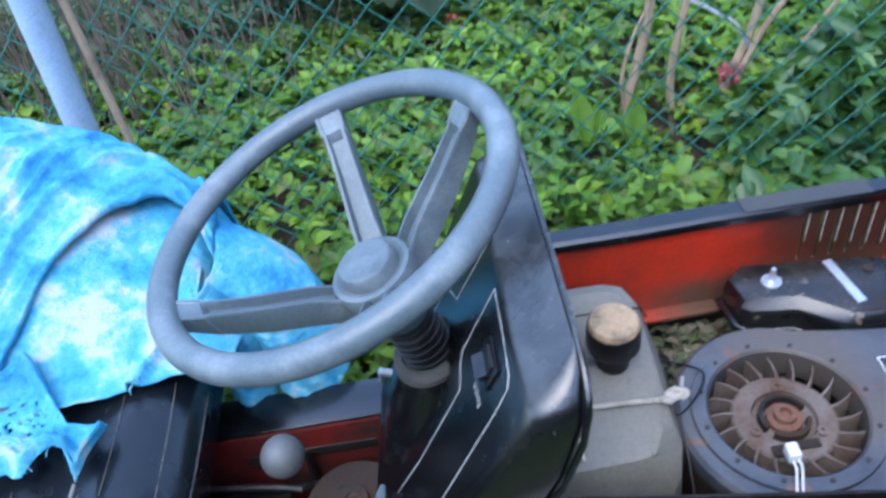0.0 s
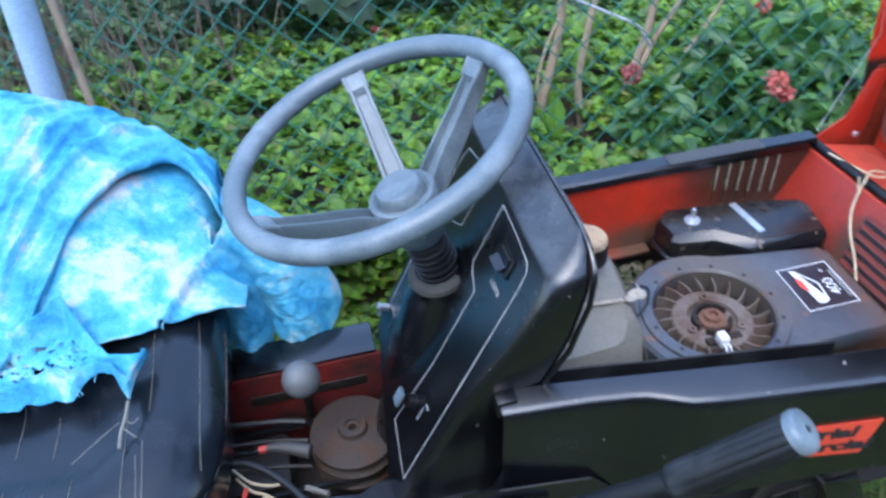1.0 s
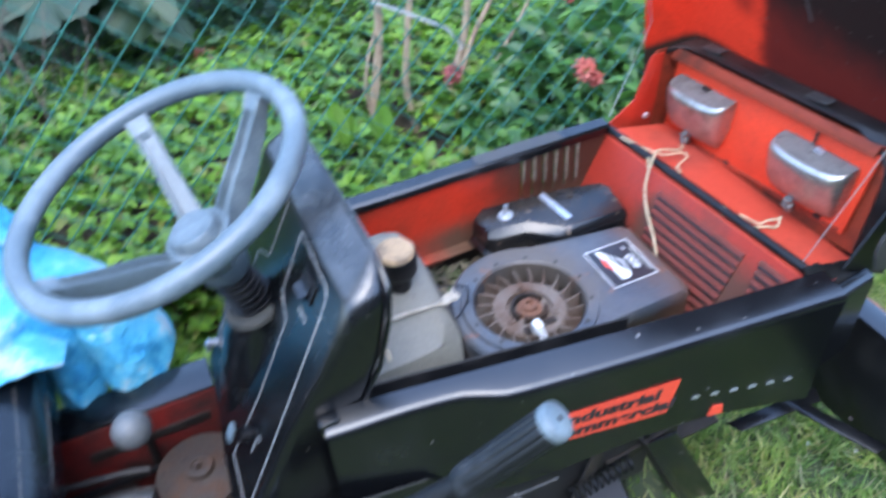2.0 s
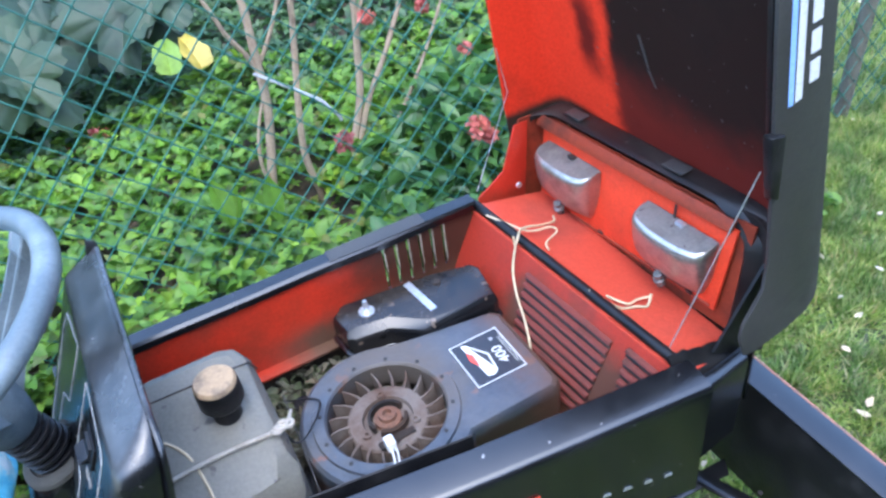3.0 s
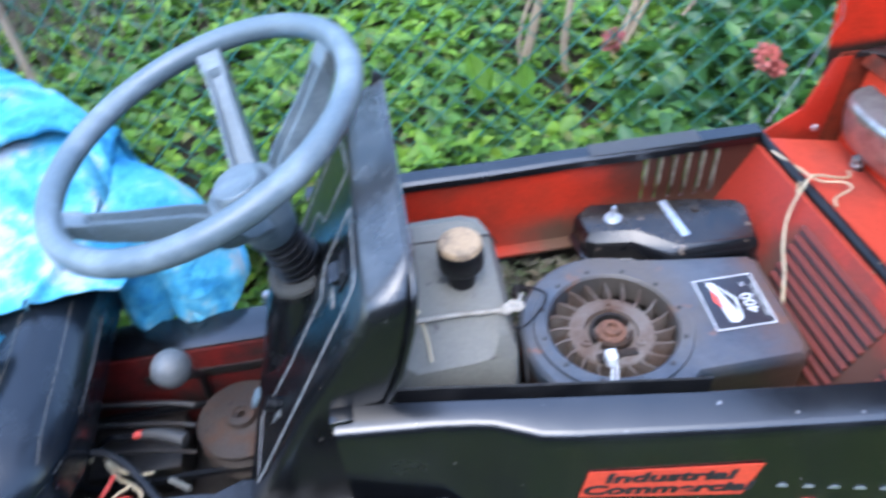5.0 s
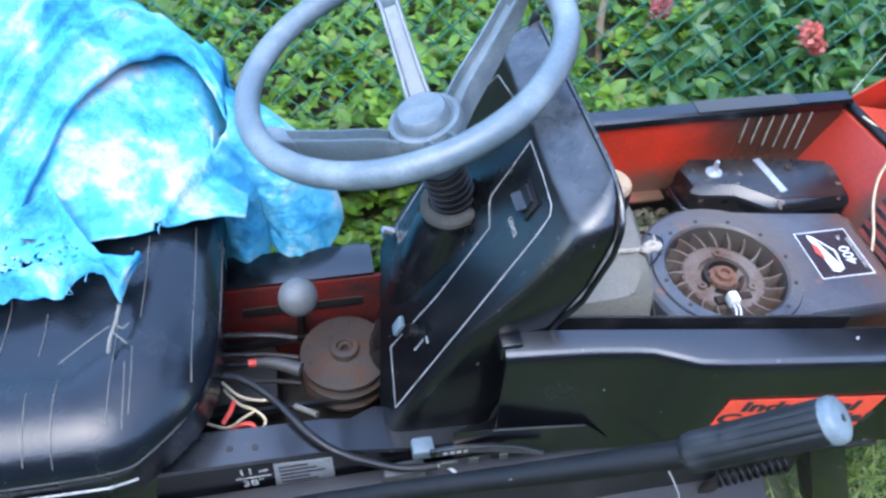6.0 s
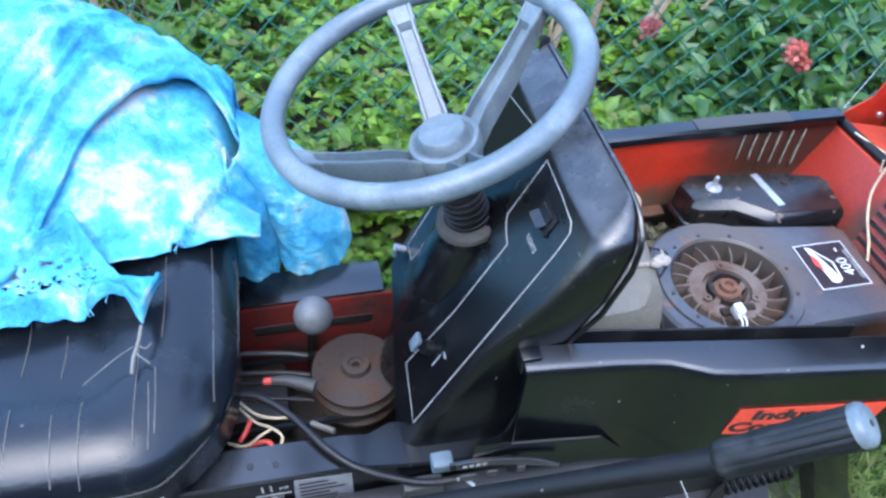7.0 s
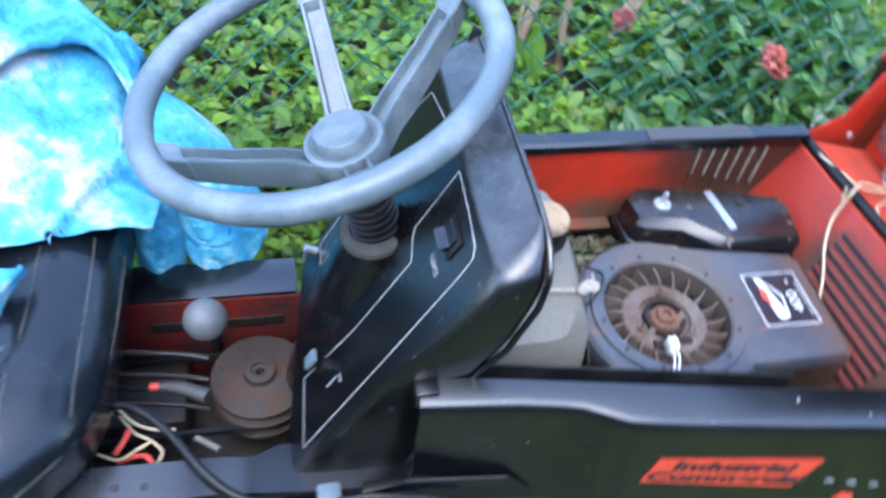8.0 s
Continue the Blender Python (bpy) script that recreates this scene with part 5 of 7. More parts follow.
# wheels carry the frame
def road_wheel(x, y, r, width):
    m = frame_at((x, y, r), (1, 0, 0), (0, 0, 1))
    h = width / 2
    prof = [(r * 0.52, -h * 0.8), (r * 0.62, -h), (r * 0.84, -h), (r * 0.96, -h * 0.8), (r, -h * 0.45), (r, h * 0.45), (r * 0.96, h * 0.8), (r * 0.84, h), (r * 0.62, h), (r * 0.52, h * 0.8)]
    tyre_mesh = loft(bmesh.new(), [[m @ Vector((q * math.cos(a), q * math.sin(a), z)) for q, z in prof] for a in (2 * math.pi * k / 40 for k in range(40))], closed=True)
    wheel = part("wheel", tyre_mesh, M_RUBBER, tractor, "black rubber tyre")
    part("rim", lathe(bmesh.new(), [(0, -h * 0.4), (r * 0.2, -h * 0.4), (r * 0.45, -h * 0.7), (r * 0.53, -h * 0.8), (r * 0.53, h * 0.8), (r * 0.45, h * 0.7), (r * 0.2, h * 0.4), (0, h * 0.4)], 32, m), M_DIMRED, wheel)
    return wheel


for y in (-0.155, 0.165):
    road_wheel(0.02, y, 0.145, 0.09)
for y in (-0.30, 0.33):
    road_wheel(-1.06, y, 0.235, 0.17)
part("front_axle", box(0.0, 0.04, -0.15, 0.16, 0.14, 0.21, 0.004), M_DARK, tractor)
part("rear_frame", box(-1.10, -0.74, -0.13, 0.15, 0.22, 0.40, 0.008), M_DARK, tractor)
part("seat_pan", box(-1.06, -0.66, -0.15, 0.22, 0.40, 0.462, 0.006), M_DARK, tractor)

# badge and small marks on the side panel
def panel_point(x, z, off=0.0):
    return Vector((x, lerp(R_OUT, x) - lerp([(0.43, 0.0050), (0.55, 0.0018), (0.592, 0.0030)], z) - off, z))


badge = part("badge", slab([panel_point(-0.044, 0.4935, 0.0006), panel_point(0.132, 0.4865, 0.0010), panel_point(0.144, 0.548, 0.0010), panel_point(-0.036, 0.544, 0.0006)], 0.0008), M_DECAL_RED, tractor, "orange-red badge with black slanted lettering")
for text, za, zb in (("Industrial", 0.5315, 0.5295), ("Commercial", 0.5075, 0.5045)):
    a, b = panel_point(-0.036, za, 0.0022), panel_point(0.134, zb, 0.0026)
    writing("badge_text", text, frame_at((a + b) / 2, b - a, (0, 0, 1)), 0.0270, M_INK, badge, squeeze=1.36, slant=0.10, bold=0.0011)
for k in range(6):
    x = 0.168 + 0.0295 * k
    part("side_vent", slab([panel_point(x, 0.496 - 0.0055 * k, 0.0004), panel_point(x + 0.012, 0.494 - 0.0055 * k, 0.0004), panel_point(x + 0.011, 0.499 - 0.0055 * k, 0.0004), panel_point(x + 0.003, 0.501 - 0.0055 * k, 0.0004)], 0.0008), M_ZINC, panel_r)
part("side_reflector", slab([panel_point(0.200, 0.447, 0.0004), panel_point(0.222, 0.444, 0.0004), panel_point(0.220, 0.462, 0.0004), panel_point(0.204, 0.464, 0.0004)], 0.002), M_DECAL_RED, panel_r, "faded red side reflector")

# ---- cables, wires and cords on the tractor ----
def wire(name, pts, r, mat, label="", parent=None):
    return part(name, tube(bmesh.new(), smooth_path(pts, 8), r, 8), mat, parent or tractor, label, 60)


wire("cable", [(-0.66, -0.05, 0.455), (-0.625, -0.053, 0.462), (-0.594, -0.057, 0.464), (-0.554, -0.089, 0.462), (-0.51, -0.144, 0.456), (-0.473, -0.173, 0.448), (-0.409, -0.196, 0.437), (-0.363, -0.202, 0.440)], 0.0052, M_RUBBER, "thick black cable lying over the frame rail")
wire("cable_tip", [(-0.363, -0.202, 0.440), (-0.352, -0.206, 0.441), (-0.343, -0.212, 0.436)], 0.0022, M_PRINT)
part("cable_plug", box(-0.428, -0.375, -0.200, -0.180, 0.372, 0.425, 0.006), M_HOODGREY, tractor, "grey-blue cable connector")
part("plug_label", slab([(-0.418, -0.2006, 0.392), (-0.418, -0.2006, 0.378), (-0.385, -0.2006, 0.374), (-0.385, -0.2006, 0.388)], -0.001), M_PRINT, tractor)
wire("spark_lead", [(-0.66, 0.02, 0.36), (-0.625, 0.012, 0.395), (-0.60, 0.006, 0.400), (-0.585, 0.006, 0.402)], 0.004, M_RUBBER)
wire("spark_band", [(-0.587, 0.006, 0.402), (-0.575, 0.006, 0.402)], 0.0055, M_REDWIRE)
part("spark_boot", tube(bmesh.new(), [(-0.576, 0.006, 0.402), (-0.56, 0.004, 0.402), (-0.545, 0.0, 0.400), (-0.518, -0.012, 0.398)], lambda t: 0.006 + 0.0045 * t, 12), M_HOODGREY, tractor, "grey rubber spark plug boot")
wire("cream_wire", [(-0.618, 0.07, 0.45), (-0.612, 0.02, 0.48), (-0.613, -0.03, 0.47), (-0.620, -0.05, 0.44)], 0.0022, M_CREAM)
wire("cream_wire", [(-0.623, -0.022, 0.41), (-0.60, -0.045, 0.405), (-0.575, -0.055, 0.403), (-0.553, -0.058, 0.405)], 0.0020, M_CREAM)
wire("cream_wire", [(-0.62, -0.03, 0.40), (-0.60, -0.055, 0.40), (-0.58, -0.070, 0.405), (-0.567, -0.085, 0.40), (-0.58, -0.100, 0.39)], 0.0020, M_CREAM)
wire("cream_wire", [(-0.640, -0.078, 0.40), (-0.615, -0.088, 0.40), (-0.595, -0.080, 0.405), (-0.58, -0.075, 0.41)], 0.0020, M_CREAM)
wire("red_wire", [(-0.607, -0.05, 0.40), (-0.612, -0.065, 0.40), (-0.622, -0.078, 0.395)], 0.0035, M_REDWIRE)
wire("red_wire", [(-0.618, -0.085, 0.39), (-0.60, -0.083, 0.395), (-0.585, -0.085, 0.395), (-0.578, -0.098, 0.39)], 0.0035, M_REDWIRE)
part("wire_tape", tube(bmesh.new(), [(-0.528, -0.075, 0.41), (-0.500, -0.096, 0.415)], 0.004, 8), M_TANK, tractor)
for k, (y, z) in enumerate(((0.085, 0.362), (0.057, 0.352), (0.02, 0.34))):
    wire("control_rod", [(-0.70, y + 0.012, z), (-0.60, y, z), (-0.555, y - 0.006, z - 0.002), (-0.524, y - 0.012, z - 0.006)], 0.005 - 0.0008 * k, M_DARK)
part("drive_belt", tube(bmesh.new(), [(-0.456 + 0.066 * math.cos(a) + (-0.20 if math.cos(a) < 0 else 0), 0.045 + 0.060 * math.sin(a), 0.312) for a in (2 * math.pi * k / 40 for k in range(40))], 0.006, 6, True), M_RUBBER, tractor, "black drive belt")
part("idler_block", box(-0.70, -0.56, 0.02, 0.12, 0.22, 0.285, 0.008), M_DARK, tractor)
part("chassis_slot", box(-0.60, -0.42, 0.1245, 0.1265, 0.352, 0.372, 0.002), M_DARK, tractor)
quad = part("quadrant_plate", loft(bmesh.new(), [[(x, y - 0.002, z0), (x, y + 0.002, z0), (x, y + 0.002, z1), (x, y - 0.002, z1)] for x, y, z0, z1 in ((-0.372, -0.1985, 0.461, 0.472), (-0.34, -0.202, 0.464, 0.480), (-0.30, -0.206, 0.464, 0.480), (-0.27, -0.208, 0.458, 0.472), (-0.235, -0.210, 0.446, 0.452))]), M_BLACK, tractor, "black notched lift quadrant")
for lift, r in ((0.0, 0.0011), (-0.006, 0.0008), (-0.011, 0.0008)):
    part("quadrant_edge", tube(bmesh.new(), smooth_path([(-0.365, -0.2010, 0.473 + lift), (-0.34, -0.2045, 0.480 + lift), (-0.30, -0.2085, 0.480 + lift), (-0.27, -0.2105, 0.472 + lift), (-0.238, -0.2125, 0.454 + lift * 0.4)], 5), r, 6), M_HOODGREY, quad, "thin pale grey edge line")
for x, w in ((-0.352, 0.010), (-0.322, 0.006), (-0.286, 0.005)):
    part("quadrant_tooth", box(x - w, x + w, -0.2115, -0.2085, 0.448, 0.462, 0.001), M_HOODGREY, quad)
for k in range(4):
    part("print_bar", box(-0.358 + 0.008 * k, -0.353 + 0.008 * k, -0.2062, -0.2056, 0.4715, 0.4765), M_PRINT, quad)
part("rail_bracket", box(-0.392, -0.366, -0.197, -0.176, 0.450, 0.468, 0.003), M_WHEEL, tractor, "pale grey bracket on the frame rail")
part("lower_lip", slab([(-0.345, -0.199, 0.508), (-0.185, -0.199, 0.481), (-0.150, -0.199, 0.440), (-0.345, -0.199, 0.450)], 0.002), M_BLACK, tractor, "black lower lip of the hood panel")
part("lip_edge", tube(bmesh.new(), [(-0.300, -0.200, 0.5015), (-0.240, -0.2005, 0.4925), (-0.187, -0.2005, 0.4830)], 0.0011, 6), M_HOODGREY, tractor, "thin pale grey line along the lower lip")
part("lift_rod", tube(bmesh.new(), [(-0.19, -0.240, 0.430), (-0.10, -0.240, 0.426), (-0.02, -0.240, 0.421)], 0.0016, 8), M_HOODGREY, tractor, "thin steel lift rod")
part("spring", tube(bmesh.new(), [(0.02 + 0.10 * k / 90, -0.222 + 0.011 * math.cos(0.70 * k), 0.318 + 0.02 * k / 90 + 0.011 * math.sin(0.70 * k)) for k in range(91)], 0.0024, 6), M_LEVER, tractor, "grimy coil spring")
part("deck_hanger", slab([(0.055, -0.215, 0.385), (0.075, -0.215, 0.385), (0.040, -0.215, 0.250), (0.015, -0.215, 0.250)], 0.005, 0.001), M_DARK, tractor, "grimy flat steel deck hanger")
part("deck_hanger", slab([(0.085, -0.205, 0.30), (0.090, -0.205, 0.325), (0.215, -0.205, 0.345), (0.215, -0.205, 0.325)], 0.006, 0.001), M_DARK, tractor)
wire("loose_wire", [(-0.075, -0.222, 0.40), (-0.06, -0.24, 0.37), (-0.045, -0.245, 0.33), (-0.04, -0.235, 0.27)], 0.0011, M_PRINT)

# tank lashing
lashing = thing("rope", "frayed grey rope tied over the fuel tank", "rope", at=(0, 0, 0))
wire("lashing_rope", [(-0.075, -0.050, 0.612), (-0.095, -0.052, 0.6145), (-0.155, -0.050, 0.6165), (-0.215, -0.052, 0.614), (-0.236, -0.06, 0.600), (-0.240, -0.07, 0.56)], 0.0028, M_ROPE, "", lashing)
bm = bmesh.new()
for p, r in (((-0.082, -0.050, 0.617), 0.0075), ((-0.074, -0.049, 0.614), 0.0065), ((-0.088, -0.053, 0.616), 0.006)):
    tube(bm, smooth_path([Vector(p) + Vector((r * math.cos(a), 0.6 * r * math.sin(a), 0.4 * r * math.sin(2 * a))) for a in (0, 1.2, 2.4, 3.6, 4.8)], 4, True), 0.0032, 7, True)
part("rope_knot", bm, M_ROPE, lashing)
wire("lashing_tail", [(-0.072, -0.045, 0.612), (-0.066, -0.030, 0.606), (-0.062, -0.020, 0.60)], 0.0022, M_ROPE, "", lashing)
wire("tank_wire", [(-0.232, 0.012, 0.62), (-0.21, -0.004, 0.628), (-0.19, -0.030, 0.622), (-0.182, -0.060, 0.606), (-0.180, -0.090, 0.590)], 0.0016, M_CREAM)
wire("throttle_cable", [(-0.062, 0.01, 0.60), (-0.066, -0.04, 0.56), (-0.070, -0.10, 0.52), (-0.072, -0.14, 0.46)], 0.0008, M_HOODGREY)
wire("throttle_cable", [(-0.06, 0.06, 0.53), (-0.02, 0.02, 0.545), (-0.07, -0.03, 0.55), (-0.085, 0.05, 0.56)], 0.0014, M_RUBBER)

# fan connector with its two leads
part("fan_connector", box(0.024, 0.036, -0.100, -0.084, 0.538, 0.554, 0.002), M_WHITE, tractor, "white plastic wire connector")
for dx in (0.0, 0.006):
    wire("fan_lead", [(0.027 + dx, -0.098, 0.545), (0.026 + dx, -0.110, 0.547), (0.021 + dx, -0.125, 0.5415), (0.016 + dx, -0.140, 0.5375)], 0.0013, M_WHITE)

# headlight wires
wire("headlight_wire", [(0.331, 0.088, 0.612), (0.331, 0.080, 0.592), (0.333, 0.055, 0.578), (0.338, 0.010, 0.574), (0.344, -0.040, 0.578), (0.350, -0.066, 0.596), (0.354, -0.068, 0.612)], 0.0017, M_CREAM)
wire("headlight_wire", [(0.428, 0.124, 0.582), (0.415, 0.105, 0.590), (0.385, 0.094, 0.604), (0.352, 0.090, 0.617), (0.332, 0.076, 0.619), (0.313, 0.063, 0.580), (0.301, 0.037, 0.552), (0.292, 0.002, 0.528), (0.279, -0.033, 0.497)], 0.0019, M_CREAM, "loose cream headlight wire")
wire("headlight_wire", [(0.324, 0.153, 0.614), (0.345, 0.118, 0.608), (0.365, 0.094, 0.602), (0.398, 0.088, 0.598), (0.402, 0.078, 0.594), (0.375, 0.066, 0.594), (0.368, 0.050, 0.594)], 0.0017, M_CREAM)
wire("headlight_wire", [(0.430, -0.102, 0.590), (0.415, -0.112, 0.584), (0.400, -0.108, 0.588), (0.375, -0.100, 0.594), (0.352, -0.066, 0.612)], 0.0019, M_CREAM)
wire("headlight_wire", [(0.428, -0.104, 0.588), (0.410, -0.098, 0.588), (0.390, -0.100, 0.592), (0.372, -0.078, 0.600)], 0.0017, M_CREAM)

# litter beside the engine
part("engine_deck", box(-0.30, 0.34, -0.17, 0.186, 0.395, 0.400, 0.001), M_DARK, tractor, "grimy engine deck")
rng = random.Random(8)
bm = bmesh.new()
for k in range(900):
    x, y = rng.uniform(-0.12, 0.12), rng.uniform(0.04, 0.186)
    c = Vector((x, y, 0.404 + rng.uniform(0, 0.045) * max(0.2, 1 - abs(x) / 0.16)))
    m = Matrix.Translation(c) @ Euler((rng.gauss(0, 0.6), rng.gauss(0, 0.6), rng.uniform(0, 6.3))).to_matrix().to_4x4()
    q = rng.uniform(0.006, 0.019)
    v = [bm.verts.new(m @ Vector(p)) for p in ((0, -q, 0), (q * 0.45, -0.2 * q, 0.003), (q * 0.3, 0.5 * q, 0.004), (0, q, 0), (-q * 0.3, 0.5 * q, 0.004), (-q * 0.45, -0.2 * q, 0.003))]
    bm.faces.new((v[0], v[1], v[2], v[3]))
    bm.faces.new((v[0], v[3], v[4], v[5]))
litter = tagged(part("dry_leaves", bm, leaf_material("dry_leaf", [(0.16, 0.12, 0.07), (0.24, 0.19, 0.12), (0.10, 0.13, 0.05), (0.13, 0.11, 0.07), (0.32, 0.28, 0.20), (0.14, 0.20, 0.06)], 0.8, 0.1), None, "", 0), "dry fallen leaves and clippings beside the engine", "leaf litter", kind="stuff")
part("drain_hose", tube(bmesh.new(), [(-0.030, 0.125, 0.40), (-0.030, 0.125, 0.438)], 0.014, 14), M_RUBBER, tractor)
part("firewall", slab([(-0.235, 0.185, 0.40), (-0.235, -0.15, 0.40), (-0.235, -0.14, 0.57), (-0.235, 0.185, 0.60)], 0.004), M_RUBBER, tractor)


# ---- tarp ----
ARC = [(-1.25, -0.22), (-1.1, -0.08), (-0.86, 0.075), (-0.816, 0.153), (-0.7715, 0.233), (-0.728, 0.286), (-0.697, 0.322), (-0.666, 0.346), (-0.642, 0.353), (-0.6205, 0.348), (-0.594, 0.304), (-0.579, 0.266), (-0.56, 0.235)]
FRONT = [(-1.25, 0.02), (-0.90, 0.06), (-0.756, 0.090), (-0.70, 0.093), (-0.653, 0.106), (-0.60, 0.119), (-0.56, 0.125)]


TEAR = [(-0.668, 0.095), (-0.650, 0.140), (-0.633, 0.170), (-0.612, 0.205), (-0.590, 0.235), (-0.56, 0.262)]


def ridge(x, y, z):
    """A noise with sharp crests, as creased cloth has."""
    return 0.5 - abs(noise.noise((x, y, z)))


def tarp_height(x, y):
    """The lower layer over the seat: a lumpy mound, creased."""
    side = 1 / (1 + math.exp(-(y - lerp(FRONT, x) - 0.05) / 0.022))
    top = lerp([(-0.1, 0.585), (0.10, 0.608), (0.20, 0.634), (0.30, 0.664), (0.38, 0.688), (0.45, 0.682), (0.52, 0.63), (0.60, 0.53)], y)
    top += 0.095 * max(0.0, min(1.0, (-0.67 - x) / 0.2)) * max(0.0, min(1.0, (y - 0.12) / 0.25)) - 0.055 * max(0.0, (x + 0.80) / 0.2) ** 2
    end = 1 / (1 + math.exp((x + 0.580 + 1.6 * max(0.0, y - 0.40)) / 0.009))
    z = 0.580 + (top - 0.580) * side
    low = lerp([(0.12, 0.565), (0.20, 0.53), (0.26, 0.47), (0.32, 0.44)], y)
    z = low + (z - low) * end
    z += side * end * (0.010 * noise.noise((x * 8 + y * 5, y * 11, 0.3)) + 0.012 * ridge(x * 11 + y * 6, y * 9 - x * 7, 1.7) + 0.007 * ridge(x * 24 - y * 9, y * 19, 4.2) + 0.0045 * ridge(x * 47 + y * 21, y * 40 - x * 9, 7.7) - 0.009)
    return z


def upper_height(x, d):
    """The folded upper layer: d is the distance behind its rolled hem."""
    y = lerp(ARC, x) + d
    end = 1 / (1 + math.exp((x + 0.576 + 1.6 * max(0.0, y - 0.40)) / 0.008))
    lift = lerp([(-1.25, 0.012), (-0.78, 0.012), (-0.71, 0.026), (-0.66, 0.036), (-0.61, 0.024), (-0.56, 0.012)], x)
    z = tarp_height(min(x, -0.62), y) + lift * math.exp(-max(0.0, d) / 0.25)
    for at, high, wide in ((0.028, 0.007, 0.014), (0.075, 0.012, 0.013), (0.118, 0.009, 0.010), (0.165, 0.012, 0.018), (0.22, 0.010, 0.014)):
        k = at + 0.022 * noise.noise((x * 5, at * 20, 8)) + 0.12 * (x + 0.66) * (at - 0.03)
        q = (d - k) / wide
        z += high * (math.exp(-q * q) if q > 0 else math.exp(-(q * 2.2) ** 2)) * (0.6 + 0.8 * noise.noise((x * 7, at * 31, 2)))
    z += 0.007 * ridge(x * 16 + d * 8, d * 30, 9.0) + 0.0035 * ridge(x * 34 - d * 20, d * 58 + x * 9, 3.0)
    return 0.545 + (z - 0.545) * end


def cloth(name, nx, ny, at, wear_shade_at, owner, label="", thick=0.003, hole=None):
    """A sheet from at(u, v), with its wear and painted-in shade as an attribute."""
    verts, faces, wear_shade = [], [], []
    for j in range(ny):
        for i in range(nx):
            p = at(i / (nx - 1), j / (ny - 1))
            verts.append(p)
            wear_shade.append(wear_shade_at(*p))
    for j in range(ny - 1):
        for i in range(nx - 1):
            a = j * nx + i
            if hole is None or not hole(*verts[a], j / (ny - 1)):
                faces.append((a, a + 1, a + nx + 1, a + nx))
    ob = from_arrays(name, verts, faces, M_TARP, owner, label, smooth=True)
    ob.data.attributes.new("wear_shade", "FLOAT", "POINT").data.foreach_set("value", wear_shade)
    ob.modifiers.new("thickness", "SOLIDIFY").thickness = thick
    return ob


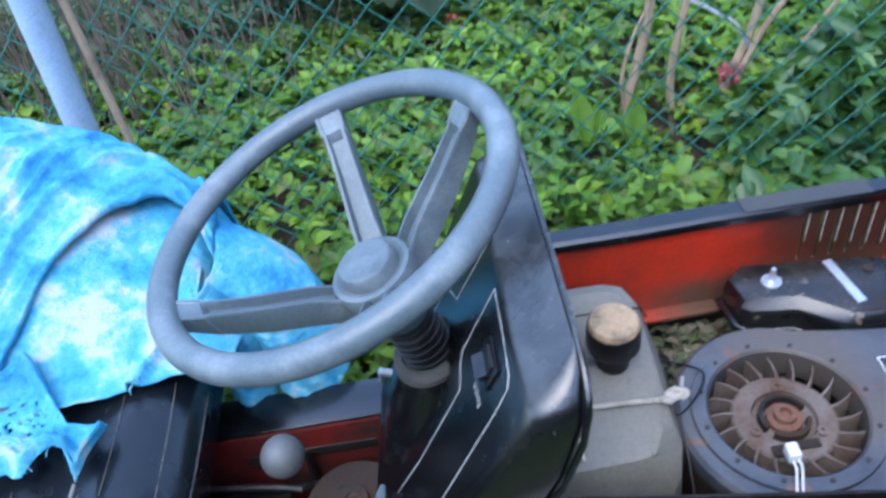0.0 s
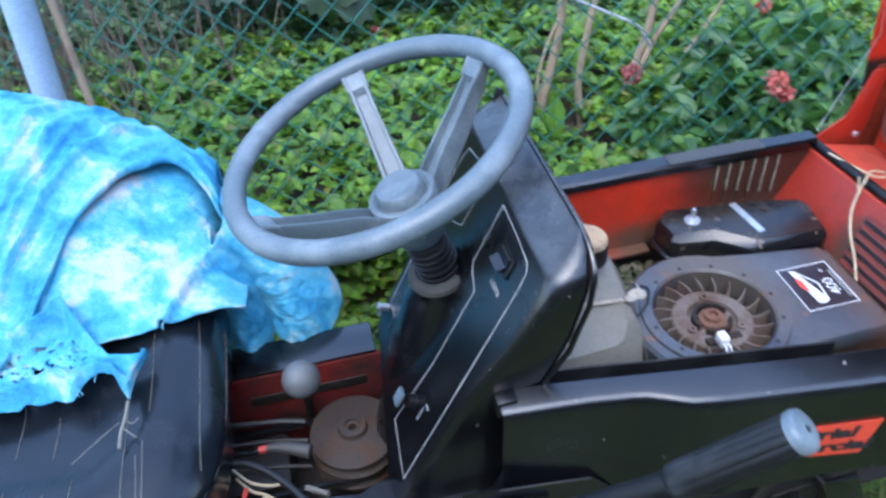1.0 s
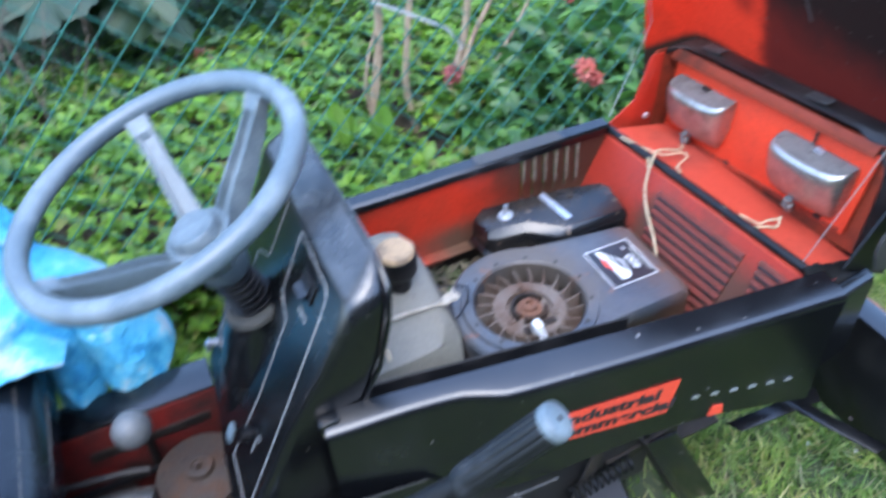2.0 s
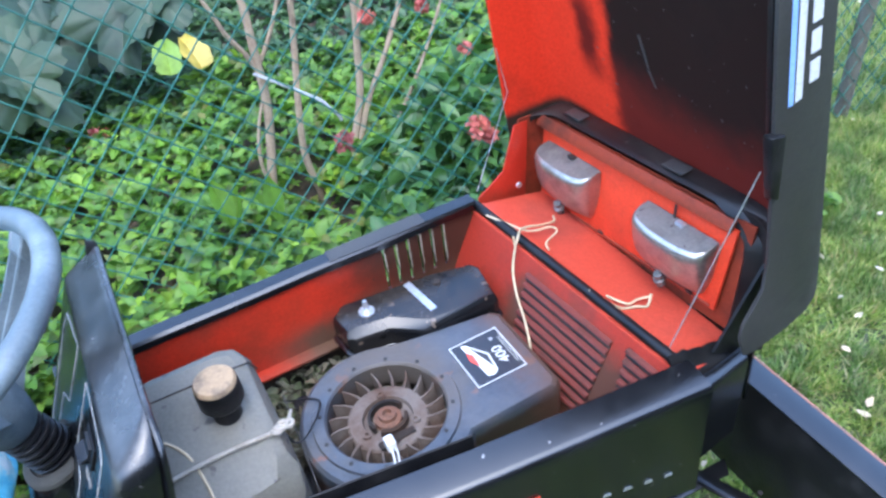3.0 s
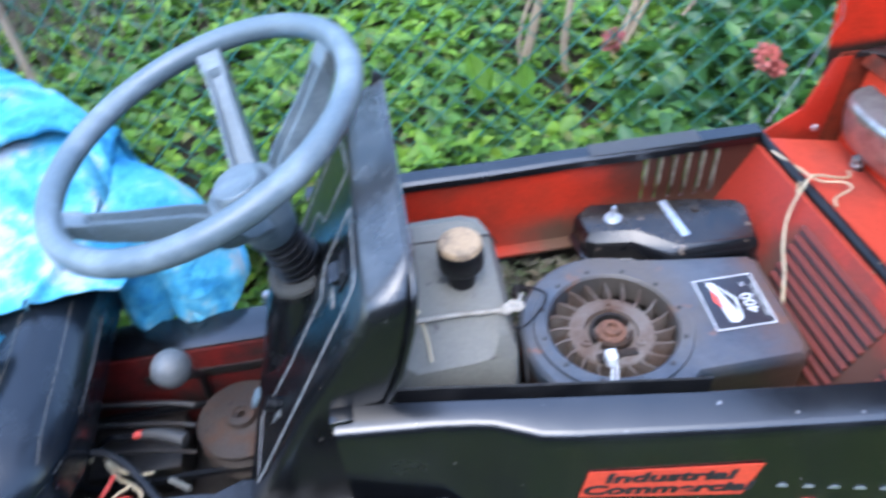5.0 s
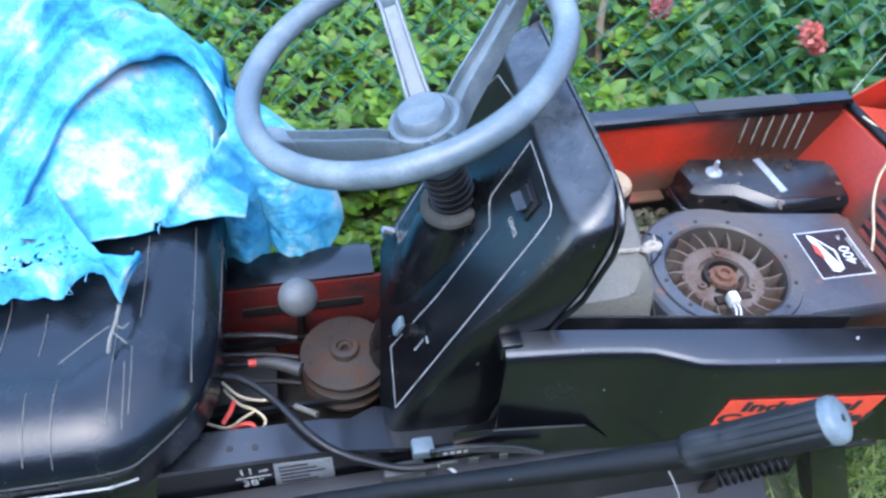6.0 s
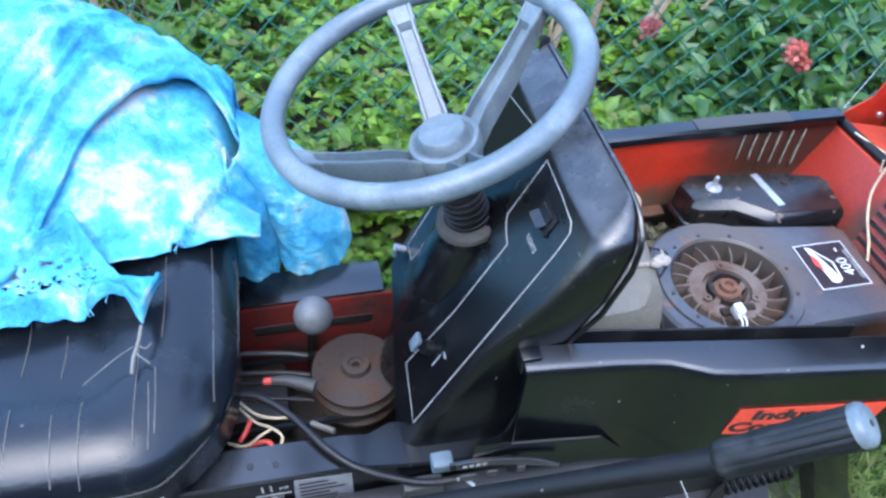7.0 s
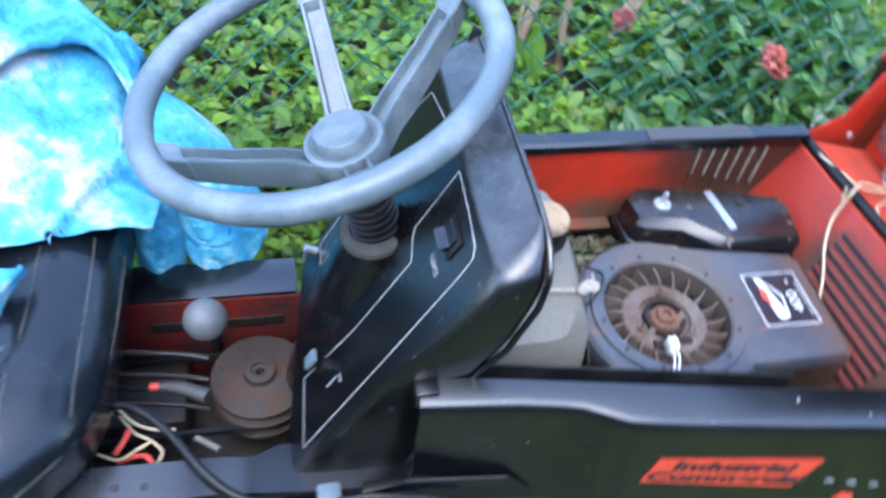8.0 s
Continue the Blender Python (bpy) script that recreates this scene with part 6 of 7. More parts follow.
def tarp():
    t = thing("tarpaulin", "crumpled sky-blue woven tarp, whitish where worn, draped over the seat", "tarp")

    def lower(u, v):
        x = -1.25 + (0.685 - 1.6 * max(0.0, 0.12 + 0.48 * v - 0.42)) * u
        y0 = lerp(FRONT, x) + 0.003 * noise.noise((x * 50, 0, 3))
        y = y0 + (0.60 - y0) * v
        # below the ragged tear the cloth lies a fold lower
        under = 1 / (1 + math.exp(-(lerp(TEAR, x) + 0.006 * noise.noise((x * 60, y * 60, 5)) - y) / 0.0022)) if x > -0.675 else 0.0
        return (x, y, tarp_height(x, y) + 0.014 * (1 - under) * max(0.0, 1 - abs(y - lerp(TEAR, x)) / 0.06) * (1 if x > -0.675 else 0) - 0.001 * under + (0.004 if v == 0 else 0))

    # cloth below the tear is bluer, which draws a dark line there
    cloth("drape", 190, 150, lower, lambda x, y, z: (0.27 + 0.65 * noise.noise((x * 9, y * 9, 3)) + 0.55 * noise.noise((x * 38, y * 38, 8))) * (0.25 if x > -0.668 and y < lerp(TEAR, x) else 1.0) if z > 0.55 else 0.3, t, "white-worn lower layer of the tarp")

    def upper(u, v):
        x = -1.25 + (0.665 - 1.6 * max(0.0, 0.28 + 0.37 * max(0.0, v - 0.08) - 0.42)) * u
        if v < 0.08:
            # the hem rolls under
            a = (1 - v / 0.08) * 3.4
            z = upper_height(x, 0.0)
            r = lerp([(-1.25, 0.005), (-0.74, 0.005), (-0.67, 0.008), (-0.60, 0.006)], x)
            return (x, lerp(ARC, x) - r * math.sin(a), z - r * (1 - math.cos(a)))
        d = (v - 0.08) / 0.92
        y = lerp(ARC, x) + d * (0.62 - lerp(ARC, x))
        return (x, y, upper_height(x, y - lerp(ARC, x)) - 0.09 * max(0.0, d - 0.8))

    cloth("upper_fold", 190, 150, upper, lambda x, y, z: -0.08 + 0.75 * max(0.0, noise.noise((x * 4, y * 7, 6))) + 0.2 * noise.noise((x * 30, y * 50, 2)), t, "folded bright blue upper layer of the tarp", 0.004)

    # torn flap lying on the cushion
    front = [(-1.25, -0.03), (-0.841, 0.004), (-0.795, 0.009), (-0.775, -0.002), (-0.766, -0.006), (-0.757, 0.020), (-0.740, 0.025), (-0.723, 0.020), (-0.710, -0.008), (-0.701, -0.026), (-0.694, 0.006), (-0.684, 0.038)]
    back = [(-1.25, 0.20), (-0.848, 0.110), (-0.819, 0.127), (-0.787, 0.146), (-0.758, 0.097), (-0.732, 0.056), (-0.703, 0.048), (-0.684, 0.048)]

    def hollow(x):
        return max(0.0, min(1.0, (-0.742 - x) / 0.04))

    def flap(u, v):
        x = -1.25 + 0.566 * u
        y = lerp(front, x) * (1 - v) + lerp(back, x) * v + 0.004 * noise.noise((x * 70, 0, 1)) * (1 - v)
        base = max(0.5785, tarp_height(x, y) + 0.003 if v > 0.3 else 0.0)
        deep = hollow(x)
        band = 0.020 * math.exp(-((v - 0.19) / 0.17) ** 2) - 0.007 * math.exp(-((v - 0.23) / 0.025) ** 2)
        ridge_line = 0.030 * deep * math.exp(-((v - 0.95) / 0.13) ** 2) - 0.020 * deep * max(0.0, v - 0.96) / 0.04
        crumple = 0.004 * noise.noise((x * 24, y * 28, 7)) + 0.008 * ridge(x * 26 + y * 18, y * 34, 2) + 0.005 * ridge(x * 60, y * 66 + x * 20, 4) - 0.004
        return (x, y, max(base + 0.001, base + band + ridge_line + (1 - deep) * 0.010 + crumple))

    def torn(x, y, z, v):
        return x < -0.762 and 0.36 < v < 0.74 and noise.noise((x * 150, y * 150, 3)) + 0.5 * noise.noise((x * 40, y * 40, 6)) > 0.34

    # the flap's hollow is coloured bluer by height, to stand for shade
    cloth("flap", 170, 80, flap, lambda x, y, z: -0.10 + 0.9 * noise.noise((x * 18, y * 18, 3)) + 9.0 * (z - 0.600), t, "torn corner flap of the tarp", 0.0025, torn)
    for pts, r in (([(-0.703, -0.024, 0.590), (-0.706, -0.045, 0.586), (-0.712, -0.060, 0.579), (-0.713, -0.080, 0.576)], 0.0022), ([(-0.709, -0.045, 0.586), (-0.700, -0.050, 0.580), (-0.694, -0.042, 0.578)], 0.0009), ([(-0.710, -0.055, 0.582), (-0.700, -0.064, 0.578), (-0.694, -0.070, 0.577)], 0.0009), ([(-0.712, -0.05, 0.586), (-0.735, -0.058, 0.576), (-0.765, -0.085, 0.574)], 0.0006)):
        part("tie_cord", tube(bmesh.new(), smooth_path(pts, 5), r, 7), M_TANK, t, "frayed pale tie cord")
    # frayed threads along the tear and the torn hems
    rng = random.Random(41)
    for name, line, count in (("tear_threads", TEAR[:5], 46), ("hem_threads", front[1:], 7), ("seat_edge_threads", FRONT[2:], 4)):
        bm = bmesh.new()
        for k in range(count):
            q = rng.choice((0.08, 0.22, 0.3, 0.47, 0.6, 0.66, 0.83, 0.95)) + rng.gauss(0, 0.035)
            x = line[0][0] + (line[-1][0] - line[0][0]) * q
            y = lerp(line, x)
            z = max(tarp_height(x, y), 0.585 if name == "hem_threads" else 0.0) + 0.008
            a, n = rng.uniform(-2.6, -0.5), rng.uniform(0.004, 0.011)
            d = Vector((math.cos(a), math.sin(a), 0)) * n
            tube(bm, [(x, y + 0.003, z), (x + d.x * 0.6, y + d.y * 0.6, z + rng.uniform(-0.002, 0.004)), (x + d.x, y + d.y, z - rng.uniform(0.001, 0.006))], rng.uniform(0.0003, 0.0007), 4)
        tagged(part(name, bm, M_THREAD, t), "short pale blue frayed threads", kind="stuff")

    # the gathered corner hanging over the footrest: two lobes with a deep crease between
    right = [(0.38, -0.440), (0.40, -0.436), (0.455, -0.440), (0.53, -0.470), (0.565, -0.505), (0.59, -0.540), (0.61, -0.570), (0.63, -0.598)]

    def corner(u, v):
        crease = 0.37
        w = min(1.0, u / 0.80)
        lobe = w / crease if w < crease else (w - crease) / (1 - crease)
        z = lerp([(0, 0.604), (0.45, 0.612), (1, 0.618)], w) * (1 - v) + (0.386 + 0.040 * (1 - max(0.0, math.sin(math.pi * min(0.97, max(0.03, lobe))))) ** 2 + 0.006 * (w > crease)) * v
        xl, xr = -0.603 - 0.022 * v, lerp(right, z)
        x = xl + (xr - xl) * (w + 0.05 * math.sin(2 * math.pi * w) * v)
        deep = max(0.0, math.sin(math.pi * lobe)) ** 0.55
        y = 0.222 + 0.045 * w * (1 - v) + 0.012 * v * w - (0.050 if w < crease else 0.058) * deep * (0.15 + 0.85 * v ** 0.8)
        if u < 0.05:
            y += 0.05 * (1 - u / 0.05)
        if u > 0.80:
            # the far end turns round behind
            a = (u - 0.80) / 0.20
            y += 0.10 * a
            x -= 0.035 * a * a
        fold = 0.010 * ridge(x * 22 + z * 7, z * 9, 2.2) + 0.006 * ridge(x * 40, z * 34 + x * 12, 5.1) + 0.0032 * ridge(x * 70 + z * 20, z * 75, 1.4) - 0.006
        if w > crease:
            fold += 0.0006 * math.sin(z * 620 + 9 * noise.noise((x * 20, z * 14, 3))) * math.exp(-((w - 0.55) / 0.16) ** 2)
        y -= fold * min(1.0, 0.3 + v)
        if v > 0.94:
            y += 0.03 * (v - 0.94) / 0.06
        return (x, y, z + 0.4 * fold)

    cloth("tail", 170, 120, corner, lambda x, y, z: 0.10 + 0.55 * max(0.0, noise.noise((x * 17, y * 17, z * 17))) + 0.25 * noise.noise((x * 60, y * 60, z * 60)), t, "gathered hanging corner of the tarp", 0.004)
    return t


tarp()

# ---- fence and post ----
def fence_y(x):
    return 0.700 - 0.06 * x


def fence():
    f = thing("chain_link_fence", "green vinyl-coated chain-link fence", "fence")
    w, hgt, r, n = 0.070, 0.072, 0.00155, 5
    for i in range(-52, 124):
        verts, faces, path = [], [], []
        flip = 1 if i % 2 else -1
        bends = []
        for j in range(0, 34):
            s = flip * (1 if j % 2 else -1)
            x = (i + 0.5 + 0.5 * s) * w / 2 + 0.0012 * s
            bends.append(Vector((x, fence_y(x) + (0.0022 if j % 2 == i % 2 else -0.0022), 0.03 + j * hgt / 2 + 0.0015 * noise.noise((x * 5, j * 0.7, 0)))))
        # a thicker, twisted hook at each bend
        for j, q in enumerate(bends):
            if j:
                path.append(q.lerp(bends[j - 1], 0.13))
            path.append(q)
            if j + 1 < len(bends):
                path.append(q.lerp(bends[j + 1], 0.13))
        for k, q in enumerate(path):
            d = (path[min(k + 1, len(path) - 1)] - path[max(k - 1, 0)]).normalized()
            side = d.cross(Vector((0, 1, 0))).normalized()
            up = d.cross(side)
            for j in range(n):
                a = 2 * math.pi * j / n
                verts.append(q + r * (1.75 if k % 3 == 0 else 1.0) * (math.cos(a) * side + math.sin(a) * up))
        for k in range(len(path) - 1):
            for j in range(n):
                a, b = k * n + j, k * n + (j + 1) % n
                faces.append((a, b, b + n, a + n))
        from_arrays("wire", verts, faces, M_FENCE, f, smooth=True)
    return f


fence()

post = thing("fence_post", "galvanised steel fence post", "post")
part("pipe", tube(bmesh.new(), [(-0.942, 0.722, -0.05), (-0.890, 0.722, 0.575), (-0.815, 0.722, 1.5)], 0.0265, 24), M_POST, post)
part("brace_cane", tube(bmesh.new(), [(-0.835, 0.735, 0.0), (-0.826, 0.735, 0.58), (-0.815, 0.735, 1.5)], 0.0075, 10), M_BARK, post, "thin weathered cane tied beside the post")
far_post = thing("fence_post", "weathered far fence post", "post")
part("pipe", tube(bmesh.new(), [(1.825, 0.61, -0.05), (1.825, 0.61, 1.4)], 0.022, 16), M_TANK, far_post)


# ---- planting ----
def leaf_field(name, count, region, height, size, material, label, category, seed, shape=0.38, tilt=0.6, whorl=1, depth=0.05):
    """Many single leaves, or tufts of leaves that spread from one tip."""
    rng = np.random.default_rng(seed)
    x0, x1, y0, y1 = region
    xs, ys = rng.uniform(x0, x1, count // whorl), rng.uniform(y0, y1, count // whorl)
    verts, faces = [], []
    mx, half, my = (x0 + x1) / 2, (x1 - x0) / 2, y1
    for x, y in zip(xs, ys):
        # ragged outline
        if max(abs(x - mx) / half, (y - y0) / (my - y0)) > 0.90 + 0.16 * noise.noise((x * 1.7, y * 1.7, 6)):
            continue
        z = height(x, y) - abs(rng.normal(0, depth))
        big = rng.uniform(*size)
        yaw = rng.uniform(0, 2 * math.pi)
        lean = tilt if whorl == 1 else 0.55 * tilt
        m = Matrix.Translation((x, y, max(z, 0.01))) @ Euler((rng.normal(0, lean), rng.normal(0, lean), yaw)).to_matrix().to_4x4()
        for k in range(whorl):
            s = big if whorl == 1 else big * rng.uniform(0.65, 1.1)
            spread = Matrix() if whorl == 1 else Euler((rng.normal(0.32, 0.25), rng.normal(0, 0.3), 2 * math.pi * k / whorl + rng.normal(0, 0.3))).to_matrix().to_4x4()
            b = len(verts)
            w, c = s * shape, 0.18 * s
            verts += [m @ (spread @ Vector(p)) for p in ((0, 0, 0), (w * 0.8, s * 0.30, c), (w * 0.75, s * 0.70, c * 0.8), (0, s * 1.1, -0.16 * s), (-w * 0.75, s * 0.70, c * 0.8), (-w * 0.8, s * 0.30, c), (0, s * 0.5, 0))]
            faces += [(b, b + 1, b + 6), (b + 1, b + 2, b + 6), (b + 2, b + 3, b + 6), (b + 3, b + 4, b + 6), (b + 4, b + 5, b + 6), (b + 5, b, b + 6)]
    ob = from_arrays(name, verts, faces, material, smooth=True)
    return tagged(ob, label, category, kind="stuff")


def bed_height(x, y):
    h = 0.30 + 0.05 * noise.noise((x * 2.2, y * 2.2, 0)) + 0.055 * noise.noise((x * 7, y * 7, 1))
    h -= 0.07 * max(0.0, y - 1.2) / 0.8
    h -= 0.17 * math.exp(-((x - 0.32) / 0.25) ** 2 - ((y - 0.86) / 0.22) ** 2)
    return max(0.1, h) * min(1.0, max(0.22, (y - 0.52) / 0.28))


leaf_field("ground_cover", 48000, (-2.1, 1.45, 0.30, 1.85), bed_height, (0.018, 0.043), M_LEAF, "dense low ground cover of small glossy green leaves", "plants", 3, 0.40, 0.5, 5, 0.035)
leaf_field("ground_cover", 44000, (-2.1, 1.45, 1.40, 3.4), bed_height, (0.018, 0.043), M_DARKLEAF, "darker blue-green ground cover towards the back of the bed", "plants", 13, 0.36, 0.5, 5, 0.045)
bm = bmesh.new()
n = 50
vs = [[bm.verts.new((-1.75 + 2.9 * i / n, 0.62 + 2.35 * j / n, max(0.0, bed_height(-1.75 + 2.9 * i / n, 0.62 + 2.35 * j / n) - 0.10) * (0 if j in (0, n) or i in (0, n) else 1))) for i in range(n + 1)] for j in range(n + 1)]
for j in range(n):
    for i in range(n):
        bm.faces.new((vs[j][i], vs[j][i + 1], vs[j + 1][i + 1], vs[j + 1][i]))
tagged(part("planting_bed", bm, M_SOIL), "dark shaded soil and stems under the ground cover", "soil", kind="structure")
# runners that have grown through the fence
leaf_field("ground_cover", 2600, (-0.62, 0.52, 0.59, 0.715), lambda x, y: 0.06 + 0.31 * (x * 7919.0 % 1.0) ** 0.8 * (0.85 + 0.5 * noise.noise((x * 5, 0, 2))), (0.022, 0.046), M_LEAF, "fresh green ground cover growing through the fence", "plants", 17, 0.42, 0.6, 4)
leaf_field("shrub_leaves", 460, (0.26, 0.80, 0.58, 0.72), lambda x, y: 0.10 + 0.25 * (x * 7919.0 % 1.0) ** 0.7 * (0.9 + 0.5 * noise.noise((x * 5, 0, 2))), (0.045, 0.075), M_SHRUB, "larger oval shrub leaves pushed through the fence", "plants", 19, 0.32)
leaf_field("shrub_leaves", 950, (0.36, 0.98, 0.70, 1.10), lambda x, y: 0.20 + 0.18 * min(1.0, max(0.0, (x - 0.40) / 0.30)) + 0.05 * noise.noise((x * 6, y * 6, 4)), (0.05, 0.085), M_SHRUB, "larger light green oval leaves at the foot of the shrub", "plants", 5, 0.32)


def broad_leaves():
    """Lobed hand-sized leaves with folded veins, on long stalks."""
    rng = random.Random(6)
    t = thing("broad_leaved_plant", "plant with large dusty grey-green lobed leaves", "plant")
    for k in range(64):
        x, y = rng.uniform(-0.75, 0.12), rng.uniform(1.55, 2.25)
        if x > -0.15 and rng.random() < 0.5:
            continue
        z = 0.50 + 0.14 * noise.noise((x * 3, y * 3, 4)) + 0.10 * (y - 1.5)
        size = rng.uniform(0.11, 0.19)
        m = Matrix.Translation((x, y, z)) @ Euler((0.75 + rng.gauss(0, 0.28), rng.gauss(0, 0.30), rng.gauss(0, 0.9))).to_matrix().to_4x4()
        bm = bmesh.new()
        centre = bm.verts.new(m @ Vector((0, 0, 0)))
        rim, mid = [], []
        n = 80
        for j in range(n):
            a = 2 * math.pi * j / n
            lobe = 0.66 + 0.34 * abs(math.cos(2.5 * a)) ** 0.75 + 0.035 * math.sin(26 * a) + 0.02 * rng.uniform(-1, 1)
            if abs(a - math.pi) < 0.30:
                lobe *= 0.45 + 1.6 * abs(a - math.pi)
            fold = 0.07 * math.cos(5 * a) + 0.02 * math.cos(15 * a)
            mid.append(bm.verts.new(m @ (Vector((math.sin(a), math.cos(a), 0.6 * fold)) * size * lobe * 0.55)))
            rim.append(bm.verts.new(m @ (Vector((math.sin(a), math.cos(a), fold - 0.14 * rng.uniform(0.8, 1.2))) * size * lobe)))
        for j in range(n):
            q = (j + 1) % n
            bm.faces.new((centre, mid[q], mid[j]))
            bm.faces.new((mid[j], mid[q], rim[q], rim[j]))
        part("leaf", bm, M_BIGLEAF, t, "", 60)
    for (x, y, z), yaw, material in (((0.130, 1.30, 0.515), 0.3, M_YELLOW), ((0.066, 1.31, 0.518), -0.15, M_FADING)):
        m = Matrix.Translation((x, y, z)) @ Euler((0.9, 0.1, yaw)).to_matrix().to_4x4()
        leaf = bmesh.new()
        rows = []
        for j in range(9):
            q = j / 8
            w = 0.040 * math.sin(math.pi * min(0.97, q * 0.80 + 0.16)) ** 0.8 * rng.uniform(0.80, 1.12)
            rows.append([leaf.verts.new(m @ Vector((w * e, -0.05 + 0.10 * q, 0.022 * abs(e) + 0.006 * rng.gauss(0, 1) * abs(e) - 0.03 * q * q))) for e in (-1, -0.5, 0, 0.5, 1)])
        for a, b in zip(rows, rows[1:]):
            for k in range(4):
                leaf.faces.new((a[k], a[k + 1], b[k + 1], b[k]))
        part("leaf", leaf, material, t, "yellowed dying leaf" if material is M_YELLOW else "", 60)


broad_leaves()


def young_leaf(x, y, z, high, wide, turn, owner):
    """One upright spoon-shaped leaf, folded a little along its rib."""
    bm, rows = bmesh.new(), []
    m = Matrix.Translation((x, y, z)) @ Euler((-0.25, 0.12 * turn, turn)).to_matrix().to_4x4()
    for j in range(11):
        q = j / 10
        w = wide * (0.12 + math.sin(math.pi * min(0.985, q ** 1.15 * 0.94 + 0.03)) ** 0.9)
        rows.append([bm.verts.new(m @ Vector((w * e, -0.018 * abs(e) + 0.03 * q * q, high * q + 0.003 * math.sin(9 * q + 3 * e) * abs(e)))) for e in (-1, -0.55, 0, 0.55, 1)])
    for a, b in zip(rows, rows[1:]):
        for k in range(4):
            bm.faces.new((a[k], a[k + 1], b[k + 1], b[k]))
    part("leaf", bm, M_YOUNG, owner, "", 60)


seedling = thing("young_plant", "young plant with upright yellow-green leaves among the ground cover", "plant")
for x, y, z, high, wide, turn in ((0.025, 0.800, 0.315, 0.110, 0.021, 0.2), (0.046, 0.806, 0.300, 0.085, 0.018, -0.7), (0.135, 0.800, 0.285, 0.100, 0.020, -0.2), (0.122, 0.812, 0.275, 0.075, 0.016, 0.8)):
    young_leaf(x, y, z, high, wide, turn, seedling)


def shrub():
    s = thing("flowering_shrub", "bare-stemmed shrub with pale twigs and red flowers", "shrub")
    for path, r in (([(0.175, 1.05, 0.0), (0.184, 1.05, 0.197), (0.208, 1.05, 0.32), (0.229, 1.05, 0.443), (0.233, 1.05, 0.592), (0.236, 1.06, 0.713), (0.22, 1.08, 1.1)], 0.014),
                    ([(0.176, 1.05, 0.05), (0.178, 1.045, 0.209), (0.172, 1.04, 0.30), (0.194, 1.045, 0.393), (0.235, 1.05, 0.479)], 0.006),
                    ([(0.33, 1.05, 0.0), (0.306, 1.05, 0.132), (0.289, 1.05, 0.269), (0.305, 1.05, 0.415), (0.332, 1.06, 0.558), (0.348, 1.06, 0.68), (0.36, 1.08, 1.0)], 0.011),
                    ([(0.33, 1.04, 0.0), (0.346, 1.05, 0.044), (0.417, 1.05, 0.216), (0.468, 1.05, 0.37), (0.485, 1.05, 0.507), (0.496, 1.05, 0.635), (0.50, 1.08, 1.0)], 0.013),
                    ([(0.430, 1.05, 0.235), (0.446, 1.04, 0.258), (0.488, 1.04, 0.362), (0.559, 1.04, 0.482), (0.622, 1.05, 0.597), (0.75, 1.06, 0.85)], 0.009),
                    ([(0.228, 1.05, 0.525), (0.213, 1.045, 0.57), (0.178, 1.04, 0.638), (0.155, 1.04, 0.712), (0.10, 1.04, 0.85)], 0.007),
                    ([(0.236, 1.05, 0.54), (0.282, 1.04, 0.618), (0.316, 1.04, 0.689), (0.36, 1.04, 0.80)], 0.006),
                    ([(0.50, 1.05, 0.18), (0.555, 1.04, 0.268), (0.622, 1.04, 0.364), (0.69, 1.04, 0.486), (0.80, 1.05, 0.70)], 0.006),
                    ([(0.492, 1.05, 0.57), (0.53, 1.04, 0.66), (0.55, 1.03, 0.80)], 0.005)):
        part("stem", tube(bmesh.new(), smooth_path(path, 6), lambda t, r=r: r * (1 - 0.4 * t), 9), M_BARK, s)
    part("tie_strap", tube(bmesh.new(), smooth_path([(0.212, 1.020, 0.536), (0.236, 0.90, 0.555), (0.262, 0.76, 0.575), (0.272, 0.718, 0.578), (0.283, 0.706, 0.562), (0.296, 0.703, 0.542), (0.300, 0.703, 0.530)], 5), 0.0036, 8), M_PRINT, s, "pale strap tying two stems")
    rng = random.Random(4)
    for x, y, z, r in ((0.339, 0.85, 0.387, 0.030), (0.605, 0.67, 0.408, 0.034), (0.632, 0.67, 0.380, 0.022), (-0.167, 1.55, 0.250, 0.036), (-0.265, 1.55, 0.232, 0.024), (0.765, 1.0, 0.43, 0.02), (0.504, 1.0, 0.595, 0.022), (0.654, 1.0, 0.58, 0.02)):
        bm = bmesh.new()
        for k in range(70):
            d = Vector((rng.gauss(0, 1), rng.gauss(0, 1), rng.gauss(0, 1))).normalized() * r * rng.uniform(0.4, 0.9)
            c = Vector((x, y, z)) + d
            m = Matrix.Translation(c) @ Euler((rng.uniform(0, 6), rng.uniform(0, 6), rng.uniform(0, 6))).to_matrix().to_4x4()
            q = 0.008
            v = [bm.verts.new(m @ Vector(p)) for p in ((0, -q, 0), (q, 0, 0.002), (0, q, 0), (-q, 0, 0.002))]
            bm.faces.new(v)
        part("flower", bm, M_FLOWER, s, "cluster of small red flowers", 0)
    return s


shrub()

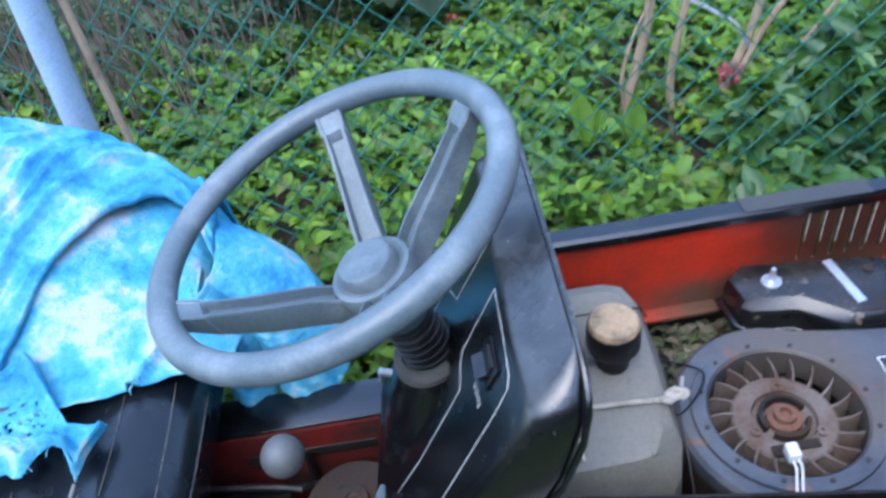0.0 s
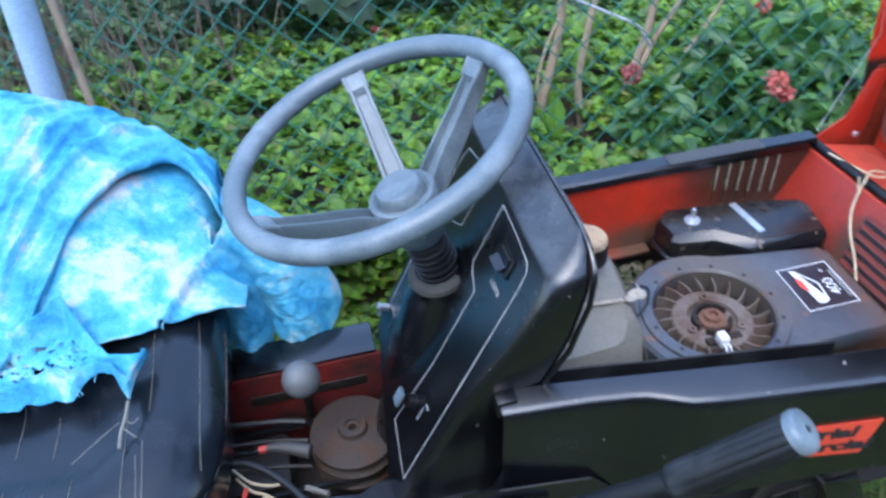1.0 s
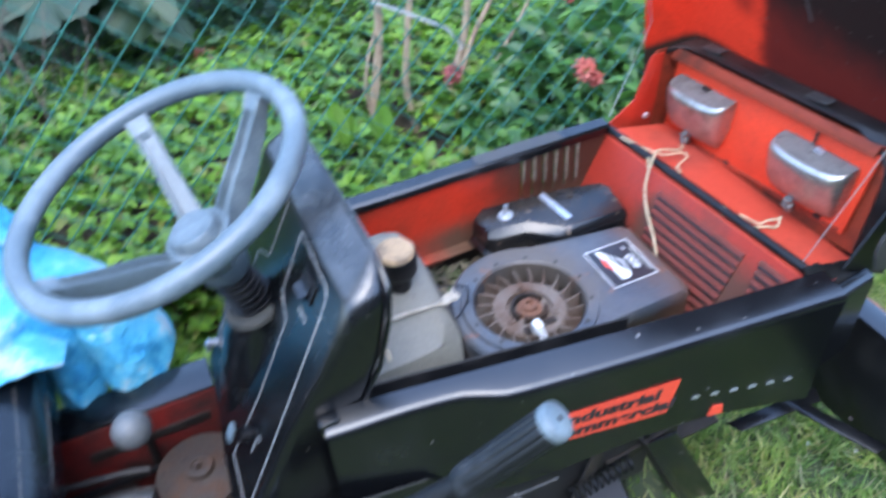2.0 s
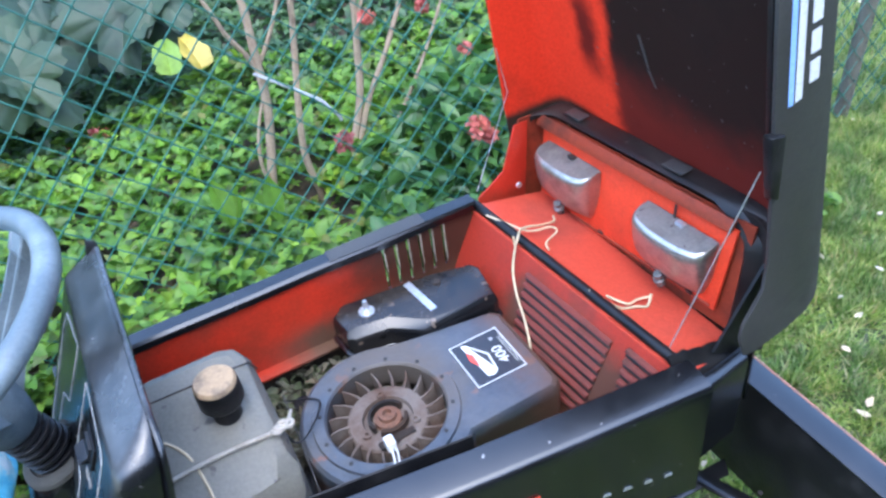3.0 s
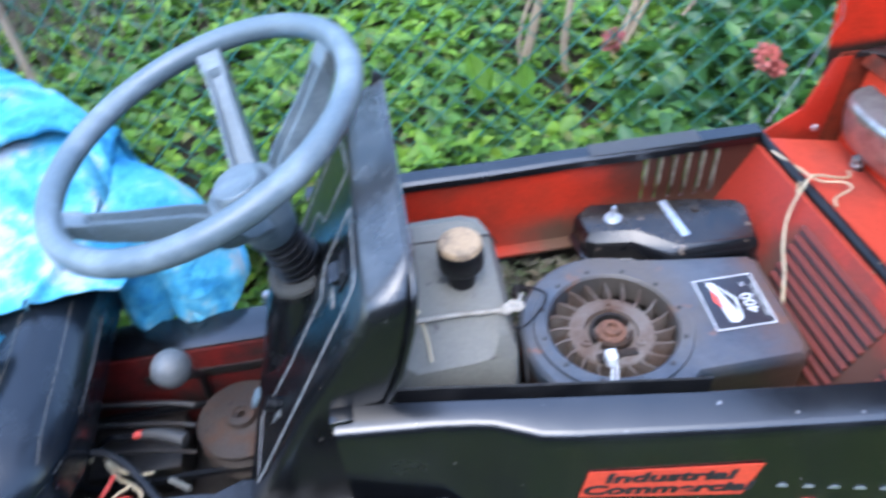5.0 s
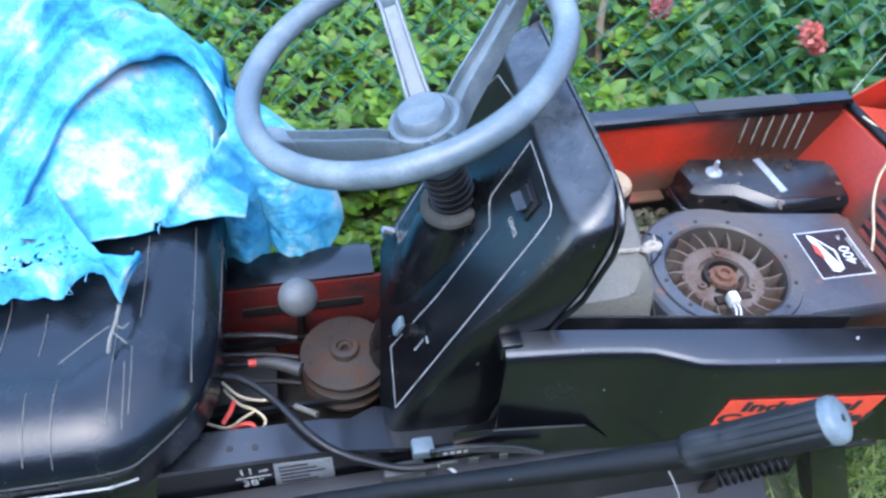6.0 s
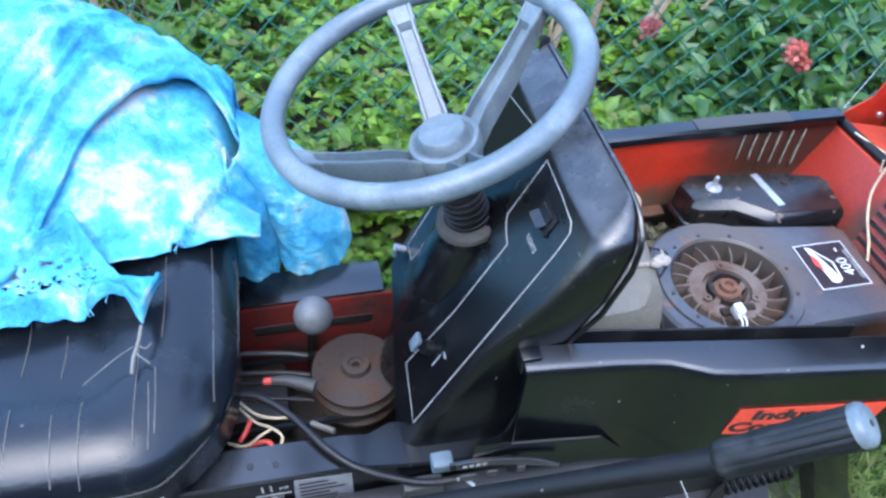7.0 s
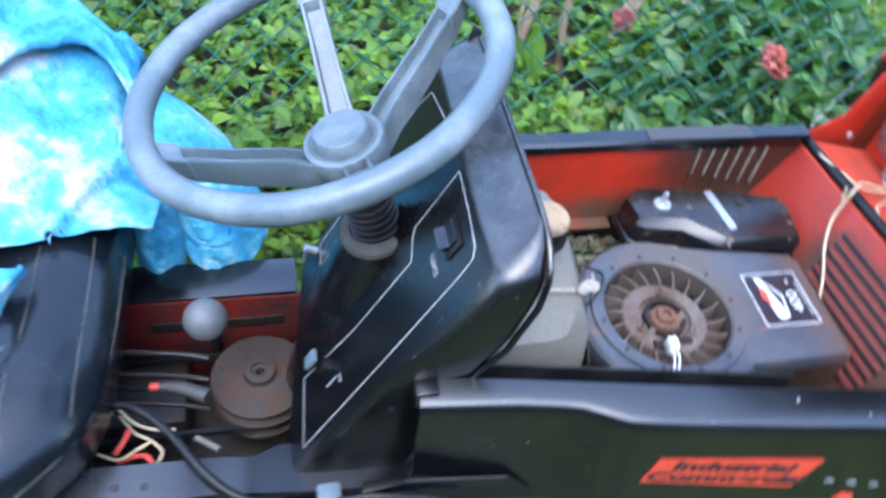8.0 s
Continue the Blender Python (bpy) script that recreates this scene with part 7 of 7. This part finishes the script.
# bare brown twigs in the shade beyond the corner post
rng = random.Random(12)
bare = thing("bare_shrub", "leafless shrub of thin brown twigs in the shade", "shrub")
M_TWIG = worn("dry_twig", (0.10, 0.07, 0.05), (0.20, 0.16, 0.12), 0.85, scale=20, amount=0.5)
for k in range(150):
    x, y = rng.uniform(-1.5, -0.50), rng.uniform(1.15, 1.7)
    if x > -0.75 and rng.random() < 0.6:
        continue
    pts = [Vector((x, y, 0.05))]
    for j in range(4):
        pts.append(pts[-1] + Vector((rng.gauss(0, 0.035), rng.gauss(0, 0.02), rng.uniform(0.14, 0.24))))
    part("twig", tube(bmesh.new(), pts, lambda q, r=rng.uniform(0.002, 0.005): r * (1 - 0.6 * q), 5), M_TWIG, bare, "", 60)

# lawn blades
rng = np.random.default_rng(9)
verts, faces = [], []
for k in range(260000):
    x, y = (rng.normal(1.5, 0.75), rng.normal(0.2, 0.8)) if k % 4 else (rng.normal(1.0, 2.4), rng.normal(-0.6, 1.9))
    if y > 0.62 and abs(x + 0.30) < 1.48 + 0.2 * noise.noise((y * 3, 0, 0)) and y < 3.0 or abs(y) > 4.0 or x < 0.3 and rng.random() < 0.8:
        continue
    tuft = noise.noise((x * 13, y * 13, 2)) + 0.6 * noise.noise((x * 33, y * 33, 5))
    if tuft < -0.28 and rng.random() < 0.75:
        continue
    h, a, b = rng.uniform(0.018, 0.042) * (1.0 + 0.9 * max(-0.4, tuft)), rng.uniform(0, 6.28), len(verts)
    dx, dy = 0.0030 * math.cos(a), 0.0030 * math.sin(a)
    lx, ly = rng.normal(0, 0.022), rng.normal(0, 0.022)
    verts += [(x - dx, y - dy, -0.004), (x + dx, y + dy, -0.004), (x + lx, y + ly, h)]
    faces.append((b, b + 1, b + 2))
# thinner growth over the rest of the lawn
for k in range(150000):
    x, y = rng.uniform(-5.0, 6.0), rng.uniform(-4.0, 4.1)
    if -2.2 < x < 1.3 and 0.5 < y < 3.3 or -1.3 < x < 0.6 and -0.45 < y < 0.5 or 0.3 < x < 3.0 and -1.0 < y < 1.6:
        continue
    h, a, b = rng.uniform(0.02, 0.05), rng.uniform(0, 6.28), len(verts)
    dx, dy = 0.005 * math.cos(a), 0.005 * math.sin(a)
    verts += [(x - dx, y - dy, -0.004), (x + dx, y + dy, -0.004), (x + rng.normal(0, 0.03), y + rng.normal(0, 0.03), h)]
    faces.append((b, b + 1, b + 2))
tagged(from_arrays("grass", verts, faces, M_GRASS), "short mown grass", "grass", kind="stuff")

# pale fallen petals and dry leaf bits on the lawn
rng = random.Random(77)
verts, faces = [], []
for k in range(420):
    x, y, q, a, b = rng.uniform(0.3, 3.4), rng.uniform(-1.3, 1.6), rng.uniform(0.006, 0.017), rng.uniform(0, 6.28), len(verts)
    if y > 0.62 and x < 1.2:
        continue
    z = rng.uniform(0.018, 0.034)
    verts += [(x + q * math.cos(a + c) * e, y + q * math.sin(a + c) * e, z + 0.006 * rng.random()) for c, e in ((0, 1.0), (1.2, 0.55), (2.4, 0.6), (3.3, 0.9), (4.4, 0.5))]
    faces.append(tuple(range(b, b + 5)))
tagged(from_arrays("fallen_petals", verts, faces, leaf_material("pale_petal", [(0.50, 0.47, 0.42), (0.40, 0.34, 0.26), (0.58, 0.54, 0.50), (0.33, 0.26, 0.17)], 0.7, 0.2)), "pale fallen petals and dry leaf bits on the lawn", "leaf litter", kind="stuff")

# unseen plain hedge-dark wall, added on the far side to darken reflections
far_wall = part("wall_north", box(-9, 9, 4.2, 4.5, 0, 2.0), worn("dark_green_backdrop", (0.025, 0.045, 0.015), (0.05, 0.08, 0.025), 0.9, scale=6, amount=0.5, bump=1.0, bump_scale=30))
tagged(far_wall, "unseen plain dark green wall that darkens reflections", "wall", kind="structure")

# unseen plain wall added behind the viewer, kept dark for the reflections
part_wall = part("wall_south", box(-9, 9, -4.3, -4.1, 0, 3.4), worn("dark_brown_backdrop", (0.07, 0.06, 0.05), (0.05, 0.042, 0.036), 0.9, scale=3, amount=0.5, bump=0.4))
tagged(part_wall, "unseen plain dark wall added behind the viewer", "wall", kind="structure")
